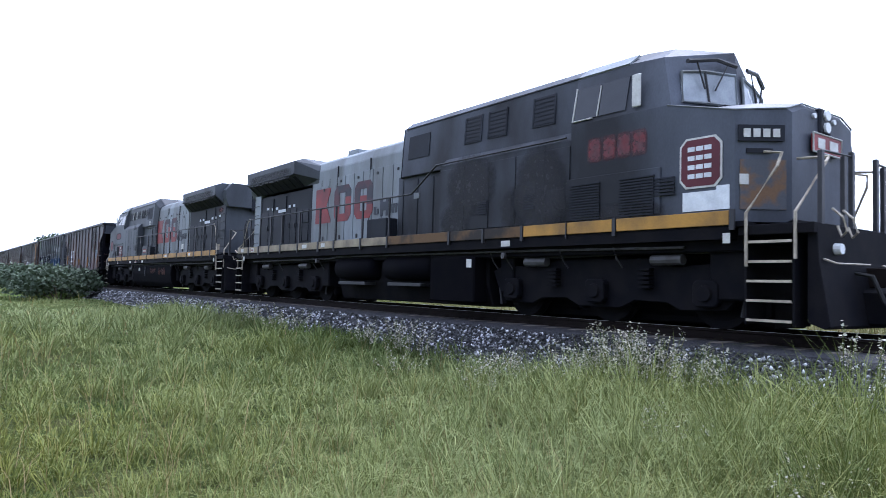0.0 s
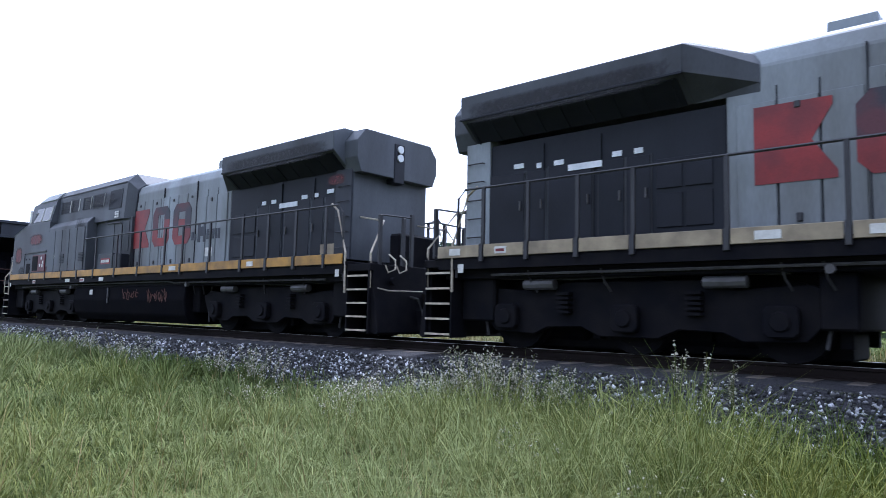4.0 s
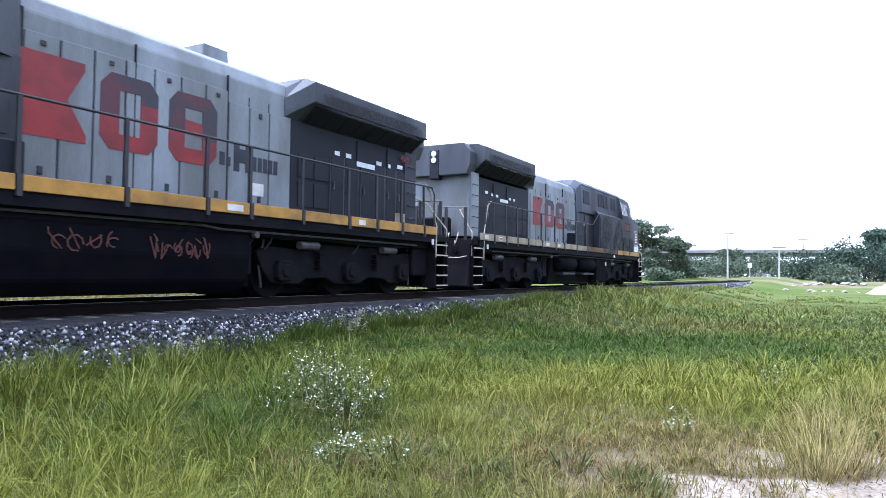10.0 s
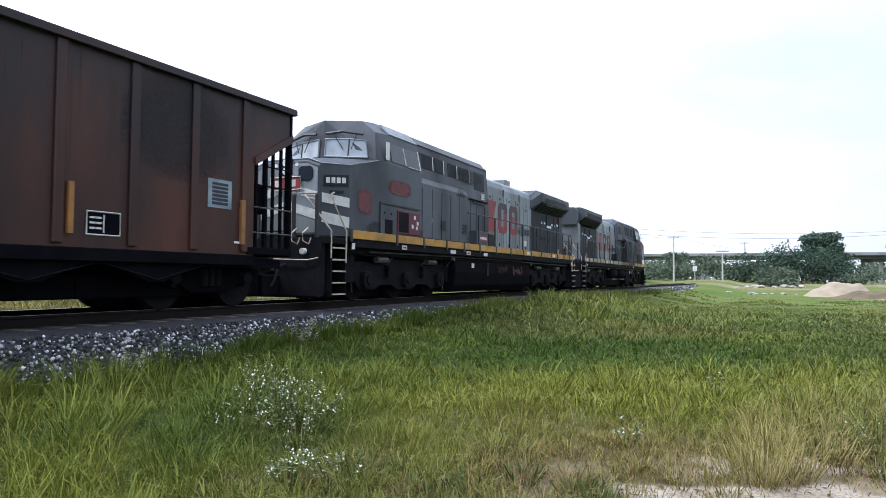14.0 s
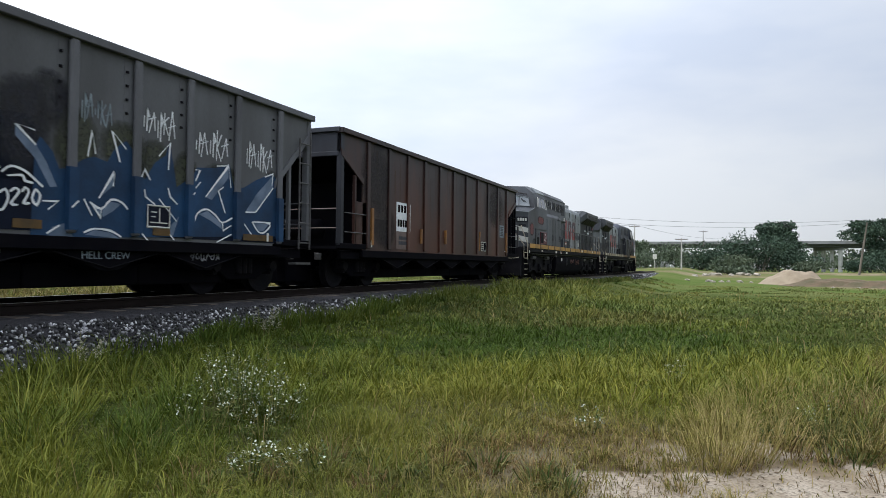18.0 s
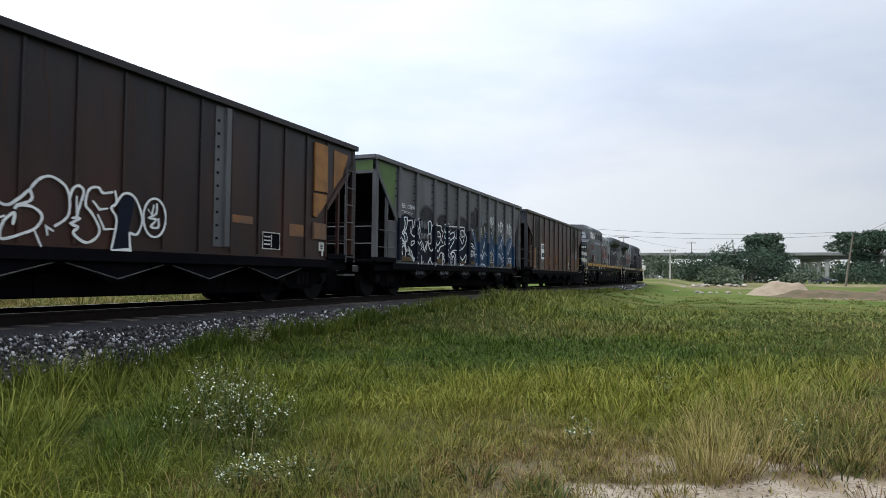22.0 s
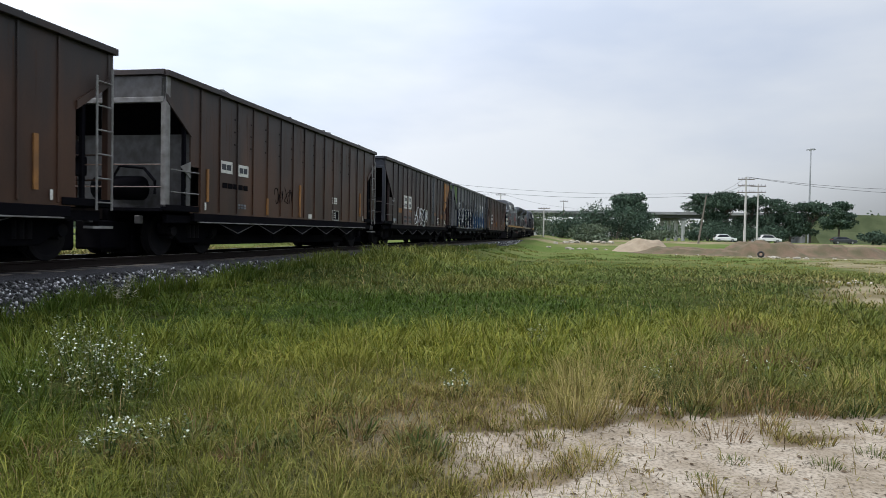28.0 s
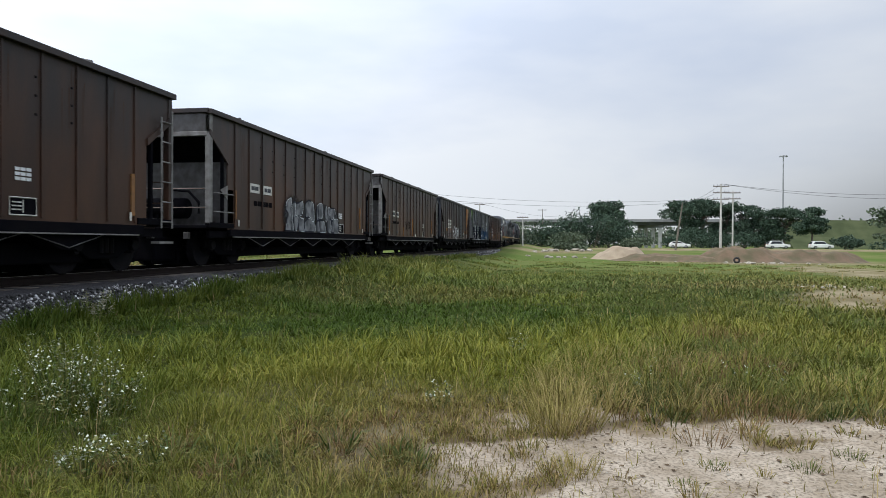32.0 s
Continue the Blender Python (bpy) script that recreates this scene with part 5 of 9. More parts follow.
        part("end_crossbeam", box(e - d * 0.09, e + d * 0.01, -W + 0.05, W - 0.05, c0 - 0.12, c0, 0.01), end_paint or fm, L)
        part("end_sheet", box(e - d * 0.04, e, -W + 0.02, W - 0.02, c0 - 0.06, 3.98), WORN if frame_m else ep, L)
        part("end_beam", box(e - d * 0.1, e + d * 0.08, -W, W, 3.93, 4.05, 0.01), end_paint or ch, L)
        for w in () if frame_m else (-0.55, 0.55):
            part("end_post", box(e - d * 0.1, e - d * 0.02, w - 0.05, w + 0.05, 1.0, 3.65, 0.006), end_paint or ch, L)
        # framed wagons: light falling on the bulkhead is put into its paler grey
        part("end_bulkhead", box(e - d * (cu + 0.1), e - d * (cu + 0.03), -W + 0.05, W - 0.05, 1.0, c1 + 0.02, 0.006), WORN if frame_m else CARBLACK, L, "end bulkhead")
        part("platform", box(e - d * 1.4, e + d * 0.1, -1.45, 1.45, 0.9, 0.98, 0.008), CARBLACK, L)
        for z in (1.45, 1.95):
            part("end_rail", pipe([(e - d * 0.05, -W, z), (e - d * 0.05, W, z)], 0.018), ch, L)
        for z in (1.3, 1.7, 2.1, 2.5, 2.9, 3.3):
            part("end_rung", pipe([(e + d * 0.05, W - 0.05, z), (e + d * 0.05, 0.65 * W, z)], 0.014), ch, L)
        part("centre_sill_end", box(e - d * 2.9, e + d * 0.15, -0.22, 0.22, 0.68, 0.92, 0.01), CARBLACK, L)
        coupler(L, e + d * 0.82)
        part("air_hose", pipe([(e + d * 0.1, 0.4, 0.78), (e + d * 0.45, 0.38, 0.7), (e + d * 0.6, 0.3, 0.45), (e + d * 0.75, 0.2, 0.4)], 0.028), RUBBER, L)
        # added block below the draft gear, black in place of shade
        part("draft_gear", box(e - d * 1.3, e + d * 0.5, -0.3, 0.3, 0.13, 0.68, 0.03), CARBLACK, L, "black block filling the gap below the wagon end")
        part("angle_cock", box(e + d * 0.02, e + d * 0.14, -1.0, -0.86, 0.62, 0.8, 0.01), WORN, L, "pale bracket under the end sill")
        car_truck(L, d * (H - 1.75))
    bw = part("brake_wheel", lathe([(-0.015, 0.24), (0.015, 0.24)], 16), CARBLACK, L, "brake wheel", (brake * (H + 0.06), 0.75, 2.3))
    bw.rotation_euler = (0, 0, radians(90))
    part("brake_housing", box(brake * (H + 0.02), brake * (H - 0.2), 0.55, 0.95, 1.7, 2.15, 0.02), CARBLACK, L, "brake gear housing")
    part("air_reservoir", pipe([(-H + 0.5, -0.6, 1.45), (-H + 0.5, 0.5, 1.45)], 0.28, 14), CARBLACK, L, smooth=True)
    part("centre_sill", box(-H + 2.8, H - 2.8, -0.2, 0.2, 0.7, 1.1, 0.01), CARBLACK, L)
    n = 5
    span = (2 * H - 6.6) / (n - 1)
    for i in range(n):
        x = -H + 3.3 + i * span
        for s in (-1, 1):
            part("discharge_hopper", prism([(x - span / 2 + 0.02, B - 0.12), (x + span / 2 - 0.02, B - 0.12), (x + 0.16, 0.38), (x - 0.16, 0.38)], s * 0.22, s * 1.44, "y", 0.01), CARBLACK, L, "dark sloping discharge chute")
            # the paler grey paints a highlight along the chute edges
            part("gate_edge", pipe([(x - span / 2 + 0.1, s * 1.46, B - 0.22), (x, s * 1.46, 0.42), (x + span / 2 - 0.1, s * 1.46, B - 0.22)], 0.012), WORN if ribs > 13 else BLACK, L, "chute edge, paler on some wagons for a highlight")
        # added blocks, end to end: shut out daylight below the chutes
        part("discharge_gate", box(x - span / 2 + 0.01, x + span / 2 - 0.01, -0.95, 0.95, 0.18, 0.5, 0.02), CARBLACK, L, "black block filling the gap below the chutes")
    if load:
        bm = bmesh.new()
        nx, ny = 46, 9
        g = [[bm.verts.new((-H + 0.2 + (2 * H - 0.4) * i / nx, -1.4 + 2.8 * j / ny,
              3.78 + (0.36 * abs(math.sin((i / nx * 4 + seed * 0.37) * math.pi)) * (1 - (2 * j / ny - 1) ** 2) + 0.05 * noise.noise((i * 0.5, j * 0.7, seed))))) for j in range(ny + 1)] for i in range(nx + 1)]
        for i in range(nx):
            for j in range(ny):
                bm.faces.new((g[i][j], g[i + 1][j], g[i + 1][j + 1], g[i][j + 1]))
        for k in range(120):
            e = k % 6 == 0
            x = rr.choice((-1, 1)) * (H - 0.12) if e else rr.uniform(-H + 0.2, H - 0.2)
            y = rr.uniform(-1.3, 1.3) if e else -1.36
            r = rr.uniform(0.04, 0.12) * (1 + 0.5 * math.sin(x * 1.7 + seed))
            bmesh.ops.create_icosphere(bm, subdivisions=1, radius=r, matrix=pose(x, y, 4.0, rr.uniform(0, 90), rr.uniform(0, 90), rr.uniform(0, 90)))
        part("coal_load", bm, COAL, L, "heaped dark coal load")
    else:
        part("floor_fill", box(-H + 2.9, H - 2.9, -1.45, 1.45, 1.0, 1.1), COAL, L)
    return L, H, W


def placard(L, x0, x1, z0, z1, rows, seed, cols=2, panel=WHITE, ink=NAVY, s=-1, y=-1.504, name="data_panel"):
    pn = part(name, box(x0, x1, y, y + s * 0.008, z0, z1), panel, L, "white data panel")
    bars(pn, x0 + 0.06, x1 - 0.06, y + s * 0.008, z0 + 0.05, z1 - 0.05, rows, ink, cols=cols, seed=seed, side=s, name="panel_bar")
    return pn


# the two engines and the wagons, front to back
loco(18.72, 0, "grimy grey diesel locomotive with red block shapes, leading the train", False)
loco(-3.3, 180, "grimy grey diesel locomotive coupled rear first, white-striped nose", True)


# strokes and shapes of the graffiti, along the wagon and up from the rail
SLASH_RIMS_A = [[(0.79, 2.4), (0.51, 2.44), (0.81, 2.19)],
    [(0.33, 1.74), (0.46, 1.84), (0.65, 1.8), (0.81, 1.69), (0.93, 1.6)],
    [(0.41, 1.7), (0.62, 1.73), (0.66, 1.66), (0.78, 1.64)],
    [(0.27, 1.21), (0.26, 1.88), (0.31, 1.79)],
    [(0.29, 1.44), (0.39, 1.51), (0.43, 1.39), (0.36, 1.23), (0.3, 1.24)],
    [(0.45, 1.48), (0.53, 1.54), (0.58, 1.49), (0.47, 1.32), (0.57, 1.31)],
    [(0.62, 1.49), (0.67, 1.56), (0.72, 1.5), (0.65, 1.34), (0.74, 1.35)],
    [(0.82, 1.56), (0.89, 1.47), (0.84, 1.33), (0.77, 1.42), (0.82, 1.56)],
    [(0.92, 1.4), (1.17, 1.41), (1.01, 1.28)],
    [(1.64, 2.15), (1.71, 2.56), (1.78, 2.21)],
    [(2.35, 2.38), (2.07, 2.63), (2.23, 2.15)]]
SLASH_RIMS_B = [[(1.85, 1.52), (2.13, 1.98), (2.11, 1.74)],
    [(1.32, 1.33), (1.48, 1.49), (1.46, 1.37)],
    [(1.59, 1.49), (1.74, 1.24)],
    [(1.69, 1.45), (1.9, 1.36), (2.07, 1.52), (2.27, 1.5), (2.4, 1.39)],
    [(1.9, 1.36), (1.9, 1.21), (1.74, 1.41)],
    [(2.66, 1.95), (2.73, 2.1), (2.85, 1.93)],
    [(3.02, 2.37), (3.27, 2.64), (3.24, 2.16)],
    [(2.73, 1.76), (2.75, 1.64), (2.96, 1.52)],
    [(3.24, 1.84), (3.29, 1.69), (3.46, 1.57)],
    [(3.04, 1.63), (3.45, 1.26)],
    [(1, 0.93), (1.2, 1.06)],
    [(1.6, 0.97), (1.79, 1.04), (2.08, 1.02), (2.28, 0.93)],
    [(2.65, 1.05), (2.82, 0.89)],
    [(3.25, 1.07), (3.4, 0.92)]]
SLASH_RIMS_C = [[(4.15, 1.77), (4.77, 2.45), (4.84, 2.02)],
    [(4.44, 2.4), (4.77, 2.45)],
    [(3.88, 2.25), (4, 2.26), (3.89, 2.04)],
    [(4.02, 2.04), (3.75, 1.77)],
    [(4.63, 2.01), (4.49, 1.92), (4.69, 1.5)],
    [(3.86, 1.25), (3.96, 1.45), (4.19, 1.54), (4.43, 1.44), (4.61, 1.31), (4.89, 1.42)],
    [(4.61, 1.31), (4.64, 1.16), (4.87, 1.27)],
    [(4.46, 0.92), (4.87, 1.09)],
    [(5.88, 2.37), (6.15, 2.47), (6.12, 2.21)],
    [(5.28, 1.57), (5.6, 1.59), (6.16, 2.16)],
    [(5.49, 1.38), (6.07, 1.38), (5.91, 1.19), (5.7, 1.18), (5.49, 1.38)],
    [(5.25, 1.32), (5.54, 1.06)]]
SLASHES_A = [[(0.51, 2.44), (0.51, 2.28), (0.81, 1.99), (1.04, 1.61), (1.15, 1.63), (0.97, 1.98), (0.8, 2.21)],
    [(1.85, 1.52), (2.13, 1.96), (2.1, 1.74)],
    [(1.71, 1.45), (1.9, 1.36), (1.9, 1.21)],
    [(1.92, 1.36), (2.07, 1.49), (2.27, 1.47), (2.12, 1.34), (1.93, 1.23)],
    [(0.98, 0.82), (1.08, 1.03), (1.29, 1.1), (1.45, 0.87)],
    [(1.63, 0.94), (1.79, 1.02), (2.08, 0.99), (2.26, 0.9)]]
SLASHES_B = [[(4.15, 1.77), (4.45, 2.1), (4.77, 2.41), (4.77, 2.21), (4.32, 1.73)],
    [(3.99, 1.43), (4.22, 1.51), (4.58, 1.3), (4.62, 1.18), (4.3, 1.33)],
    [(5.28, 1.57), (5.63, 1.98), (6.13, 2.41), (6.16, 2.16), (5.6, 1.59)],
    [(5.53, 1.37), (6.03, 1.36), (5.86, 1.21), (5.72, 1.2)],
    [(3.22, 1.09), (3.51, 1.35), (3.37, 0.99)]]
BLUE_FLAME = [[(0.8, 2.17), (0.88, 2.33), (1.07, 2.14), (1.18, 1.9), (1.31, 1.92), (1.44, 2.01), (1.58, 2.1), (1.76, 2.17), (2, 2.12), (2.12, 2.34), (2.35, 2.52), (2.51, 2.36), (2.52, 2.11), (2.74, 1.93), (2.95, 2.25), (3.18, 2.41), (3.27, 2.65), (3.35, 2.31), (3.44, 1.88), (3.81, 2.1), (3.93, 2.3), (4.41, 2.36), (4.8, 2.48), (4.93, 2.03), (5.23, 2.07), (5.59, 2.26), (6.13, 2.48), (6.36, 2.29), (6.43, 1.12), (0.76, 0.85)]]
OUTLINE_A = [[(-6.13, 1.65), (-6.03, 1.72), (-5.78, 1.66), (-5.58, 1.5), (-5.49, 1.27)],
    [(-5.99, 1.66), (-5.72, 1.6), (-5.53, 1.34)],
    [(-5.08, 2.32), (-5.46, 2.28), (-5.46, 2.37), (-5.68, 2.35), (-5.61, 2.18), (-5.69, 1.98), (-5.82, 1.86), (-5.69, 1.8), (-5.62, 1.66), (-5.57, 1.5)],
    [(-5.46, 2.37), (-5.49, 2.09), (-5.69, 1.87), (-5.55, 1.87), (-5.45, 1.74), (-5.5, 1.6), (-5.59, 1.6)],
    [(-5.96, 1.06), (-5.99, 1.23), (-5.96, 1.39), (-5.87, 1.35), (-5.89, 1.49), (-5.7, 1.53), (-5.56, 1.41)],
    [(-5.9, 1.08), (-5.92, 1.24), (-5.77, 1.18), (-5.83, 1.32), (-5.81, 1.42), (-5.64, 1.46), (-5.55, 1.27), (-5.61, 1.08)]]
OUTLINE_B = [[(-5.08, 2.32), (-5.07, 2.15), (-4.98, 2.09), (-4.9, 2.34), (-4.69, 2.39), (-4.66, 2.27)],
    [(-4.98, 2.09), (-5.1, 2.05), (-5.11, 1.86), (-4.95, 1.8), (-4.84, 1.87), (-4.85, 2.11), (-4.9, 2.3)],
    [(-4.71, 2.37), (-4.74, 2.08), (-4.84, 2.03)],
    [(-4.55, 2.29), (-4.62, 2.3), (-4.61, 2.06), (-4.7, 1.89), (-4.74, 1.74)],
    [(-5.18, 2.1), (-5.21, 1.98), (-5.19, 1.86)],
    [(-5.14, 1.64), (-5.14, 1.49), (-4.83, 1.64), (-5.14, 1.63)],
    [(-4.83, 1.64), (-4.74, 1.55), (-4.45, 1.61), (-4.33, 1.71)],
    [(-4.55, 1.76), (-4.46, 2), (-4.55, 2.29)],
    [(-5.2, 1.16), (-5.18, 1.37), (-4.91, 1.02)],
    [(-5.12, 0.99), (-5.12, 1.18), (-4.95, 1), (-4.86, 1.12)],
    [(-4.78, 1.25), (-4.54, 1.32), (-4.59, 1.14), (-4.65, 1.03), (-4.55, 0.88)]]
OUTLINE_C = [[(-4.4, 1.58), (-4.28, 1.47), (-4.4, 1.39)],
    [(-4.26, 1.65), (-4.15, 1.41), (-4.25, 1.36)],
    [(-4.15, 1.31), (-3.84, 1.69), (-4.05, 1.67)],
    [(-3.84, 1.67), (-3.99, 1.32)],
    [(-3.78, 1.64), (-3.82, 1.93), (-3.57, 1.99), (-3.55, 2.36), (-3.78, 2.35), (-3.79, 1.94)],
    [(-3.55, 2.23), (-3.26, 2.3), (-2.67, 2.3), (-2.64, 2.17), (-2.47, 2.09), (-2.6, 1.82), (-2.46, 1.7)],
    [(-3.57, 1.99), (-3.56, 1.64), (-3.78, 1.61), (-3.61, 1.41), (-3.41, 1.41), (-3.25, 1.76)],
    [(-3.26, 2.4), (-3.26, 2.25)],
    [(-3.2, 2.05), (-2.8, 2.08), (-2.71, 1.81), (-2.96, 1.6), (-3.17, 1.81), (-3.2, 2.05)],
    [(-2.95, 2.06), (-2.95, 1.9), (-2.73, 1.92)],
    [(-3.15, 1.54), (-2.9, 1.38), (-2.72, 1.55), (-2.36, 1.63)]]
OUTLINE_D = [[(-2.34, 2.37), (-2.07, 2.42), (-2.06, 2.17), (-2.3, 2.09), (-2.34, 2.23)],
    [(-2.3, 2.09), (-2.07, 2.14), (-2.02, 1.95), (-2.26, 1.88), (-2.35, 1.99)],
    [(-2.26, 1.88), (-2.05, 1.9), (-2.05, 1.73), (-2.29, 1.67), (-2.36, 1.77)],
    [(-2.07, 2.31), (-1.7, 2.36), (-0.84, 2.4), (-0.33, 2.41), (-0.28, 2.22), (-0.04, 2.02), (-0.18, 1.83)],
    [(-1.88, 2.21), (-1.92, 2.04), (-1.47, 2.16), (-1.39, 1.99), (-1.95, 1.81), (-1.95, 1.91)],
    [(-1.4, 2.2), (-1.31, 1.98), (-1.04, 1.98), (-0.96, 2.28)],
    [(-1.2, 2.27), (-1.16, 2.02)],
    [(-1.51, 1.96), (-1.39, 1.84), (-2, 1.37), (-1.82, 1.3), (-1.46, 1.48), (-0.9, 1.52), (-0.91, 1.81), (-1.04, 1.98)],
    [(-2.22, 1.52), (-2.11, 1.38), (-2.18, 1.28), (-1.93, 1.12)]]
OUTLINE_E = [[(-1.7, 0.96), (-1.64, 1.34), (-1.38, 1.41), (-1.22, 1.24), (-1.18, 0.93)],
    [(-1.59, 0.91), (-1.56, 1.19), (-1.41, 1.27), (-1.33, 1.13), (-1.31, 0.92)],
    [(-0.75, 2.25), (-0.41, 2.29), (-0.32, 2.05), (-0.53, 1.77), (-0.72, 2.01), (-0.75, 2.25)],
    [(-0.57, 2.25), (-0.58, 2.02), (-0.33, 2.08)],
    [(-0.78, 1.66), (-0.56, 1.54), (-0.13, 1.79)],
    [(-0.73, 1.29), (-0.47, 1.14), (-0.1, 1.36), (-0.16, 1.07), (-0.68, 0.94), (-0.73, 1.29)],
    [(-2.45, 1.34), (-2.37, 1.25), (-2.46, 1.15), (-2.32, 1.11), (-2.39, 0.96)],
    [(-3.07, 0.87), (-3.12, 1.29), (-2.89, 1.08), (-2.77, 1.29), (-2.52, 1.33), (-2.5, 0.88)],
    [(-3.84, 0.86), (-3.6, 1.14), (-3.55, 1.03), (-3.31, 0.86)],
    [(-4.32, 1.2), (-4.31, 0.91), (-4.16, 1)],
    [(-5.35, 1.46), (-5.4, 1.31), (-5.24, 1.33)],
    [(-5.25, 1.42), (-5.3, 1.19), (-5.37, 1.2)]]
LOBES = [[(-5.65, 2.33), (-5.47, 2.35), (-5.51, 2.07), (-5.7, 1.88)],
    [(-5.68, 1.85), (-5.55, 1.86), (-5.46, 1.74), (-5.51, 1.61), (-5.59, 1.61)],
    [(-3.78, 2.33), (-3.57, 2.34), (-3.58, 1.99), (-3.78, 1.95)],
    [(-2.33, 2.37), (-2.08, 2.41), (-2.08, 2.18), (-2.3, 2.11)],
    [(-2.3, 2.08), (-2.09, 2.13), (-2.04, 1.96), (-2.26, 1.89)],
    [(-2.26, 1.86), (-2.07, 1.88), (-2.06, 1.74), (-2.28, 1.68)],
    [(-4.85, 2.3), (-4.72, 2.36), (-4.75, 2.09), (-4.83, 2.05)],
    [(-4.71, 2.13), (-4.62, 2.26), (-4.61, 2.07), (-4.72, 1.85)]]
LOOPS_A = [[(-2.1, 1.7), (-2.1, 1.52), (-1.95, 1.45), (-1.77, 1.57), (-1.64, 1.69), (-1.59, 1.59), (-1.66, 1.52), (-1.82, 1.46)],
    [(-1.86, 1.18), (-1.84, 1.35), (-1.99, 1.22), (-2.04, 1.02), (-1.96, 0.98), (-1.73, 1.06), (-1.52, 1.16), (-1.43, 1.34), (-1.58, 1.46), (-1.79, 1.46), (-1.84, 1.4)],
    [(-2.13, 1.24), (-1.97, 1.3)],
    [(-1.64, 1.69), (-1.51, 1.86), (-1.32, 1.94), (-1.09, 1.84), (-1, 1.65), (-1.02, 1.37), (-1.24, 1.2)],
    [(-1.56, 1.16), (-1.43, 0.89)],
    [(-1.34, 1.06), (-1.36, 1.19), (-1.24, 1.13)],
    [(-1, 1.65), (-0.94, 1.81), (-0.84, 1.86), (-0.76, 1.78), (-0.82, 1.57), (-0.87, 1.38)],
    [(-0.88, 1.7), (-0.87, 1.43)]]
LOOPS_B = [[(-0.96, 1.35), (-0.81, 1.36), (-0.96, 1.26), (-0.84, 1.22), (-0.92, 1.12), (-0.71, 0.99), (-0.52, 1.07), (-0.46, 1.22), (-0.6, 1.45), (-0.72, 1.58), (-0.67, 1.82), (-0.51, 1.88), (-0.41, 1.8), (-0.22, 1.84)],
    [(-0.6, 1.66), (-0.47, 1.53), (-0.31, 1.56)],
    [(-0.5, 1.45), (-0.37, 1.22), (-0.14, 1.24)],
    [(-0.19, 1.87), (-0.15, 1.67), (-0.25, 1.57), (-0.14, 1.38), (-0.23, 0.89)],
    [(-0.23, 0.89), (0.15, 0.91), (0.12, 1.2)],
    [(0.12, 1.2), (0.28, 1.18), (0.38, 1.42), (0.28, 1.71), (0.14, 1.84), (-0.02, 1.83), (-0.15, 1.67)],
    [(0.5, 1.63), (0.58, 1.53), (0.63, 1.72)],
    [(0.69, 1.75), (0.68, 1.57), (0.53, 1.48), (0.68, 1.46), (0.57, 1.33), (0.73, 1.33), (0.73, 1.49)]]
LOOP_FILL = [[(-0.12, 1.7), (-0, 1.8), (0.21, 1.81), (0.17, 1.5), (0.1, 1.2), (0.12, 0.93), (-0.19, 0.91), (-0.12, 1.38)]]
BLOCKS_A = [[(-2.7, 1.74), (-2.62, 1.91), (-2.42, 2), (-2.22, 1.96), (-2.2, 0.91), (-2.34, 0.84), (-2.7, 0.84), (-2.72, 1.04), (-2.62, 1.15), (-2.64, 1.3), (-2.5, 1.5), (-2.68, 1.61)],
    [(-2.18, 1.86), (-1.91, 1.91), (-1.9, 1.48), (-2.04, 1.43), (-2.08, 1.18), (-2.02, 0.85), (-2.18, 0.84)],
    [(-1.85, 1.89), (-1.6, 1.92), (-1.36, 2), (-1.21, 1.91), (-1.23, 1.62), (-1.36, 1.49), (-1.64, 1.46), (-1.85, 1.48)],
    [(-2.02, 1.41), (-1.82, 1.46), (-1.67, 1.42), (-1.67, 1.1), (-1.74, 0.97), (-1.86, 0.94), (-1.98, 1.02)],
    [(-1.61, 1.44), (-1.4, 1.4), (-1.11, 1.34), (-1.09, 0.88), (-1.53, 0.87)]]
BLOCKS_B = [[(-0.96, 1.94), (-0.7, 2.06), (-0.42, 2.03), (-0.2, 1.94), (-0.13, 1.36), (-0.33, 1.36), (-0.58, 1.48), (-0.9, 1.43), (-0.97, 1.61)],
    [(-1.03, 1.28), (-0.8, 1.38), (-0.47, 1.4), (-0.25, 1.29), (-0.07, 1.29), (-0.07, 0.84), (-1.03, 0.83)],
    [(0.17, 1.91), (0.47, 2.02), (0.73, 2.01), (0.85, 1.86), (0.81, 1.61), (0.6, 1.44), (0.18, 1.39)],
    [(0.18, 1.34), (0.73, 1.38), (0.99, 1.25), (1.09, 0.83), (0.18, 0.83)]]
BLOCKS_C = [[(1.01, 1.83), (1.19, 1.96), (1.26, 1.39), (1.08, 1.42)],
    [(1.33, 1.86), (1.56, 1.92), (1.59, 1.45), (1.74, 1.42), (1.64, 0.8), (1.34, 0.8)],
    [(1.65, 1.89), (2.09, 1.9), (2.21, 1.72), (2.01, 1.51), (1.65, 1.46)],
    [(1.83, 1.41), (2.39, 1.5), (2.61, 1.33), (2.57, 0.83), (1.81, 0.83)]]


def rounded(pts, n=4):
    """A smooth line through the points."""
    out = []
    for i in range(len(pts) - 1):
        p = [Vector(pts[min(max(i + k, 0), len(pts) - 1)]) for k in (-1, 0, 1, 2)]
        for k in range(n):
            t = k / n
            out.append(tuple(0.5 * (2 * p[1] + (p[2] - p[0]) * t + (2 * p[0] - 5 * p[1] + 4 * p[2] - p[3]) * t * t + (3 * p[1] - p[0] - 3 * p[2] + p[3]) * t ** 3)))
    return out + [tuple(pts[-1])]


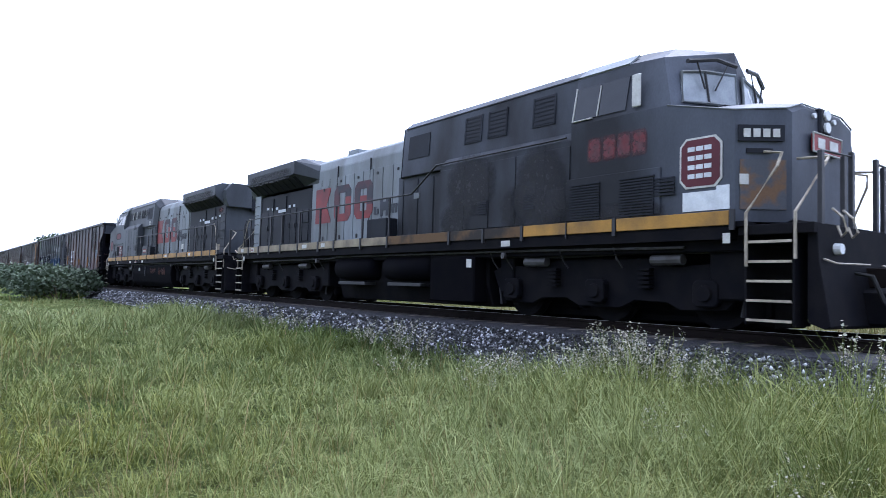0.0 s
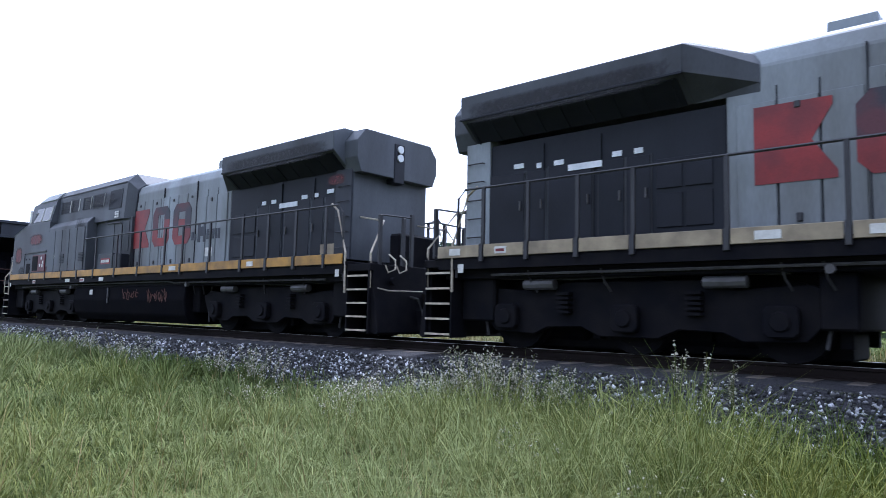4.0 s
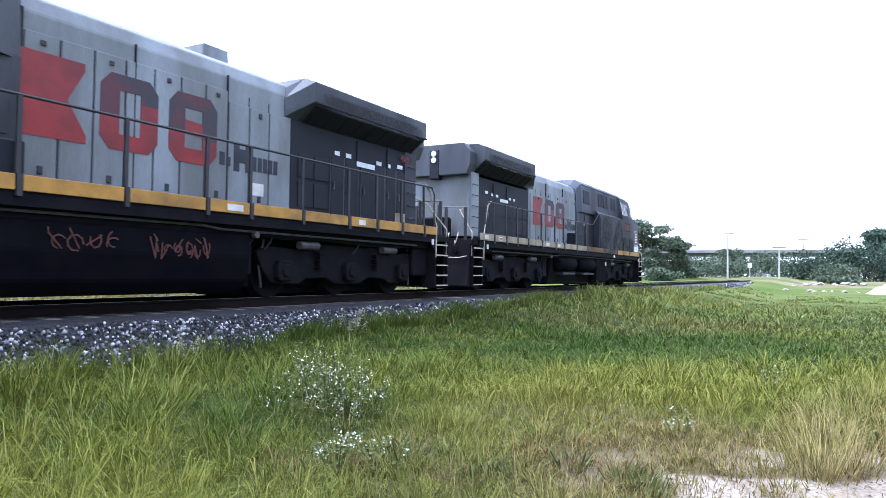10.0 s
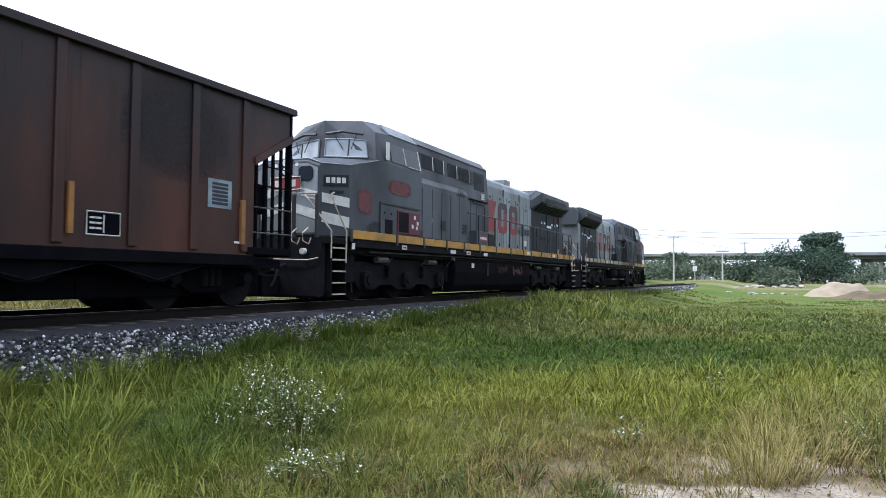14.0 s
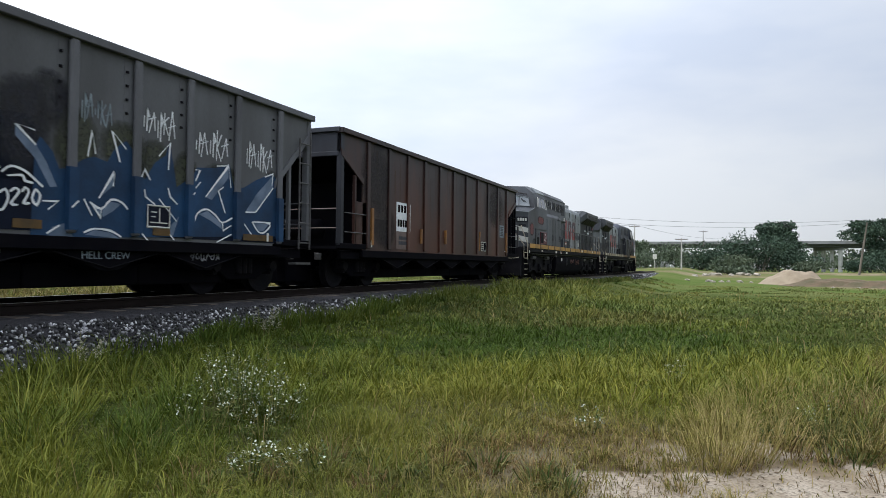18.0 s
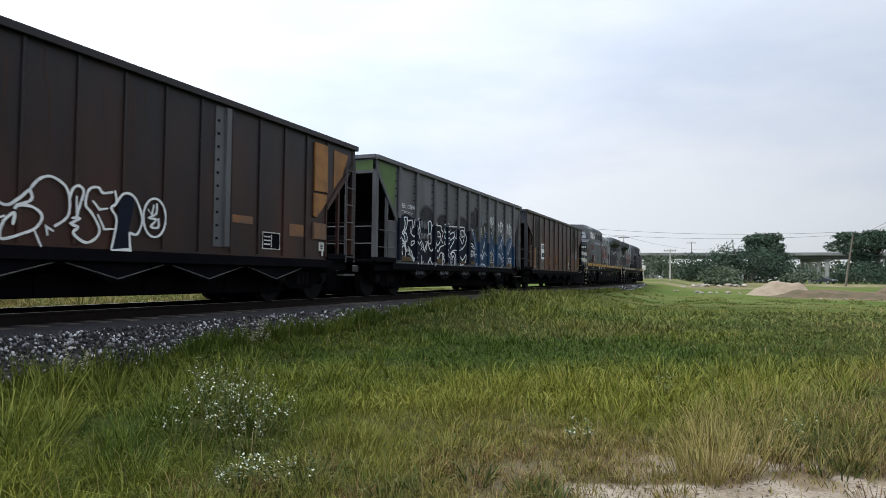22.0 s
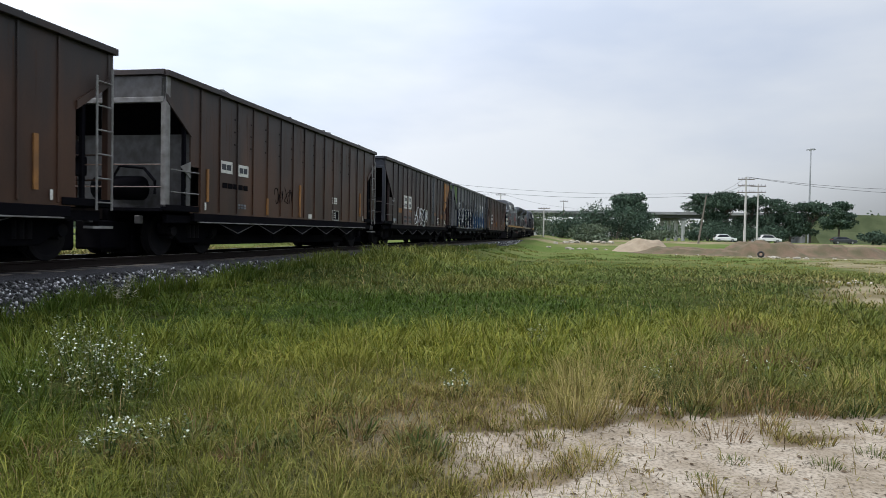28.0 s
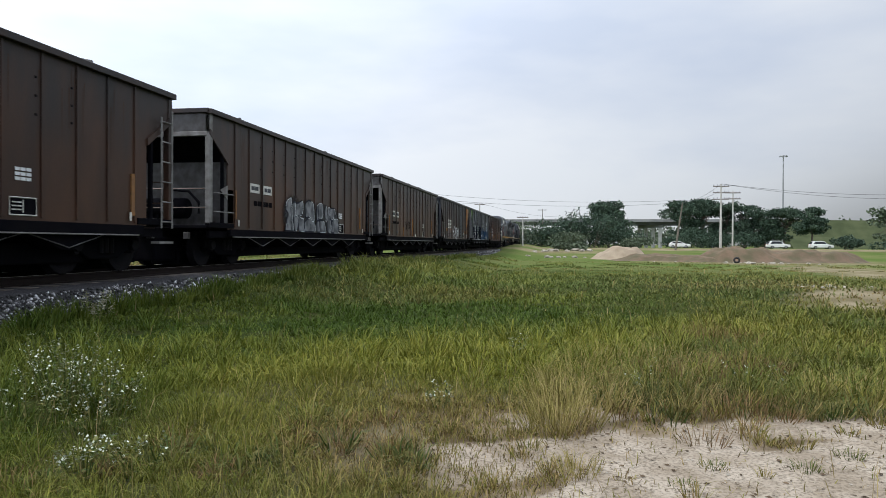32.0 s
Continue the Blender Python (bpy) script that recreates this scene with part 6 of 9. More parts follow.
def ribbon(bm, pts, w, y, rr, th=0.004):
    """A sprayed line of uneven width w through (x, z) points on a side facing -y."""
    y -= rr.uniform(0, 0.0015)
    rings = []
    for i, (x, z) in enumerate(pts):
        a, b = Vector(pts[max(i - 1, 0)]), Vector(pts[min(i + 1, len(pts) - 1)])
        d = (b - a).normalized() if (b - a).length > 1e-6 else Vector((1, 0))
        e = (Vector(pts[min(i + 1, len(pts) - 1)]) - Vector((x, z))).normalized() if i < len(pts) - 1 and i else d
        k = w * rr.uniform(0.42, 0.58) / max(0.6, abs(d.dot(e)) if e.length else 1)
        if i in (0, len(pts) - 1):
            k *= 0.7
        rings.append(((x - d.y * k, z + d.x * k), (x + d.y * k, z - d.x * k)))
    v, f = [], []
    for (p, q) in rings:
        v += [(p[0], y, p[1]), (q[0], y, q[1]), (p[0], y - th, p[1]), (q[0], y - th, q[1])]
    for i in range(len(rings) - 1):
        o = 4 * i
        f += [(o + 2, o + 3, o + 7, o + 6), (o, o + 2, o + 6, o + 4), (o + 1, o + 5, o + 7, o + 3)]
    add(bm, v, f)


def clipped(pts, a, b):
    """The stretches of a line that lie between x = a and x = b."""
    out = []
    for (x0, z0), (x1, z1) in zip(pts, pts[1:]):
        if x0 > x1:
            x0, z0, x1, z1 = x1, z1, x0, z0
        lo, hi = max(x0, a), min(x1, b)
        if lo < hi - 1e-4 or (a < x0 < b and abs(x1 - x0) < 1e-4):
            t0, t1 = ((lo - x0) / (x1 - x0), (hi - x0) / (x1 - x0)) if x1 - x0 > 1e-4 else (0, 1)
            out.append([(x0 + (x1 - x0) * t0, z0 + (z1 - z0) * t0), (x0 + (x1 - x0) * t1, z0 + (z1 - z0) * t1)])
    return out


def spiky(bm, x0, x1, z0, z1, y, rr, w=0.026, shape=0):
    """A tag of tall thin slanting strokes."""
    n = 5
    c = (x1 - x0) / n
    for i in range(n):
        x, h = x0 + i * c, z1 - z0
        top, low = z1 - rr.uniform(0, 0.2) * h, z0 + rr.uniform(0, 0.25) * h
        apex = x + c * rr.uniform(0.45, 0.75)
        kind = (0, 1, 2, 0, 2, 1, 0)[i + shape % 3]
        if kind == 0:
            ribbon(bm, [(x, low), (apex, top)], w, y, rr)
            ribbon(bm, [(apex, top), (x + c * 0.9, low + 0.1 * h)], w, y, rr)
            ribbon(bm, [(x - 0.1 * c, low + 0.38 * h), (x + c, low + 0.5 * h)], w * 0.8, y, rr)
        elif kind == 1:
            ribbon(bm, [(x + 0.2 * c, low), (x + 0.3 * c, top)], w, y, rr)
            ribbon(bm, [(x + 0.95 * c, top - 0.1 * h), (x + 0.3 * c, low + 0.4 * h), (x + 0.9 * c, low)], w, y, rr)
        else:
            ribbon(bm, [(x + 0.3 * c, low + 0.1 * h), (x + 0.35 * c, top - 0.25 * h)], w, y, rr)
            ribbon(bm, [(x + 0.7 * c, low), (x + 0.8 * c, top), (x + 1.05 * c, top - 0.25 * h), (x + 0.75 * c, low + 0.4 * h)], w, y, rr)


def words(parent, text, x, z, y, h, material, label, slant=0.0):
    """Lettering in the built-in font on a side facing -y."""
    cu = bpy.data.curves.new("lettering", "FONT")
    cu.body, cu.size, cu.extrude, cu.shear = text, h, 0.002, slant
    ob = bpy.data.objects.new("lettering", cu)
    me = bpy.data.meshes.new_from_object(ob)
    bpy.data.objects.remove(ob)
    bpy.data.curves.remove(cu)
    me.transform(Matrix.Translation((x, y, z)) @ Matrix.Rotation(radians(90), 4, "X"))
    me.materials.clear()
    me.materials.append(material)
    return part("lettering", me, material, parent, label)


def spray_piece(L, rib, y):
    """The large sprayed piece on the grey wagon: outlined signs on black, then pale slashes on blue."""
    rr = random.Random(8)
    edge = []
    for k in range(46):
        x = -6.12 + 6.9 * k / 45
        edge.append((x, 2.36 + 0.10 * math.sin(x * 2.1) + 0.05 * math.sin(x * 5.3) + 0.16 * max(0, math.sin(x * 1.45 + 0.6)) ** 3))
    part("sprayed_field", prism([(0.9, 0.96), (0.88, 2.2)] + edge[::-1] + [(-6.14, 0.96)], y, y - 0.006, "y"), GBLACK, L, "black sprayed field")
    for cx, cz, rx, rz in ((-3.9, 2.45, 0.7, 0.55), (-2.4, 2.4, 0.8, 0.4), (-0.6, 2.4, 0.9, 0.5), (0.6, 2.45, 0.5, 0.8), (1.0, 2.9, 0.4, 0.5)):
        smear(L, "overspray", cx, cz, rx, rz, y, -1, SPRAYED, "soft black overspray")
    for cx, cz, rx, rz in ((1.45, 2.35, 0.45, 0.6), (2.3, 2.4, 0.5, 0.5), (2.95, 2.2, 0.4, 0.5), (3.65, 2.1, 0.35, 0.5), (4.6, 2.15, 0.6, 0.35), (6.1, 2.0, 0.3, 0.6)):
        smear(L, "overspray", cx, cz, rx, rz, y, -1, OLIVE, "soft olive overspray")
    part("sprayed_field", prism([(0.85, 0.96), (0.85, 1.3), (6.45, 1.3), (6.45, 0.96)], y - 0.002, y - 0.0055, "y"), GBLACK, L, "smoky black overspray")
    part("sprayed_field", prism(BLUE_FLAME[0], y - 0.007, y - 0.010, "y"), GBLUE, L, "blue sprayed field")
    for x in rib:
        if -6.2 < x < 6.4:
            part("sprayed_rib", box(x - 0.08, x + 0.08, y - 0.012, y - 0.100, 1.0, 2.3 if x < 1.3 else 1.95), GBLACK if x < 1.3 else GBLUE, L, "sprayed lower rib")
    for q in LOBES:
        part("sprayed_fill", prism(q, y - 0.006, y - 0.0085, "y"), GTEAL, L, "teal letter fill")
    for q in SLASHES_A + SLASHES_B:
        part("pale_slash", prism(q, y - 0.010, y - 0.013, "y"), SLATE, L, "pale blue slash")

    def lines(groups, depth, w, name, label):
        bm = bmesh.new()
        for q in groups:
            q = rounded(q, 3) if len(q) > 3 else q
            ribbon(bm, q, w, y - depth, rr)
            for x in rib:
                for piece in clipped(q, x - 0.075, x + 0.075):
                    ribbon(bm, piece, w, y - 0.101, rr)
        tagged(part(name, bm, GWHITE, L, label), kind="stuff")

    lines(OUTLINE_A + OUTLINE_B + OUTLINE_C + OUTLINE_D + OUTLINE_E, 0.009, 0.04, "white_outline", "white outlines of the graffiti piece")
    lines(SLASH_RIMS_A + SLASH_RIMS_B + SLASH_RIMS_C, 0.014, 0.034, "white_rim", "white rims of the blue graffiti")
    for i, (x0, x1, z0, z1) in enumerate(((1.5, 2.08, 2.66, 3.15), (2.66, 3.4, 2.62, 3.22), (3.85, 4.76, 2.46, 3.1), (5.26, 6.14, 2.42, 3.1))):
        bm = bmesh.new()
        spiky(bm, x0, x1, z0, z1, y - 0.002, rr, 0.028, 2)
        tagged(part("graffiti_tag", bm, GPALE if i == 0 else GWHITE, L, "thin pale tag"), kind="stuff")
    for x0, x1, z0, z1 in ((-4.44, -3.86, 2.08, 2.42), (-4.44, -3.9, 1.7, 2.0)):
        bm = bmesh.new()
        spiky(bm, x0, x1, z0, z1, y - 0.008, rr, 0.04)
        tagged(part("graffiti_tag", bm, GSMOKE, L, "smoky grey tag"), kind="stuff")
    words(L, "HELL CREW", -5.93, 2.66, y - 0.002, 0.2, GWHITE, "small white sprayed words")
    bm = bmesh.new()
    ribbon(bm, [(-5.85, 2.57), (-5.0, 2.54)], 0.018, y, rr)
    ribbon(bm, [(-5.7, 2.52), (-5.1, 2.50)], 0.014, y, rr)
    part("underline", bm, GWHITE, L)
    fr = part("frame_mark", box(2.80, 3.28, y - 0.014, y - 0.018, 1.13, 1.5), GBLACK, L, "white-framed black mark")
    part("frame_rim", pipe([(2.8, y - 0.02, 1.13), (3.28, y - 0.02, 1.13), (3.28, y - 0.02, 1.5), (2.8, y - 0.02, 1.5), (2.8, y - 0.02, 1.13)], 0.02, 4), WHITE, fr)
    part("frame_bar", box(3.05, 3.07, y - 0.018, y - 0.024, 1.2, 1.46), WHITE, fr)
    part("frame_bar", box(2.86, 3.24, y - 0.018, y - 0.024, 1.2, 1.22), WHITE, fr)
    part("frame_bar", box(2.88, 3.0, y - 0.018, y - 0.024, 1.38, 1.4), WHITE, fr)
    part("frame_bar", box(2.88, 2.97, y - 0.018, y - 0.024, 1.3, 1.32), WHITE, fr)


def streaks(L, rr, n, u0, u1, y, z1, material, name="rust_streak", label="rust streaks running down"):
    """Thin ragged runs of rust below the top edge."""
    bm = bmesh.new()
    for _ in range(n):
        x, w, t = rr.uniform(u0, u1), rr.uniform(0.004, 0.014), z1 - rr.uniform(0, 0.6)
        ln = rr.uniform(0.3, 1.5)
        add(bm, [(x - w, y, t), (x + w, y, t), (x + w * 0.4, y, t - ln), (x - w * 0.3, y, t - ln * 0.9)], [(0, 3, 2, 1)])
    tagged(part(name, bm, material, L, label), kind="stuff")


def framed(L, x0, x1, z0, z1, y=-1.504):
    fr = part("frame_mark", box(x0, x1, y, y - 0.006, z0, z1), CARBLACK, L, "white-framed dark mark")
    xm = (x0 + x1) / 2
    part("frame_rim", pipe([(x0, y - 0.008, z0), (x1, y - 0.008, z0), (x1, y - 0.008, z1), (x0, y - 0.008, z1), (x0, y - 0.008, z0)], 0.013, 4), WHITE, fr)
    part("frame_bar", box(xm - 0.008, xm + 0.008, y - 0.006, y - 0.012, z0 + 0.04, z1 - 0.04), WHITE, fr)
    bars(fr, x0 + 0.04, xm - 0.03, y - 0.006, z0 + 0.06, z1 - 0.05, 3, WHITE, cols=2, seed=5, name="frame_bar", gap=0.9)


def level(L, k=1.0):
    settle(L, [(-12, -12 * k), (12, 12 * k)], [(-1, -1), (0.1, 0.1), (0.3, 0.40), (5, 4.895)])


def wagons():
    rr = random.Random(77)
    # 1: rust-brown with broad ribs
    L, H, W = hopper(-15.4, BROWN, "rust-brown ribbed hopper wagon behind the locomotives", 11, 0.16, 0.05, 1, False, cut=(3.43, 1.12, 2.78), ladder=False, brake=1, cage=True, end_paint=SLATEEND)
    pn = part("data_panel", box(-4.45, -3.52, -1.504, -1.512, 1.52, 2.4), GWHITE, L, "tall chalky data panel")
    part("panel_foot", box(-4.45, -3.52, -1.504, -1.511, 0.98, 1.51), CHALK, pn, "grimy lower half of the panel")
    for k in range(4):
        part("panel_bar", box(-4.36 + 0.2 * k, -4.22 + 0.2 * k, -1.512, -1.515, 2.1, 2.32), CARBLACK, pn)
    for k in range(5):
        part("panel_bar", box(-4.38 + 0.165 * k, -4.26 + 0.165 * k, -1.512, -1.515, 1.66, 1.88), CARBLACK, pn)
    bars(pn, -4.3, -3.66, -1.512, 1.1, 1.4, 2, NAVY, cols=4, name="panel_bar")
    placard(L, 5.25, 5.83, 1.74, 2.27, 6, 9, 1, GPALE)
    for x, z0, z1, w in ((-6.0, 1.06, 2.08, 0.1), (-2.8, 1.2, 1.66, 0.08), (-0.8, 1.25, 1.73, 0.08), (2.6, 1.1, 1.85, 0.08), (6.05, 1.1, 1.95, 0.1)):
        part("rust_stripe", box(x, x + w, -1.504, -1.56, z0, z1), ORANGE, L, "orange rust stripe")
    framed(L, 2.92, 3.48, 1.1, 1.45)
    bars(L, 5.9, 6.12, -1.505, 1.1, 1.16, 1, GWHITE, cols=1, name="side_marking")
    streaks(L, rr, 60, -6.0, 6.4, -1.503, 3.85, STREAK)
    for cx, cz, rx, rz in ((-5.7, 2.9, 0.95, 1.1), (-5.2, 1.6, 0.8, 0.7), (4.6, 3.0, 1.3, 1.0)):
        smear(L, "soot_stain", cx, cz, rx, rz, -1.500, -1, SMOKED, "soot stain", 2.0, 0.5)
    level(L)
    # 2: grey with a large graffiti piece
    rib = [-6.1, -4.79, -3.31, -2.12, -1.02, 0.12, 1.36, 2.54, 3.72, 5.0, 6.35]
    L, H, W = hopper(-31.85, CARGREY, "grey ribbed hopper wagon covered in graffiti, green end", 12, 0.15, 0.09, 2, False, CHORD, rib_at=rib)
    y = -1.504
    part("green_panel", prism([(-H + 0.14, 3.85), (-H + 0.14, 3.52), (-H + 1.2, 2.45), (-H + 1.24, 3.85)], y, y - 0.008, "y"), CARGREEN, L, "faded green corner panel")
    part("green_band", box(-H - 0.012, -H, -1.4, 1.4, 3.6, 3.88), CARGREEN, L, "faded green end band")
    spray_piece(L, rib, y)
    for a, w in ((-5.95, 0.82), (-2.99, 0.42), (-0.68, 0.44), (0.5, 0.42), (2.92, 0.38), (5.22, 0.95)):
        part("rust_plate", box(a, a + w, y - 0.016, y - 0.022, 0.99, 1.12), OCHRE, L, "rusty orange plate")
    for i in range(5):
        x = -H + 3.3 + i * (2 * H - 6.6) / 4
        if i == 3:
            words(L, "HELL CREW", x - 0.5, 0.57, -1.445, 0.17, GPALE, "small sprayed words on the chute")
        else:
            scrawl(L, "graffiti_tag", x - 0.38, x + 0.38, -1.445, 0.54, 0.74, GSMOKE, 320 + i, 6, 0.018, -1, "white tag on the chute")
    level(L)
    # 3: brown with white panels
    L, H, W = hopper(-48.2, RUSTBR, "rust-brown hopper wagon with white data panels and a white tag", 15, 0.05, 0.035, 3, False, end_paint=SLATEEND)
    for a, b in ((-4.17, -3.55), (-3.28, -2.6)):
        pn = part("data_panel", box(a, b, -1.504, -1.512, 1.76, 2.43), WHITE, L, "white data panel")
        for z in (1.82, 2.13):
            for k in range(4):
                part("panel_bar", box(a + 0.09 + 0.115 * k, a + 0.145 + 0.125 * k, -1.512, -1.515, z + 0.03 * (k % 2), z + 0.2), NAVY, pn)
        low = part("data_panel", box(a, b + (0.14 if a > -3.5 else 0), -1.504, -1.511, 0.92, 1.75), CHALK, L, "stained pale data panel")
        bars(low, a + 0.05, b - 0.05, -1.511, 1.0, 1.4, 2, NAVY, cols=4, seed=13, name="panel_bar", gap=0.6)
    part("orange_patch", box(-3.07, -2.64, -1.512, -1.518, 1.6, 1.69), ORANGE, L)
    tg = bmesh.new()
    part("letter_fill", prism(LOOP_FILL[0], -1.537, -1.540, "y"), GBLACK, L, "black letter fill")
    for q in LOOPS_A + LOOPS_B:
        ribbon(tg, rounded(q) if len(q) > 3 else q, 0.042, -1.540, rr)
    ribbon(tg, [(0.65 + 0.25 * math.cos(k * 0.315), 1.49 + 0.34 * math.sin(k * 0.315)) for k in range(21)], 0.042, -1.540, rr)
    tagged(part("graffiti_tag", tg, GWHITE, L, "large white looped tag"), kind="stuff")
    part("side_beam", box(2.40, 2.54, -1.5, -1.58, 1.06, 3.86, 0.01), CARGREY, L, "grey side beam")
    fl = part("beam_flange", box(2.14, 2.4, -1.5, -1.516, 1.06, 3.86), CARGREY, L, "bolted grey flange")
    for k in range(10):
        part("bolt", box(2.2, 2.245, -1.516, -1.535, 1.2 + 0.26 * k, 1.245 + 0.26 * k), BLACK, fl)
    part("orange_panel", prism([(6.5, 3.75), (7.2, 3.72), (6.9, 3.1), (6.5, 2.75)], -1.504, -1.512, "y"), ORANGE, L, "weathered orange corner panel")
    part("orange_panel", prism([(5.58, 3.78), (6.14, 3.78), (6.16, 2.6), (5.6, 2.58)], -1.504, -1.55, "y"), ORANGE, L, "weathered orange panel")
    part("orange_panel", prism([(5.58, 2.52), (6.14, 2.54), (6.1, 2.32), (5.68, 1.93), (5.58, 1.95)], -1.504, -1.55, "y"), ORANGE, L, "weathered orange panel")
    part("orange_panel", box(5.58, 6.1, -1.504, -1.55, 1.4, 1.8), RUSTY, L, "rusty orange panel")
    part("orange_patch", box(4.63, 5.2, -1.504, -1.51, 1.42, 1.7), RUSTY, L)
    placard(L, 5.86, 6.09, 1.11, 1.33, 3, 7, 1)
    part("orange_patch", box(-5.12, -4.5, -1.504, -1.51, 1.52, 1.74), ORANGE, L, "orange patch")
    part("orange_patch", box(2.6, 3.33, -1.504, -1.51, 1.58, 1.74), RUSTY, L)
    framed(L, 3.67, 4.27, 1.08, 1.44)
    part("data_panel", box(-6.05, -5.55, -1.504, -1.51, 1.08, 1.2), GPALE, L)
    bars(L, -6.2, -5.95, -1.505, 2.0, 2.2, 2, GWHITE, cols=2, name="side_marking")
    for w in (-0.9, 0.1):
        part("end_plate", box(-H - 0.03, -H - 0.02, w, w + 0.7, 3.7, 3.88), GPALE, L, "pale end plate")
    streaks(L, rr, 50, -6.0, 6.0, -1.503, 3.85, STREAK)
    level(L)
    # 4: umber
    L, H, W = hopper(-64.85, BROWNER, "umber-brown hopper wagon with heaped coal", 15, 0.05, 0.03, 4, True, frame_m=LADDER, cut=(3.45, 0.97, 2.78), true=0.98)
    placard(L, -5.27, -4.66, 1.98, 2.29, 1, 21, 2)
    placard(L, -4.37, -3.8, 1.96, 2.27, 1, 22, 2)
    bars(L, -5.17, -3.81, -1.505, 1.56, 1.76, 1, CARBLACK, cols=5, name="side_marking")
    bars(L, -4.37, -3.91, -1.505, 1.07, 1.22, 2, GSMOKE, cols=3, name="side_marking")
    part("rust_stripe", box(-2.7, -2.6, -1.504, -1.53, 0.96, 1.45), ORANGE, L)
    part("rust_stripe", box(-0.4, -0.28, -1.504, -1.53, 0.96, 2.0), ORANGE, L)
    part("data_panel", box(0.38, 0.66, -1.504, -1.51, 0.94, 1.08), WHITE, L, "small white plate")
    scrawl(L, "graffiti_tag", -2.2, -0.9, -1.506, 1.3, 1.9, CARBLACK, 64, 4, 0.02, -1, "thin dark tag")
    part("rust_stripe", box(5.6, 5.72, -1.504, -1.53, 1.15, 2.1), ORANGE, L, "orange rust stripe")
    part("rust_stripe", box(-5.89, -5.81, -1.504, -1.53, 1.2, 2.0), ORANGE, L)
    framed(L, 2.55, 3.19, 0.94, 1.28)
    bars(L, 2.55, 3.05, -1.505, 1.52, 1.78, 3, WHITE, cols=3, name="side_marking")
    streaks(L, rr, 60, -6.1, 6.1, -1.503, 3.85, STREAK)
    level(L, 0.98)
    # 5: umber with a pale graffiti piece
    L, H, W = hopper(-81.35, BROWNER, "umber-brown hopper wagon with a smoky grey graffiti piece", 15, 0.05, 0.03, 5, True, frame_m=LADDER, cut=(3.45, 0.97, 2.78), true=0.98)
    placard(L, -5.23, -4.61, 2.02, 2.29, 1, 21, 2)
    placard(L, -4.34, -3.74, 2.02, 2.29, 1, 22, 2)
    bars(L, -5.0, -3.7, -1.505, 1.6, 1.82, 1, CARBLACK, cols=5, name="side_marking")
    rim, dk = bmesh.new(), bmesh.new()
    for cx, cz, rx, rz in ((-2.1, 1.5, 0.95, 0.75), (-0.6, 1.5, 1.0, 0.7), (0.8, 1.45, 1.0, 0.65), (2.0, 1.4, 0.9, 0.6)):
        smear(L, "overspray", cx, cz, rx, rz, -1.530, -1, SPRAYED, "soft black overspray")
    for i, q in enumerate(BLOCKS_A + BLOCKS_B + BLOCKS_C):
        q = [(a, max(b, 0.93)) for a, b in rounded(q + q[:2], 3)[:-4]]
        part("graffiti_block", prism(q, -1.538, -1.541, "y"), GSMOKE, L, "smoky grey spray-painted block")
        ribbon(dk, q + [q[0]], 0.05, -1.5375, rr)
        k = len(q) // 3
        ribbon(rim, q[(i * 3) % k:(i * 3) % k + k], 0.024, -1.541, rr)
        ribbon(rim, q[2 * k - 2:2 * k + 2], 0.02, -1.541, rr)
    for q in ([(-0.45, 0.98), (-0.44, 1.42)], [(0.33, 1.5), (0.34, 1.98)], [(0.5, 1.0), (0.46, 1.3), (0.3, 1.42), (0.62, 1.4)], [(1.86, 1.0), (1.84, 1.3), (1.7, 1.4), (2.0, 1.38)]):
        ribbon(dk, q, 0.07, -1.5415, rr)
    tagged(part("white_rim", rim, GWHITE, L, "white highlight strokes"), kind="stuff")
    tagged(part("dark_stroke", dk, GBLACK, L, "dark outlines and gaps"), kind="stuff")
    framed(L, 2.74, 3.32, 0.93, 1.29)
    bars(L, 2.7, 3.17, -1.505, 1.52, 1.76, 3, GWHITE, cols=3, name="side_marking")
    part("rust_stripe", box(-6.18, -6.1, -1.504, -1.53, 1.2, 2.0), ORANGE, L, "orange rust stripe")
    part("rust_stripe", box(5.6, 5.7, -1.504, -1.53, 1.15, 2.1), ORANGE, L)
    streaks(L, rr, 60, -6.1, 6.1, -1.503, 3.85, STREAK)
    level(L, 0.98)
    # 6: umber
    L, H, W = hopper(-97.85, BROWNER, "umber-brown hopper wagon with small white markings", 15, 0.05, 0.03, 6, True, frame_m=LADDER, cut=(3.45, 0.97, 2.78), true=0.98)
    placard(L, -5.04, -4.4, 2.0, 2.33, 1, 21, 2)
    bars(L, 2.91, 3.28, -1.505, 1.57, 1.82, 3, GWHITE, cols=3, name="side_marking")
    framed(L, 2.8, 3.38, 0.99, 1.29)
    part("rust_stripe", box(6.02, 6.13, -1.504, -1.53, 1.1, 2.0), ORANGE, L, "orange rust stripe")
    streaks(L, rr, 60, -6.1, 6.1, -1.503, 3.85, STREAK)
    level(L, 0.98)
    for i in range(2):
        L, H, W = hopper(-114.35 - 16.45 * i, BROWNER if i else BROWN, "brown hopper wagon at the tail, heaped with coal", 15, 0.05, 0.03, 7 + i, True, true=0.98)
        placard(L, -5.04, -4.4, 2.0, 2.33, 1, 21, 2)
        level(L, 0.98)


wagons()


# ---- ground ----
def smooth(a, b, v):
    t = np.clip((v - a) / (b - a), 0, 1)
    return t * t * (3 - 2 * t)


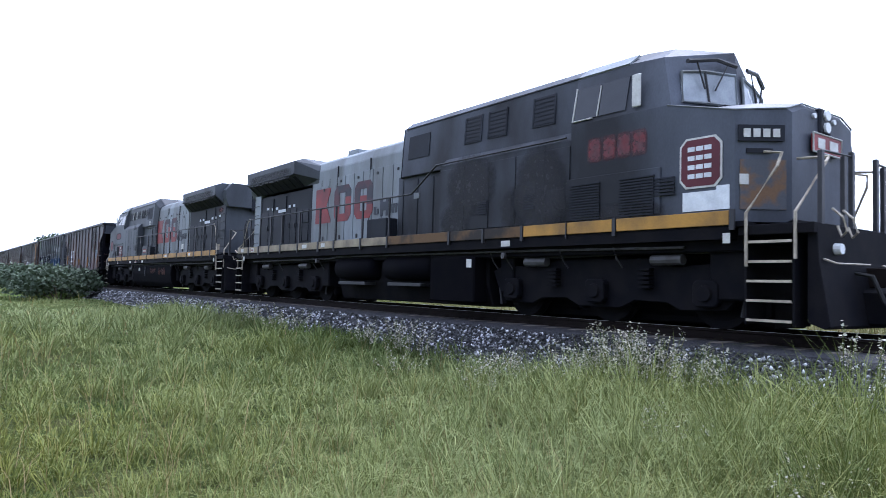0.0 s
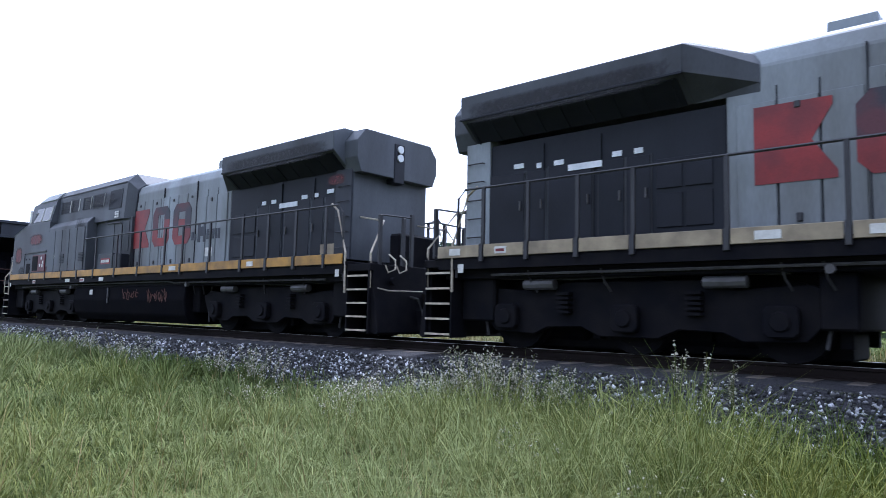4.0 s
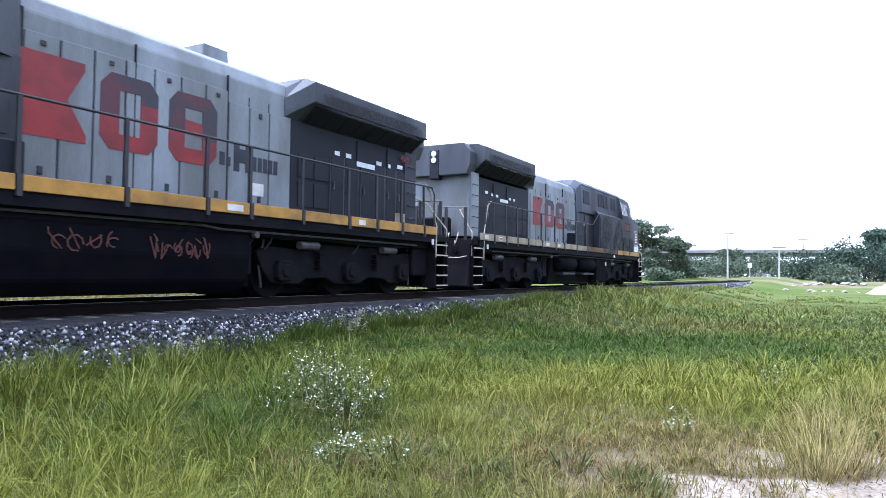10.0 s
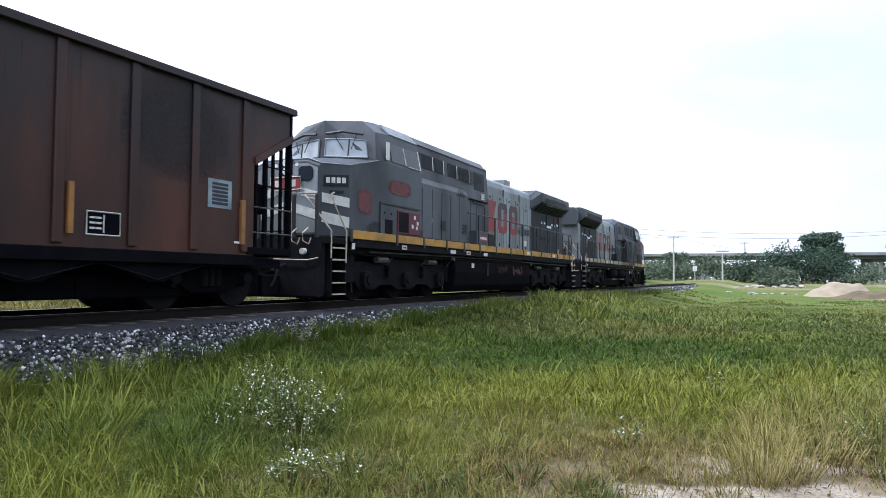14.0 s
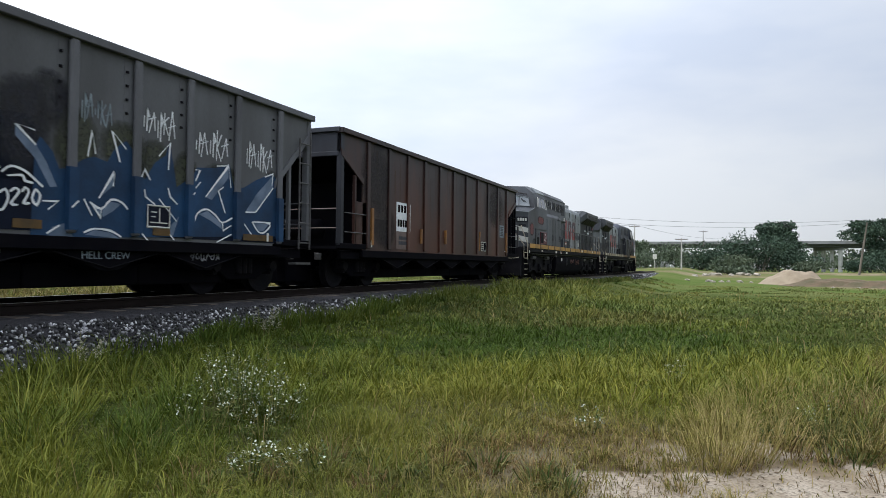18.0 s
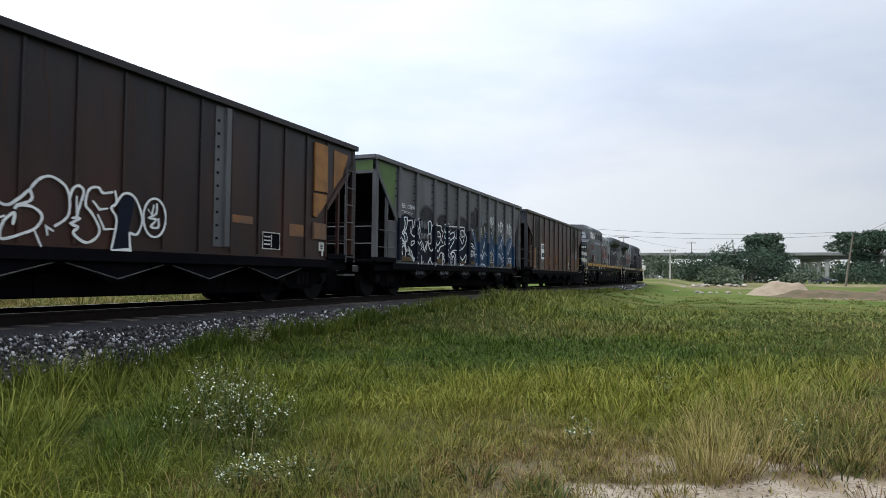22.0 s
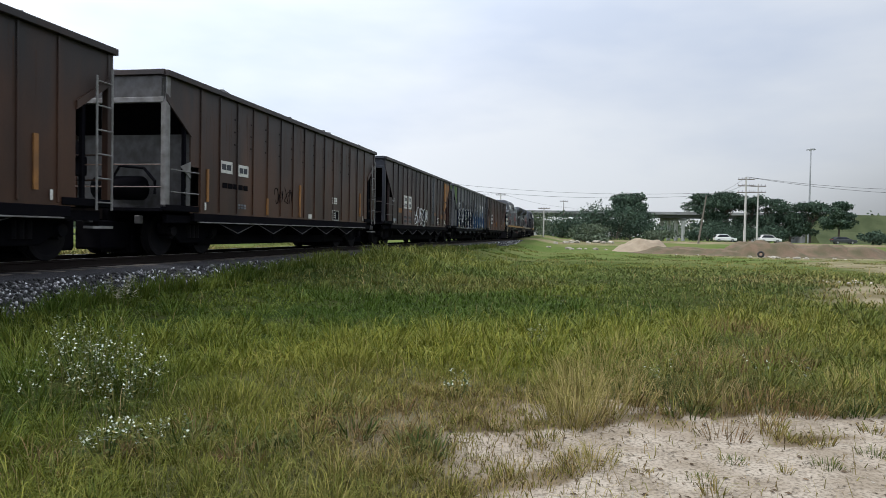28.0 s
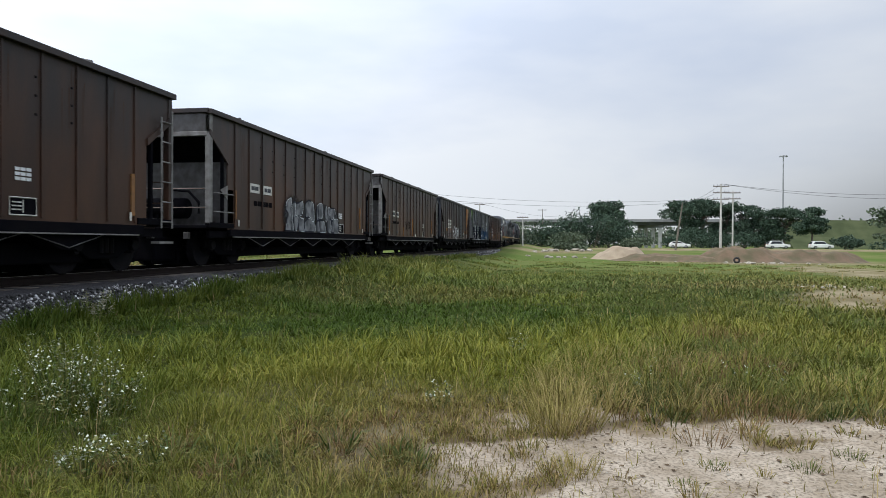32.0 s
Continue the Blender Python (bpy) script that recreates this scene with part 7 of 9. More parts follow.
def wave(x, y):
    return 0.5 * np.sin(x * 0.31 + 1.3 * np.sin(y * 0.23)) + 0.3 * np.sin(y * 0.47 + 0.9 * np.sin(x * 0.19)) + 0.2 * np.sin(x * 0.83 + y * 0.61)


def gz(x, y):
    """Height of the ground."""
    x, y = np.asarray(x, float), np.asarray(y, float)
    z = (0.05 * wave(x, y) + 0.05 * wave(x * 2.6 + 1, y * 2.9) * smooth(45, 20, np.hypot(x, y))) * smooth(2.5, 6, np.hypot(x, y)) * smooth(8.2, 7.4, y)
    bank = 0.16 + 0.12 * smooth(7.2, 9.2, x) + 0.12 * smooth(12.5, 17, x) + 0.22 * smooth(17, 26, x)
    z = z - 0.0037 * np.clip(x - 20, 0, 230) + 1.35 * smooth(70, 135, x) + 0.45 * smooth(12, 20, y) + bank * smooth(3.5, 7.6, y) * smooth(16, 12, y) + 0.115 * smooth(1, 6, x) * smooth(60, 25, np.hypot(x, y))
    return z


def sand_line(x, y):
    """Rough distance beyond the edge of the sandy clearing, below 0 inside it."""
    return np.maximum(np.maximum(x - 5.6 + 0.1 * y, y - 0.22 - 0.27 * (x - 4.5)), np.maximum(-9 - y, -5 - x))


def sandy(x, y):
    """How bare the sandy clearing is, 0 to 1."""
    w = 0.5 * wave(x * 3.1, y * 3.7) + 0.5 * wave(x * 8.3 + 2, y * 7.1) + 0.5 * wave(x * 19.1, y * 17.7)
    core = smooth(0.4, -0.35, sand_line(x, y) + w)
    thin = 0.8 * smooth(0.22, 0.62, wave(x * 4.3 + 3, y * 3.7) + 0.4 * wave(x * 13.0, y * 11.0)) * smooth(1.1, 0.35, sand_line(x, y))
    return np.maximum(core, thin)


def trodden(x, y):
    """Thin brown earth with dead grass before the clearing, 0 to 1."""
    return smooth(1.3, 0.4, np.hypot((x - 4.9) / 0.8, (y - 1.5) / 0.6) + 0.45 * wave(x * 4.1, y * 5.3))


def tan_ground(x, y):
    """Bare tan earth with thin grass beside the dirt road, 0 to 1."""
    w = 0.35 * wave(x * 0.9, y * 1.3) + 0.25 * wave(x * 2.7, y * 3.1)
    q = np.maximum(smooth(1.15, 0.6, np.hypot((x - 18) / 9, (y + 8.4) / 2.2) + w), smooth(1.15, 0.7, np.hypot((x - 46) / 15, (y + 19.5) / 5.0) + w * 0.6))
    return q


def near_cut(x, y):
    """Where the sward is short and worn, 0 to 1: beside the clearing."""
    return smooth(1.25, 0.5, np.hypot((x - 4.6) / 3.4, (y - 1.8) / 2.3) + 0.25 * wave(x * 1.7, y * 2.1))


def ground_material():
    m = bpy.data.materials.new("field_soil_and_grass")
    m.use_nodes = True
    nt = m.node_tree
    n, l = nt.nodes, nt.links
    b = n["Principled BSDF"]
    b.inputs["Roughness"].default_value, b.inputs["Specular IOR Level"].default_value = 0.95, 0.0
    tc = n.new("ShaderNodeTexCoord")

    def noise_at(scale, detail=5.0, stretch=None):
        k = n.new("ShaderNodeTexNoise")
        k.inputs["Scale"].default_value, k.inputs["Detail"].default_value = scale, detail
        if stretch:
            mp = n.new("ShaderNodeMapping")
            mp.inputs["Scale"].default_value = stretch
            l.new(tc.outputs["Object"], mp.inputs["Vector"])
            l.new(mp.outputs[0], k.inputs["Vector"])
        else:
            l.new(tc.outputs["Object"], k.inputs["Vector"])
        return k.outputs[0]

    def rng(src, a, b2, lo=0.0, hi=1.0):
        r = n.new("ShaderNodeMapRange")
        r.inputs["From Min"].default_value, r.inputs["From Max"].default_value = a, b2
        r.inputs["To Min"].default_value, r.inputs["To Max"].default_value = lo, hi
        l.new(src, r.inputs["Value"])
        return r.outputs[0]

    def mixc(fac, c0, c1):
        k = n.new("ShaderNodeMix")
        k.data_type = "RGBA"
        for i, c in ((6, c0), (7, c1)):
            if isinstance(c, tuple):
                k.inputs[i].default_value = (*c, 1)
            else:
                l.new(c, k.inputs[i])
        l.new(fac, k.inputs[0])
        return k.outputs[2]

    def attr(name):
        a = n.new("ShaderNodeAttribute")
        a.attribute_name = name
        return a.outputs["Fac"]

    grass = mixc(rng(noise_at(0.16), 0.38, 0.62), (0.022, 0.038, 0.009), (0.046, 0.054, 0.016))
    grass = mixc(rng(noise_at(1.3), 0.45, 0.75, 0, 0.6), grass, (0.085, 0.065, 0.034))
    grass = mixc(rng(noise_at(22.0, 3), 0.35, 0.75, 0, 0.75), grass, (0.030, 0.044, 0.016))
    soil = mixc(rng(noise_at(2.5), 0.4, 0.6), (0.40, 0.35, 0.285), (0.28, 0.235, 0.18))
    soil = mixc(rng(noise_at(38.0, 4), 0.46, 0.66, 0, 0.8), soil, (0.15, 0.125, 0.095))
    worn = mixc(rng(noise_at(3.0), 0.4, 0.62), (0.12, 0.092, 0.058), (0.23, 0.185, 0.13))
    meadow = mixc(rng(noise_at(0.12), 0.4, 0.6), (0.088, 0.128, 0.036), (0.135, 0.150, 0.058))
    grass = mixc(attr("open"), grass, meadow)
    grass = mixc(attr("worn"), grass, worn)
    c = mixc(rng(attr("sand"), 0.25, 0.7), grass, soil)
    earth = mixc(rng(noise_at(0.5), 0.4, 0.6), (0.17, 0.14, 0.085), (0.27, 0.23, 0.155))
    c = mixc(attr("earth"), c, earth)
    l.new(c, b.inputs["Base Color"])
    bp = n.new("ShaderNodeBump")
    bp.inputs["Strength"].default_value, bp.inputs["Distance"].default_value = 0.7, 0.03
    l.new(noise_at(30.0, 6), bp.inputs["Height"])
    l.new(bp.outputs[0], b.inputs["Normal"])
    return m


def make_ground():
    radii = np.concatenate([[0.002], np.geomspace(0.4, 2.9, 30), np.linspace(3, 9, 110), np.geomspace(9.4, 3500, 130)])
    ang = np.linspace(0, math.tau, 361)[:-1]
    R, A = np.meshgrid(radii, ang, indexing="ij")
    x, y = R * np.sin(A), R * np.cos(A)
    z = gz(x, y)
    z = np.where(R > 500, z * 0 + 0.5 * (x > 0), z)
    verts = np.stack([x, y, z], -1).reshape(-1, 3)
    na = len(ang)
    i, j = np.meshgrid(np.arange(len(radii) - 1), np.arange(na), indexing="ij")
    a = (i * na + j).ravel()
    b = (i * na + (j + 1) % na).ravel()
    faces = np.stack([a, a + na, b + na, b], -1)
    me = raw("ground", verts, faces, ground_material())
    ob = new("ground", me)
    s = me.attributes.new("sand", "FLOAT", "POINT")
    s.data.foreach_set("value", sandy(verts[:, 0], verts[:, 1]).astype(np.float32))
    u = me.attributes.new("worn", "FLOAT", "POINT")
    u.data.foreach_set("value", np.maximum(0.22 * near_cut(verts[:, 0], verts[:, 1]), np.maximum(smooth(1.6, 0.3, sand_line(verts[:, 0], verts[:, 1])), 0.7 * trodden(verts[:, 0], verts[:, 1]))).astype(np.float32))
    o = me.attributes.new("open", "FLOAT", "POINT")
    o.data.foreach_set("value", smooth(22, 60, np.hypot(verts[:, 0], verts[:, 1])).astype(np.float32))
    e = me.attributes.new("earth", "FLOAT", "POINT")
    ex, ey = verts[:, 0], verts[:, 1]
    w = 0.5 * wave(ex * 0.8, ey * 0.9)
    q = 0.75 * smooth(1.1, 0.7, np.hypot((ex - 80) / 15, (ey + 20) / 13) + w * 0.5)
    q = np.maximum(q, smooth(1.2, 0.7, np.hypot((ex - 122) / 7, (ey + 40) / 60) + w * 0.3))
    q = np.maximum(q, 0.8 * smooth(1.3, 0.6, np.hypot((ex - 26) / 5, (ey + 12) / 4) + w * 0.5))
    q = np.maximum(q, 0.8 * smooth(1.2, 0.7, np.hypot((ex - 104) / 5, (ey - 2) / 9) + w * 0.4))
    q = np.maximum(q, 0.85 * tan_ground(ex, ey))
    e.data.foreach_set("value", q.astype(np.float32))
    return tagged(ob, "uneven green field with dry patches and bare sand", "ground", kind="structure")


make_ground()


# ---- track ----
def make_track():
    tilt = pose(0, YC, ZR, 0, -0.025, 0)
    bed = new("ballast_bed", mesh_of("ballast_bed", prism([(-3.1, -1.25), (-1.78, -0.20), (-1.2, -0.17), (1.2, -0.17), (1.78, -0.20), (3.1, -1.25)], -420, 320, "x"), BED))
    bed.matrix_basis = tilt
    tagged(bed, "dark crushed-stone ballast bed under the track, shade put into its colour", "ballast", kind="structure")
    T = tagged(new("railway_track"), "single railway track with rusty rails on sleepers", "railway track", kind="structure")
    T.matrix_basis = tilt
    head = [(-0.07, -0.17), (0.07, -0.17), (0.07, -0.155), (0.012, -0.13), (0.012, -0.045), (0.036, -0.035), (0.036, -0.004), (0.026, 0.0), (-0.026, 0.0), (-0.036, -0.004), (-0.036, -0.035), (-0.012, -0.045), (-0.012, -0.13), (-0.07, -0.155)]
    for s in (-1, 1):
        r = part("rail", prism([(s * 0.75 + a, b) for a, b in head], -420, 320, "x"), RAILRUST, T, "rusty steel rail")
        part("running_face", box(-420, 320, s * 0.75 - 0.024, s * 0.75 + 0.024, 0.0, 0.003), STEEL, r, "bright worn rail head")
    me = mesh_of("sleeper", box(-0.11, 0.11, -1.3, 1.3, -0.34, -0.165, 0.01), TIE)
    for i in range(280):
        o = new("sleeper", me)
        o.parent = T
        o.location = (-60 + i * 0.55, random.uniform(-0.03, 0.03), 0)


make_track()


def stones():
    """Loose ballast on the near shoulder, denser where the camera is close."""
    rg = np.random.default_rng(4)
    base = np.array([(1, 0, 0), (-1, 0, 0), (0, 1, 0), (0, -1, 0), (0, 0, 1), (0, 0, -1), (.62, .62, .5), (-.6, .62, -.5)], float)
    tri = np.array([(0, 2, 6), (2, 4, 6), (4, 0, 6), (2, 1, 4), (1, 3, 4), (3, 0, 4), (2, 0, 5), (1, 2, 5), (3, 1, 5), (0, 3, 5)])
    out_v, out_f = [], []
    k = 0
    for n, x0, x1, size in ((30000, -13, 13, 0.027), (13000, 13, 45, 0.038), (13000, -45, -13, 0.038), (4000, 45, 110, 0.07), (4000, -120, -45, 0.07)):
        x = rg.uniform(x0, x1, n)
        # no stones on the top strip; the dark bed there paints the shade
        v = rg.uniform(0.04, 1.35, n)
        y = YC - 1.78 - v
        z = ZR - 0.2 - v * 1.05 / 1.32 + GRADE * x + rg.uniform(-0.01, 0.025, n)
        sc = size * rg.uniform(0.55, 1.35, (n, 1, 1)) * rg.uniform(0.65, 1.2, (n, 1, 3))
        sh = base[None, :, :] * rg.uniform(0.75, 1.25, (n, 8, 1)) * sc
        a, b = rg.uniform(0, math.tau, n), rg.uniform(0, math.tau, n)
        ca, sa, cb, sb = np.cos(a), np.sin(a), np.cos(b), np.sin(b)
        x1_, y1_, z1_ = sh[..., 0], sh[..., 1], sh[..., 2]
        X = ca[:, None] * x1_ - sa[:, None] * y1_
        Y = sa[:, None] * x1_ + ca[:, None] * y1_
        Y, Z = cb[:, None] * Y - sb[:, None] * z1_, sb[:, None] * Y + cb[:, None] * z1_
        out_v.append(np.stack([X + x[:, None], Y + y[:, None], Z + z[:, None]], -1).reshape(-1, 3))
        out_f.append((tri[None] + 8 * np.arange(n)[:, None, None]).reshape(-1, 3) + k)
        k += 8 * n
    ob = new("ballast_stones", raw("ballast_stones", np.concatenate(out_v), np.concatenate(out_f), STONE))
    tagged(ob, "loose grey crushed stones along the track", "ballast", kind="stuff")


stones()


# ---- grass ----
def leaf_material(name, low, high, dry, dry_at=0.7, rough=0.55, trans=0.14, patch=(1.0, 1.0)):
    m = bpy.data.materials.new(name)
    m.use_nodes = True
    nt = m.node_tree
    n, l = nt.nodes, nt.links
    b = n["Principled BSDF"]
    b.inputs["Roughness"].default_value, b.inputs["Specular IOR Level"].default_value = rough, 0.06
    g = n.new("ShaderNodeNewGeometry")
    tc = n.new("ShaderNodeTexCoord")
    no = n.new("ShaderNodeTexNoise")
    no.inputs["Scale"].default_value, no.inputs["Detail"].default_value = 0.22, 4.0
    l.new(tc.outputs["Object"], no.inputs["Vector"])
    m1 = n.new("ShaderNodeMix")
    m1.data_type = "RGBA"
    m1.inputs[6].default_value, m1.inputs[7].default_value = (*low, 1), (*high, 1)
    l.new(g.outputs["Random Per Island"], m1.inputs[0])
    ad = n.new("ShaderNodeMath")
    ad.operation = "MULTIPLY_ADD"
    ad.inputs[1].default_value = 0.38
    l.new(g.outputs["Random Per Island"], ad.inputs[0])
    l.new(no.outputs[0], ad.inputs[2])
    r = n.new("ShaderNodeMapRange")
    r.inputs["From Min"].default_value, r.inputs["From Max"].default_value = dry_at - 0.06, dry_at + 0.16
    l.new(ad.outputs[0], r.inputs["Value"])
    m2 = n.new("ShaderNodeMix")
    m2.data_type = "RGBA"
    m2.inputs[7].default_value = (*dry, 1)
    l.new(r.outputs[0], m2.inputs[0])
    l.new(m1.outputs[2], m2.inputs[6])
    # broad lush and dull patches
    n2 = n.new("ShaderNodeTexNoise")
    n2.inputs["Scale"].default_value, n2.inputs["Detail"].default_value, n2.inputs["Roughness"].default_value = 0.55, 3.0, 0.6
    l.new(tc.outputs["Object"], n2.inputs["Vector"])
    r2 = n.new("ShaderNodeMapRange")
    r2.inputs["From Min"].default_value, r2.inputs["From Max"].default_value = 0.36, 0.64
    r2.inputs["To Min"].default_value, r2.inputs["To Max"].default_value = patch
    l.new(n2.outputs[0], r2.inputs["Value"])
    hs = n.new("ShaderNodeHueSaturation")
    l.new(m2.outputs[2], hs.inputs["Color"])
    l.new(r2.outputs[0], hs.inputs["Value"])
    m2 = hs
    l.new(m2.outputs[0], b.inputs["Base Color"])
    tr = n.new("ShaderNodeBsdfTranslucent")
    l.new(m2.outputs[0], tr.inputs["Color"])
    mx = n.new("ShaderNodeMixShader")
    mx.inputs[0].default_value = trans
    l.new(b.outputs[0], mx.inputs[1])
    l.new(tr.outputs[0], mx.inputs[2])
    l.new(mx.outputs[0], n["Material Output"].inputs["Surface"])
    return m


def grass_material():
    """Meadow blades: dark to yellow-green by tone, straw to russet where dry."""
    m = leaf_material("green_grass_blades", (0.1, 0.1, 0.1), (0.1, 0.1, 0.1), (0.1, 0.1, 0.1))
    nt = m.node_tree
    n, l = nt.nodes, nt.links
    g = n.new("ShaderNodeNewGeometry")

    def mixc(fac, c0, c1):
        k = n.new("ShaderNodeMix")
        k.data_type = "RGBA"
        for i, c in ((6, c0), (7, c1)):
            if isinstance(c, tuple):
                k.inputs[i].default_value = (*c, 1)
            else:
                l.new(c, k.inputs[i])
        l.new(fac, k.inputs[0])
        return k.outputs[2]

    def attr(name):
        a = n.new("ShaderNodeAttribute")
        a.attribute_name = name
        return a.outputs["Fac"]
    dark = mixc(g.outputs["Random Per Island"], (0.036, 0.066, 0.009), (0.068, 0.110, 0.016))
    bright = mixc(g.outputs["Random Per Island"], (0.110, 0.130, 0.014), (0.245, 0.240, 0.042))
    dry = mixc(g.outputs["Random Per Island"], (0.085, 0.062, 0.026), (0.36, 0.27, 0.115))
    wan = mixc(g.outputs["Random Per Island"], (0.172, 0.212, 0.082), (0.315, 0.345, 0.150))
    c = mixc(attr("dry"), mixc(attr("wan"), mixc(attr("tone"), dark, bright), wan), dry)
    for node in n:
        if node.bl_idname == "ShaderNodeBsdfPrincipled":
            l.new(c, node.inputs["Base Color"])
        elif node.bl_idname == "ShaderNodeBsdfTranslucent":
            l.new(c, node.inputs["Color"])
    return m


GRASS = grass_material()
STRAW = leaf_material("dry_grass_blades", (0.16, 0.145, 0.040), (0.42, 0.37, 0.13), (0.34, 0.26, 0.13))
WEED = leaf_material("weed_leaves", (0.045, 0.075, 0.020), (0.13, 0.155, 0.050), (0.20, 0.18, 0.07))
RUSSET = leaf_material("russet_dry_leaves", (0.10, 0.075, 0.030), (0.30, 0.215, 0.105), (0.20, 0.12, 0.06))
SEED = leaf_material("pale_seed_heads", (0.38, 0.37, 0.28), (0.66, 0.63, 0.52), (0.46, 0.43, 0.35))


def blades(x, y, z, h, w, lean, rg, way=None):
    """Bent three-triangle blades rooted at (x, y, z)."""
    n = len(x)
    a = rg.uniform(0, math.tau, n)
    b = rg.uniform(0, math.tau, n) if way is None else way
    dx, dy = np.cos(a) * w / 2, np.sin(a) * w / 2
    lx, ly = np.cos(b) * lean * h, np.sin(b) * lean * h
    V = np.stack([np.stack([x - dx, y - dy, z], -1), np.stack([x + dx, y + dy, z], -1),
                  np.stack([x - dx * .75 + lx * .35, y - dy * .75 + ly * .35, z + h * .6], -1), np.stack([x + dx * .75 + lx * .35, y + dy * .75 + ly * .35, z + h * .6], -1),
                  np.stack([x + lx, y + ly, z + h * (1 - 0.35 * lean)], -1)], 1).reshape(-1, 3)
    F = (np.array([(0, 1, 3), (0, 3, 2), (2, 3, 4)])[None] + 5 * np.arange(n)[:, None, None]).reshape(-1, 3)
    return V, F


def field(n, r0, r1, rg, a0=-100, a1=132):
    r = np.exp(rg.uniform(math.log(r0), math.log(r1), n))
    az = np.radians(rg.uniform(a0, a1, n))
    return r, r * np.sin(az), r * np.cos(az)


def keep_off(x, y, rg, sand=0.12):
    d = YC - y
    on_bed = (d > -3.0) & (d < 2.40 - 0.2 * smooth(8, 9, x) - 0.27 * smooth(13, 17, x) + 0.12 * wave(x * 1.7, y * 0.0 + 3))
    dens = (1 - (1 - sand) * sandy(x, y)) * (1 - 0.8 * tan_ground(x, y)) * (1 - 0.5 * trodden(x, y))
    return (~on_bed) & (rg.uniform(0, 1, len(x)) < dens) & ~((np.hypot((x - 80) / 12, (y + 20) / 10) + 0.4 * wave(x, y) < 0.8))


def tones(x, y, rg, shade=None):
    """Tone and dryness of blades by their place in the meadow."""
    t = 0.5 + 0.55 * wave(x * 0.62 + 2, y * 0.8) + 0.42 * wave(x * 2.3, y * 2.9 + 1)
    # dark patches: lush hummocks, with shadow bands put into the blade tone
    t = t - 0.62 * smooth(1.25, 0.45, np.hypot((x - 13) / 4.6, (y - 2.4) / 2.8) + 0.22 * wave(x * 1.3, y * 1.9)) - 0.4 * smooth(1.2, 0.5, np.hypot((x - 17) / 5, (y - 5) / 2.0))
    t = t + 0.34 * smooth(1.4, 0.3, np.hypot((x - 7.2) / 3.0, (y - 2.6) / 1.9)) - 0.25 * smooth(5.6, 7.2, y) * smooth(3, -1, x) + 0.22 * smooth(6.2, 7.4, y) * smooth(4, 7, x) - 0.12 * smooth(8, 14, np.hypot(x, y)) * (x > 2) - 0.25 * smooth(3.0, 5.0, y) * smooth(8, 5, x) * (x > 1) + (0.45 * smooth(4.6, 2.6, y + 0.7 * wave(x * 0.8, y)) - 0.22 * smooth(4.2, 6.2, y)) * smooth(0.5, -2, x) - 0.38 * smooth(1.2, 0.4, np.hypot((x - 4.6) / 2.0, (y - 4.6) / 1.6) + 0.2 * wave(x * 2.1, y * 2.3))
    d = 0.8 * smooth(1.7, 0.1, sand_line(x, y) + 0.5 * wave(x * 2.1, y * 2.7)) + 0.24 * smooth(1.2, 0.4, np.hypot((x - 5.0) / 2.6, (y - 2.0) / 1.6) + 0.3 * wave(x * 1.9, y * 2.3)) + 0.35 * smooth(0.3, 0.7, wave(x * 0.9 + 5, y * 1.1)) * smooth(-4, 0, x) + 0.22 * smooth(1, -4, y) * (x > 0) + 0.7 * smooth(12, 14, y) * smooth(30, 20, y) + 0.55 * tan_ground(x, y) + 0.7 * trodden(x, y)
    n = len(x)
    # wan: paler to the left and far off, haze put into the colour
    wan = 0.4 * smooth(-3.5, -9, x) + smooth(0.5, -4.0, x) * (0.26 + 0.75 * wave(x * 0.6, y * 0.85 + 2)) + 0.25 * smooth(12, 30, np.hypot(x, y)) + rg.normal(0, 0.12, n)
    return np.clip(wan, 0, 1), np.clip(t + rg.normal(0, 0.11, n) + (0 if shade is None else shade), 0, 1), np.clip(d * rg.uniform(0.1, 1.4, n), 0, 1)


def meadow_mesh(name, V, F, wan, tone, dry, per=5):
    me = raw(name, V, F, GRASS)
    for nm, arr in (("wan", wan), ("tone", tone), ("dry", dry)):
        at = me.attributes.new(nm, "FLOAT", "POINT")
        at.data.foreach_set("value", np.repeat(arr, per).astype(np.float32))
    return me


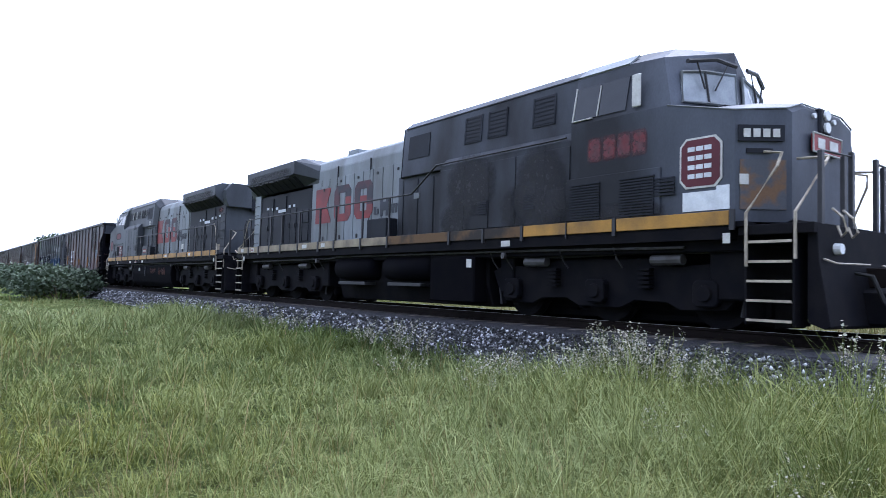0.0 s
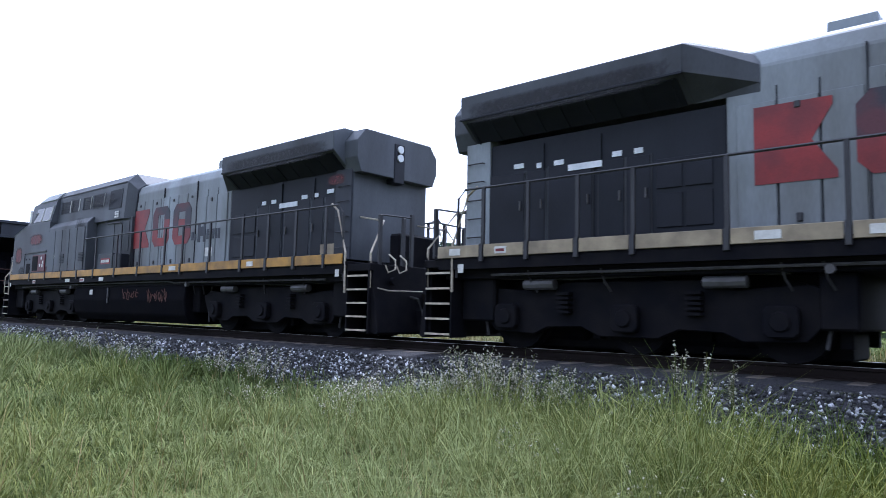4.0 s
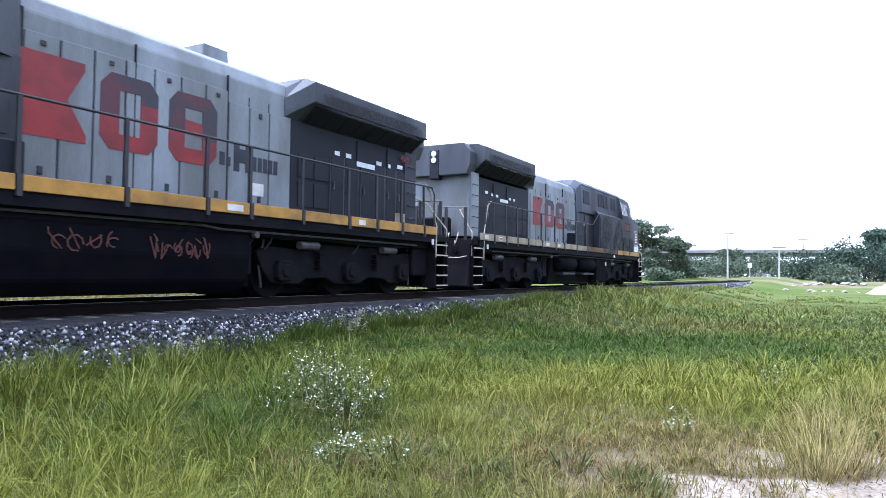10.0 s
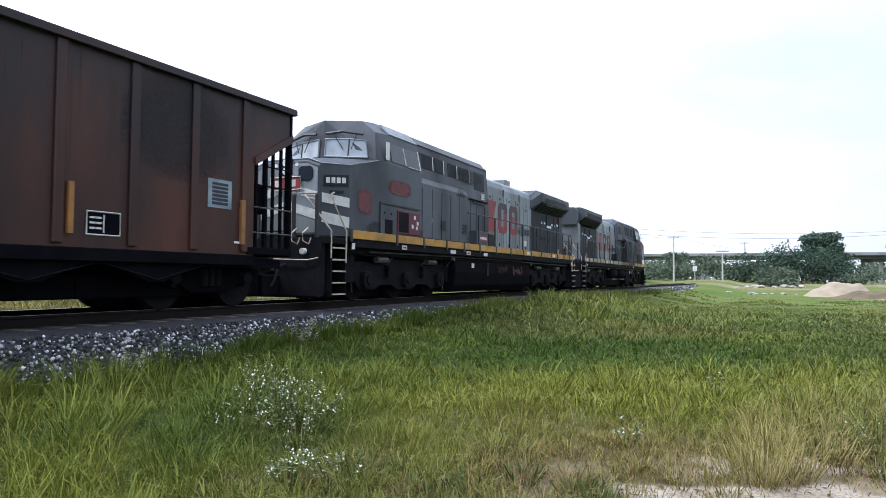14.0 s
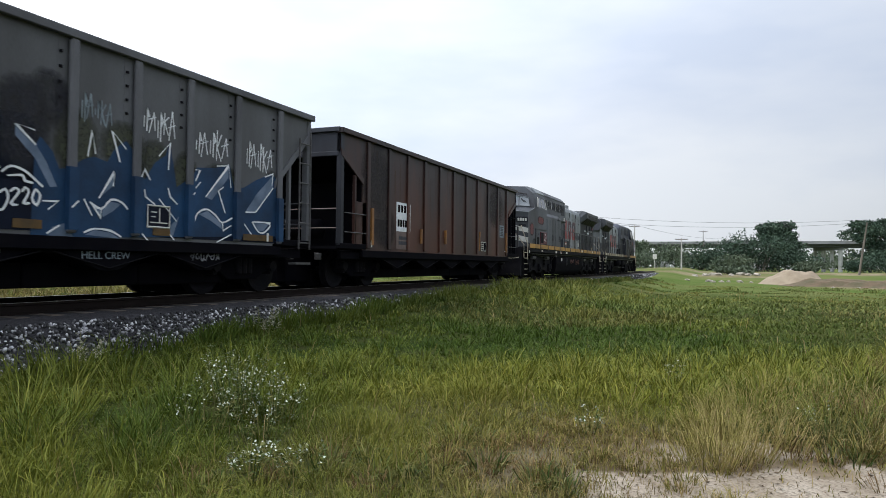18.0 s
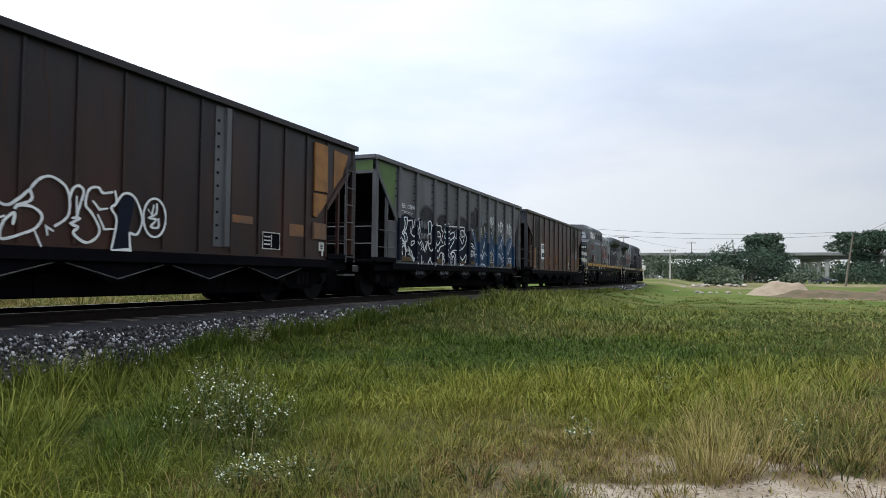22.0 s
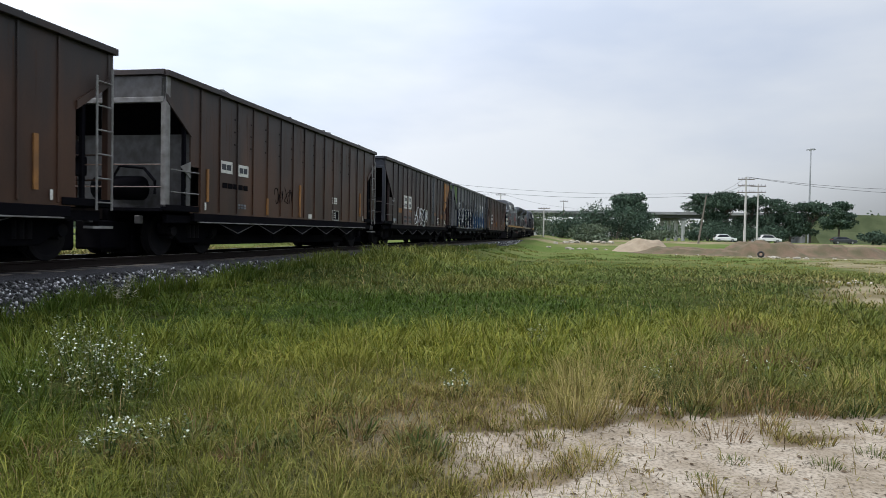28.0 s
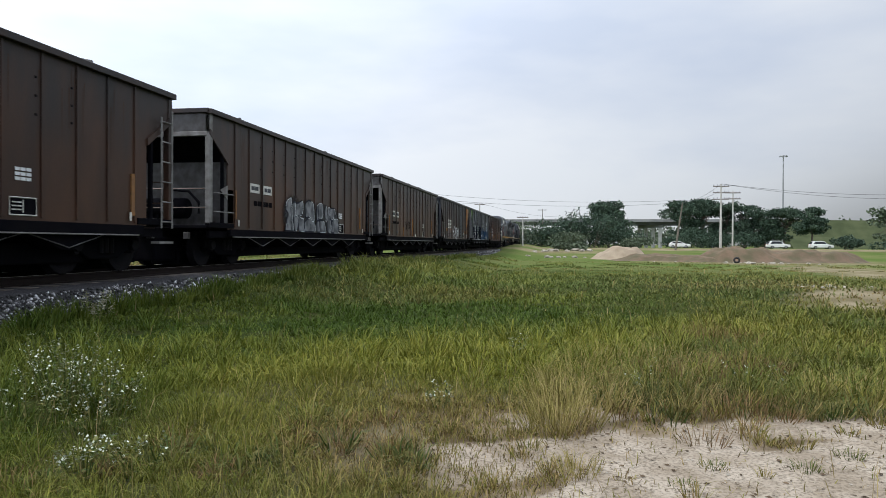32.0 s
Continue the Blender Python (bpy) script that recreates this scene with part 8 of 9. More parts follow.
def make_grass():
    rg = np.random.default_rng(11)
    sets = []

    def lay(x, y, h, w, lean, way=None, shade=None):
        V, F = blades(x, y, gz(x, y) - 0.01, h, w, lean, rg, way)
        sets.append((V, F, *tones(x, y, rg, shade)))
    # low sward
    r, x, y = field(170000, 3.0, 80, rg)
    k = keep_off(x, y, rg)
    r, x, y = r[k], x[k], y[k]
    short = 1 - 0.5 * smooth(1.6, 0.2, sand_line(x, y))
    h = rg.uniform(0.05, 0.16, len(x)) * short * (1 - 0.35 * near_cut(x, y)) * np.clip(1 + 0.7 * wave(x * 1.3, y * 1.7), 0.35, 1.7) / (1 + smooth(25, 60, r))
    lay(x, y, h, 0.0012 * r + 0.0012, rg.uniform(0.3, 1.4, len(x)))
    r2, x2, y2 = field(26000, 0.5, 3.2, rg, -180, 180)
    k = keep_off(x2, y2, rg)
    lay(x2[k], y2[k], rg.uniform(0.06, 0.2, k.sum()), 0.0014 * r2[k] + 0.0015, rg.uniform(0.3, 1.2, k.sum()))
    # the field behind
    r, x, y = field(30000, 3.0, 45, rg, 130, 262)
    k = keep_off(x, y, rg)
    lay(x[k], y[k], rg.uniform(0.06, 0.2, k.sum()), 0.003 * r[k] + 0.002, rg.uniform(0.3, 1.3, k.sum()))
    # close, low cover where the view grazes the field
    r, x, y = field(120000, 7.5, 42, rg, -75, 128)
    k = keep_off(x, y, rg)
    r, x, y = r[k], x[k], y[k]
    lay(x, y, rg.uniform(0.06, 0.19, len(x)) * np.clip(1 + 0.6 * wave(x * 0.9, y * 1.2), 0.4, 1.7) / (1 + smooth(25, 42, r)), 0.002 * r + 0.002, rg.uniform(0.4, 1.6, len(x)))
    # short worn turf beside the clearing
    x, y = rg.uniform(2.6, 8.0, 42000), rg.uniform(-0.5, 4.8, 42000)
    k = keep_off(x, y, rg, 0.1) & (near_cut(x, y) > rg.uniform(0, 0.6, len(x)))
    x, y = x[k], y[k]
    lay(x, y, rg.uniform(0.04, 0.13, len(x)), np.full(len(x), 0.006), rg.uniform(0.2, 1.2, len(x)))
    # clumps of longer, arching blades that share a height and a way of leaning
    m = 36
    r, cx, cy = field(11000, 3.2, 75, rg)
    k = keep_off(cx, cy, rg, 0.02)
    r, cx, cy = r[k], cx[k], cy[k]
    size = rg.uniform(0.35, 1.0, len(r)) ** 1.6 * np.clip(1 + 0.75 * wave(cx * 0.8, cy * 1.0), 0.3, 1.8) * (1 - 0.5 * smooth(1.6, 0.2, sand_line(cx, cy))) * (1 + 0.45 * smooth(3, 6.5, cy))
    size = size / (1 + 0.9 * smooth(18, 50, r)) * (1 - 0.5 * near_cut(cx, cy)) * (1 + 0.45 * smooth(0, -3, cx))
    a = rg.uniform(0, math.tau, (len(r), m))
    q = np.sqrt(rg.uniform(0, 1, (len(r), m))) * (0.035 + 0.009 * r[:, None])
    x, y = (cx[:, None] + q * np.cos(a)).ravel(), (cy[:, None] + q * np.sin(a)).ravel()
    h = (size[:, None] * rg.uniform(0.14, 0.46, (len(r), m))).ravel()
    k = (YC - y > 2.3 - 0.2 * smooth(8, 9, x) - 0.27 * smooth(13, 17, x)) | (YC - y < -3)
    way = (a + rg.normal(0, 0.6, a.shape)).ravel()
    own = np.repeat(rg.normal(0, 0.17, len(r)), m)
    lay(x[k], y[k], h[k], (0.00105 * np.repeat(r, m) + 0.0018)[k], rg.uniform(0.3, 1.5, len(x))[k], way[k], own[k])
    # tall fringe along the foot of the ballast
    cx = np.concatenate([rg.uniform(-30, 8, 150), rg.uniform(8, 22, 130), rg.uniform(20, 60, 100)])
    cy = YC - 2.5 - rg.uniform(-0.15, 0.5, len(cx)) + 0.2 * smooth(8, 9, cx) + 0.27 * smooth(13, 17, cx)
    r = np.hypot(cx, cy)
    a = rg.uniform(0, math.tau, (len(r), m))
    q = np.sqrt(rg.uniform(0, 1, (len(r), m))) * (0.06 + 0.008 * r[:, None])
    x, y = (cx[:, None] + q * np.cos(a)).ravel(), (cy[:, None] + q * np.sin(a)).ravel()
    h = (rg.uniform(0.4, 1.0, (len(r), 1)) * rg.uniform(0.2, 0.6, (len(r), m))).ravel()
    lay(x, y, h, 0.0011 * np.repeat(r, m) + 0.002, rg.uniform(0.2, 1.0, len(x)), (a + rg.normal(0, 0.6, a.shape)).ravel())
    off = np.cumsum([0] + [len(s[0]) for s in sets])[:-1]
    me = meadow_mesh("grass", np.concatenate([s[0] for s in sets]), np.concatenate([s[1] + o for s, o in zip(sets, off)]), *(np.concatenate([s[i] for s in sets]) for i in (2, 3, 4)))
    tagged(new("grass", me), "green meadow grass in uneven clumps, yellowing here and there", "grass", kind="stuff")
    # dry stalks among it
    r, x, y = field(20000, 3.0, 45, rg)
    near = 0.2 * smooth(0, -3, x) + 0.35 * smooth(-4, 1.5, -y) * (0.35 + (wave(x * 2.9 + 1, y * 2.3) > 0.0)) + 0.3 * (wave(x * 0.9 + 4, y * 0.7) > 0.15)
    k = keep_off(x, y, rg, 0.12) & (rg.uniform(0, 1, len(x)) < np.clip(near, 0.1, 1))
    r, x, y = r[k], x[k], y[k]
    V, F = blades(x, y, gz(x, y) - 0.01, rg.uniform(0.12, 0.42, len(x)) * (1 + 0.6 * smooth(0, -3, x)), 0.0008 * r + 0.0011, rg.uniform(0.1, 0.8, len(x)), rg)
    tagged(new("dry_grass", raw("dry_grass", V, F, STRAW)), "pale dry grass stalks", "grass", kind="stuff")


make_grass()


def tuft(cx, cy, spread, n, h0, h1, material, label, seed, width=0.006, name="grass_tuft", lean=0.7, cat="grass"):
    rg = np.random.default_rng(seed)
    a, q = rg.uniform(0, math.tau, n), spread * np.sqrt(rg.uniform(0, 1, n))
    x, y = q * np.cos(a), q * np.sin(a)
    z0 = float(gz(cx, cy))
    V, F = blades(x, y, gz(cx + x, cy + y) - z0 - 0.01, rg.uniform(h0, h1, n) * (1 - 0.45 * q / spread), np.full(n, width), rg.uniform(0.1, lean, n) + 0.5 * q / spread, rg, a + rg.normal(0, 0.5, n))
    if material is GRASS:
        w, t, d = tones(cx + x, cy + y, rg)
        return tagged(new(name, meadow_mesh(name, V, F, w, np.clip(t + 0.15, 0, 1), d * 0.6)), label, cat, "grass tufts", "stuff"), z0
    return tagged(new(name, raw(name, V, F, material)), label, cat, "grass tufts", "stuff"), z0


TUFTS_BY_SAND = [
    (5.55, 0.15, 0.26, 260, 0.2, 0.5, STRAW, "yellow-green dry grass tuft beside the sand"),
    (5.9, 0.05, 0.34, 260, 0.25, 0.62, STRAW, "tall dry grass tuft beside the sand"),
    (6.25, -0.25, 0.3, 160, 0.3, 0.66, STRAW, "tall dry grass tuft beside the sand"),
    (4.62, 0.0, 0.17, 130, 0.1, 0.26, STRAW, "small dry tuft on the sand"),
    (4.46, -0.68, 0.10, 60, 0.04, 0.11, WEED, "small dark tuft on the sand"),
    (4.89, -0.95, 0.10, 60, 0.05, 0.13, WEED, "small dark tuft on the sand"),
    (4.91, -1.54, 0.10, 60, 0.06, 0.16, WEED, "small dark tuft on the sand"),
    (4.75, -1.24, 0.06, 30, 0.05, 0.12, STRAW, "small dry tuft on the sand"),
    (5.25, -1.95, 0.1, 60, 0.05, 0.15, WEED, "small dark tuft on the sand"),
    (7.1, -0.9, 0.55, 240, 0.2, 0.6, STRAW, "scrubby dry weeds behind the sand"),
    (6.7, -0.7, 0.5, 420, 0.15, 0.42, WEED, "scrubby green weeds behind the sand"),
    (7.0, -1.7, 0.7, 520, 0.15, 0.45, WEED, "scrubby green weeds behind the sand")]
TUFTS_IN_MEADOW = [
    (6.6, 0.15, 0.32, 260, 0.25, 0.62, STRAW, "tall yellow dry grass tuft in the meadow"),
    (7.3, -0.1, 0.4, 300, 0.28, 0.66, STRAW, "tall yellow dry grass tuft in the meadow"),
    (8.3, -0.35, 0.5, 320, 0.25, 0.6, STRAW, "tall yellow dry grass tuft in the meadow"),
    (7.7, -1.2, 0.55, 480, 0.2, 0.5, RUSSET, "russet dry scrub in the meadow"),
    (8.4, -1.9, 0.6, 480, 0.2, 0.5, RUSSET, "russet dry scrub in the meadow"),
    (6.6, -1.5, 0.4, 300, 0.12, 0.36, RUSSET, "low russet scrub behind the sand"),
    (10.8, -2.0, 0.8, 420, 0.2, 0.55, RUSSET, "russet dry scrub in the meadow"),
    (7.2, -2.6, 0.7, 420, 0.2, 0.5, STRAW, "scrubby dry weeds behind the sand"),
    (8.6, -1.0, 0.8, 420, 0.2, 0.6, STRAW, "tall dry stalks in the meadow"),
    (9.3, -2.2, 0.8, 480, 0.2, 0.55, WEED, "scrubby green weeds in the meadow"),
    (9.5, -0.6, 0.6, 420, 0.2, 0.5, GRASS, "tall green grass tuft in the meadow"),
    (7.0, 2.6, 0.5, 480, 0.18, 0.42, GRASS, "tall green grass tuft in the meadow"),
    (5.3, 3.1, 0.5, 500, 0.15, 0.38, GRASS, "bright green grass tuft in the meadow"),
    (-3.0, 4.9, 0.6, 560, 0.25, 0.55, GRASS, "tall green grass tuft in the meadow"),
    (-5.2, 5.4, 0.6, 560, 0.25, 0.6, GRASS, "tall green grass tuft in the meadow"),
    (-4.6, 3.3, 0.5, 500, 0.2, 0.45, GRASS, "tall green grass tuft in the meadow")]


def tufts():
    for i, (x, y, s, n, h0, h1, m, lab) in enumerate(TUFTS_BY_SAND + TUFTS_IN_MEADOW):
        ob, z = tuft(x, y, s, n, h0, h1, m, lab, 60 + i)
        ob.location = (x, y, z)


tufts()


def scrub():
    """Low broad-leaved weeds and withered stems, mixed into the meadow's near edge."""
    rg = np.random.default_rng(431)
    green = "low dark broad-leaved weed in the meadow"
    brown = "withered russet weed in the meadow"
    patches = [(6.3, -1.0, 0.5, 9, 0.65), (6.7, -1.9, 0.7, 10, 0.6), (7.6, -1.1, 0.6, 8, 0.6), (8.2, -2.6, 0.8, 8, 0.5),
               (4.7, 1.5, 0.4, 7, 0.4), (4.5, 2.4, 0.5, 9, 0.6), (5.4, 2.1, 0.5, 7, 0.5), (4.0, 3.2, 0.5, 7, 0.7)]
    k = 0
    for cx, cy, reach, count, dark in patches:
        for _ in range(count):
            x, y = cx + rg.normal(0, reach * 0.6), cy + rg.normal(0, reach * 0.6)
            leafy = rg.random() < dark
            s = rg.uniform(0.10, 0.2)
            ob, z = tuft(x, y, s, int(rg.integers(40, 75)), 0.10, rg.uniform(0.22, 0.36), WEED if leafy else RUSSET, green if leafy else brown,
                         500 + k, 0.013 if leafy else 0.006, "broad_leaved_weed" if leafy else "withered_weed", 1.0, "weed")
            ob.matrix_world = pose(x, y, z)
            k += 1


scrub()


def weed(x, y, z, n, spread, h, seed, label, white=True, name="weed"):
    """A thin-stalked weed with small leaves and pale heads."""
    rr = random.Random(seed)
    W = thing(name, label, "weed", "weeds by the track", at=pose(x, y, z))
    st, lv, hd = bmesh.new(), bmesh.new(), bmesh.new()
    for i in range(n):
        a, q = rr.uniform(0, math.tau), spread * math.sqrt(rr.random())
        b = Vector((q * math.cos(a) * 0.5, q * math.sin(a) * 0.5, 0))
        hh = h * rr.uniform(0.55, 1.0)
        tip = Vector((q * math.cos(a) + rr.uniform(-.05, .05), q * math.sin(a) + rr.uniform(-.05, .05), hh))
        mid = (b + tip) / 2 + Vector((0, 0, hh * 0.1))
        pipe([b, mid, tip], [0.005, 0.004, 0.003], 3, st, False)
        for k in range(9):
            t = rr.uniform(0.15, 1.0)
            c = b.lerp(tip, t)
            d = Vector((rr.uniform(-1, 1), rr.uniform(-1, 1), rr.uniform(-0.2, 0.7))).normalized()
            e = d.cross(Vector((0, 0, 1))).normalized() * rr.uniform(0.007, 0.013)
            ln = rr.uniform(0.03, 0.07)
            add(lv, [c, c + d * ln * 0.5 + e, c + d * ln, c + d * ln * 0.5 - e], [(0, 1, 2, 3)])
        for k in range(9 if white else 26):
            t = rr.uniform(0.6, 1.05) if white else rr.uniform(0.45, 1.05)
            c = b.lerp(tip, t) + Vector((rr.uniform(-.04, .04), rr.uniform(-.04, .04), rr.uniform(-.02, .03)))
            s = rr.uniform(0.006, 0.013) if white else rr.uniform(0.008, 0.019) * (1 if y > 6 else 0.6)
            d = Vector((rr.uniform(-1, 1), rr.uniform(-1, 1), rr.uniform(-.3, 1))).normalized()
            e = d.cross(Vector((0.3, 0.2, 1))).normalized() * s
            add(hd, [c - e, c + d * s * 1.6, c + e, c - d * s * 0.8], [(0, 1, 2, 3)])
    for nm, bm, m, lab in (("stalk_mass", st, WEED, ""), ("foliage", lv, WEED, ""), ("blossom" if white else "seed_mass", hd, PETAL if white else SEED, "small white flowers" if white else "pale seed heads")):
        tagged(part(nm, bm, m, W, lab), kind="stuff")


WEEDS_AT = [(-5.7, 7.05, 64, 0.5, 0.9), (-5.2, 7.1, 56, 0.45, 0.85), (-4.6, 7.1, 28, 0.4, 0.75), (-6.3, 6.9, 26, 0.5, 0.7), (-7.2, 6.6, 18, 0.45, 0.55), (-10.4, 7.1, 30, 0.5, 0.75), (-12.0, 7.1, 16, 0.5, 0.6), (-16.0, 7.2, 24, 0.6, 0.8),
            (-19.0, 7.3, 18, 0.6, 0.8), (-3.6, 5.2, 14, 0.5, 0.5), (-1.9, 4.6, 14, 0.5, 0.45), (-6.5, 5.6, 14, 0.5, 0.5), (-8.8, 5.9, 12, 0.5, 0.5), (0.3, 7.0, 10, 0.4, 0.5), (6.0, 7.25, 8, 0.3, 0.5), (9.5, 7.3, 10, 0.4, 0.5)]
STALKS_AT = [(-3.22, 7.7), (-2.9, 7.7), (-2.6, 7.7)]


def weeds():
    for i, (x, y, n, s, h) in enumerate(((5.3, 4.35, 30, 0.42, 0.62), (5.7, 4.85, 14, 0.4, 0.6), (5.3, 3.95, 24, 0.36, 0.5), (4.75, 3.7, 14, 0.3, 0.45), (4.75, 4.3, 14, 0.35, 0.5), (3.95, 3.15, 16, 0.26, 0.3), (4.15, 2.85, 9, 0.2, 0.24), (5.9, 1.15, 6, 0.12, 0.3), (8.4, 0.6, 5, 0.15, 0.35), (6.9, -0.9, 4, 0.5, 0.4), (7.3, -1.9, 4, 0.5, 0.4))):
        weed(x, y, float(gz(x, y)), n, s, h, 70 + i, "white-flowering weed in the grass", True, "flowering_weed")
    for i, (x, y, n, s, h) in enumerate(WEEDS_AT):
        weed(x, y, float(gz(x, y)), n, s, h, 90 + i, "tall pale seeding weed at the foot of the ballast", False, "seeding_weed")
    for i, (x, y) in enumerate(STALKS_AT):
        weed(x, y, 0.38, 5, 0.06, 0.86 - 0.04 * i, 120 + i, "single tall pale stalk on the ballast slope", False, "seeding_stalk")


weeds()


def litter():
    """Dry leaf bits and small pebbles on the sand and at its edge."""
    rg = np.random.default_rng(41)
    for name, n, s0, s1, m, lab in (("dry_litter", 1500, 0.008, 0.03, STRAW_BITS, "dry leaf and stalk bits on the sand"), ("pebbles", 700, 0.006, 0.018, ROCK, "small pale pebbles on the sand")):
        x, y = rg.uniform(2.6, 6.4, n), rg.uniform(-3.5, 1.6, n)
        k = sandy(x, y) > 0.25
        x, y = x[k], y[k]
        n = len(x)
        z = gz(x, y)
        a, s = rg.uniform(0, math.tau, n), rg.uniform(s0, s1, n)
        t = rg.uniform(0.25, 1.0, n) * s
        P = []
        for ca, up in ((0, 0.15), (1.6, 0.5), (3.14, 0.2), (4.7, 0.05)):
            rad = np.where(ca in (0, 3.14), s, t * 0.5)
            P.append(np.stack([x + np.cos(a + ca) * rad, y + np.sin(a + ca) * rad, z + 0.004 + up * t], -1))
        V = np.stack(P, 1).reshape(-1, 3)
        tagged(new(name, raw(name, V, np.arange(len(V)).reshape(-1, 4), m)), lab, "litter", kind="stuff")


STRAW_BITS = mat("dry_leaf_bits", (0.12, 0.085, 0.055), 0.9, 0, (0.05, 0.04, 0.03), 3.0, 0.8, isl=0.6, bump=0, spec=0.1)
litter()


# ---- trees and bushes ----
def leaves(blobs, n, size, rg):
    """Leaf sprays scattered in flattened balls, thicker to the outside, with gaps."""
    V = []
    tot = sum(b[3] * b[4] for b in blobs)
    for bx, by, bz, br, bh in blobs:
        m = max(20, int(n * br * bh / tot))
        d = rg.normal(size=(m, 3))
        d /= np.linalg.norm(d, axis=1)[:, None]
        q = br * np.clip(rg.normal(0.85, 0.2, (m, 1)), 0.2, 1.25)
        c = d * q * np.array([1, 1, bh / br]) + np.array([bx, by, bz])
        lump = np.sin(c[:, 0] * 3.1 + bx) * np.sin(c[:, 1] * 2.7 + by) * np.sin(c[:, 2] * 3.3)
        c = c[lump > -0.5]
        m = len(c)
        u = rg.normal(size=(m, 3))
        u /= np.linalg.norm(u, axis=1)[:, None]
        w = np.cross(u, rg.normal(size=(m, 3)))
        w /= np.linalg.norm(w, axis=1)[:, None]
        s = size * rg.uniform(0.5, 1.3, (m, 1))
        V.append(np.stack([c - u * s, c - w * s * 0.6, c + u * s, c + w * s * 0.6], 1).reshape(-1, 3))
    V = np.concatenate(V)
    return V, np.arange(len(V)).reshape(-1, 4)


def tree(x, y, h, wide, seed, label, material, base=0.35, flat=0.45, n=1500, size=0.28, trunks=1, blobs_n=17, lean=(0, 0)):
    rg = np.random.default_rng(seed)
    z = float(gz(x, y))
    T = thing("tree", label, "tree", "trees beyond the field", at=pose(x, y, z - 0.1))
    blobs = []
    for i in range(blobs_n):
        a, q = rg.uniform(0, math.tau), wide * 0.5 * math.sqrt(rg.uniform(0, 1)) * 0.72
        zz = h * rg.uniform(base, 0.9)
        br = wide * rg.uniform(0.12, 0.22)
        blobs.append((q * math.cos(a) + lean[0], q * math.sin(a) + lean[1], zz, br, br * flat * rg.uniform(0.8, 1.3)))
    for k in range(3):
        blobs.append((lean[0] + wide * rg.uniform(-.2, .2), lean[1] + wide * rg.uniform(-.25, .25), h * rg.uniform(0.78, 0.88), wide * rg.uniform(0.15, 0.24), wide * rg.uniform(0.07, 0.11)))
    bm = bmesh.new()
    for k in range(trunks):
        o = Vector((rg.uniform(-0.3, 0.3) * (trunks > 1), rg.uniform(-0.3, 0.3) * (trunks > 1), 0))
        top = o + Vector((lean[0] * 0.6 + rg.uniform(-.4, .4), lean[1] * 0.6 + rg.uniform(-.4, .4), h * 0.55))
        r = h * 0.02
        pipe([o, o.lerp(top, 0.5) + Vector((rg.uniform(-.2, .2), rg.uniform(-.2, .2), 0)), top], [r * 1.3, r, r * 0.6], 7, bm)
        for b in blobs[k::trunks]:
            s = o.lerp(top, rg.uniform(0.5, 1.0))
            e = Vector(b[:3])
            pipe([s, s.lerp(e, 0.5) + Vector((0, 0, 0.15)), e], [r * 0.5, r * 0.35, r * 0.12], 5, bm)
    part("trunk", bm, BARK, T, "grey trunk and limbs")
    V, F = leaves(blobs, int(n * 2.6), size * 0.9, rg)
    part("crown", raw("crown", V, F, material), None, T, "uneven leafy crown")
    return T


def polar(az, d):
    return d * math.sin(radians(az)), d * math.cos(radians(az))


def bush(az, d, h, wide, seed, label, material, n=700, size=0.22):
    rg = np.random.default_rng(seed)
    x, y = polar(az, d)
    B = thing("bush", label, "bush", "bushes beyond the field", at=pose(x, y, float(gz(x, y)) - 0.1))
    blobs = [(rg.uniform(-.35, .35) * wide, rg.uniform(-.35, .35) * wide, h * rg.uniform(0.25, 0.68), wide * rg.uniform(0.16, 0.3), h * rg.uniform(0.2, 0.32)) for _ in range(7)]
    bm = bmesh.new()
    for b in blobs:
        pipe([(b[0] * 0.2, b[1] * 0.2, 0), (b[0] * 0.6, b[1] * 0.6, b[2] * 0.6), b[:3]], [0.05, 0.035, 0.015], 5, bm)
    tagged(part("woody_base", bm, BARK, B), kind="stuff")
    V, F = leaves(blobs, n * 3, size * 0.95, rg)
    part("foliage", raw("foliage", V, F, material), None, B, "dense uneven foliage")


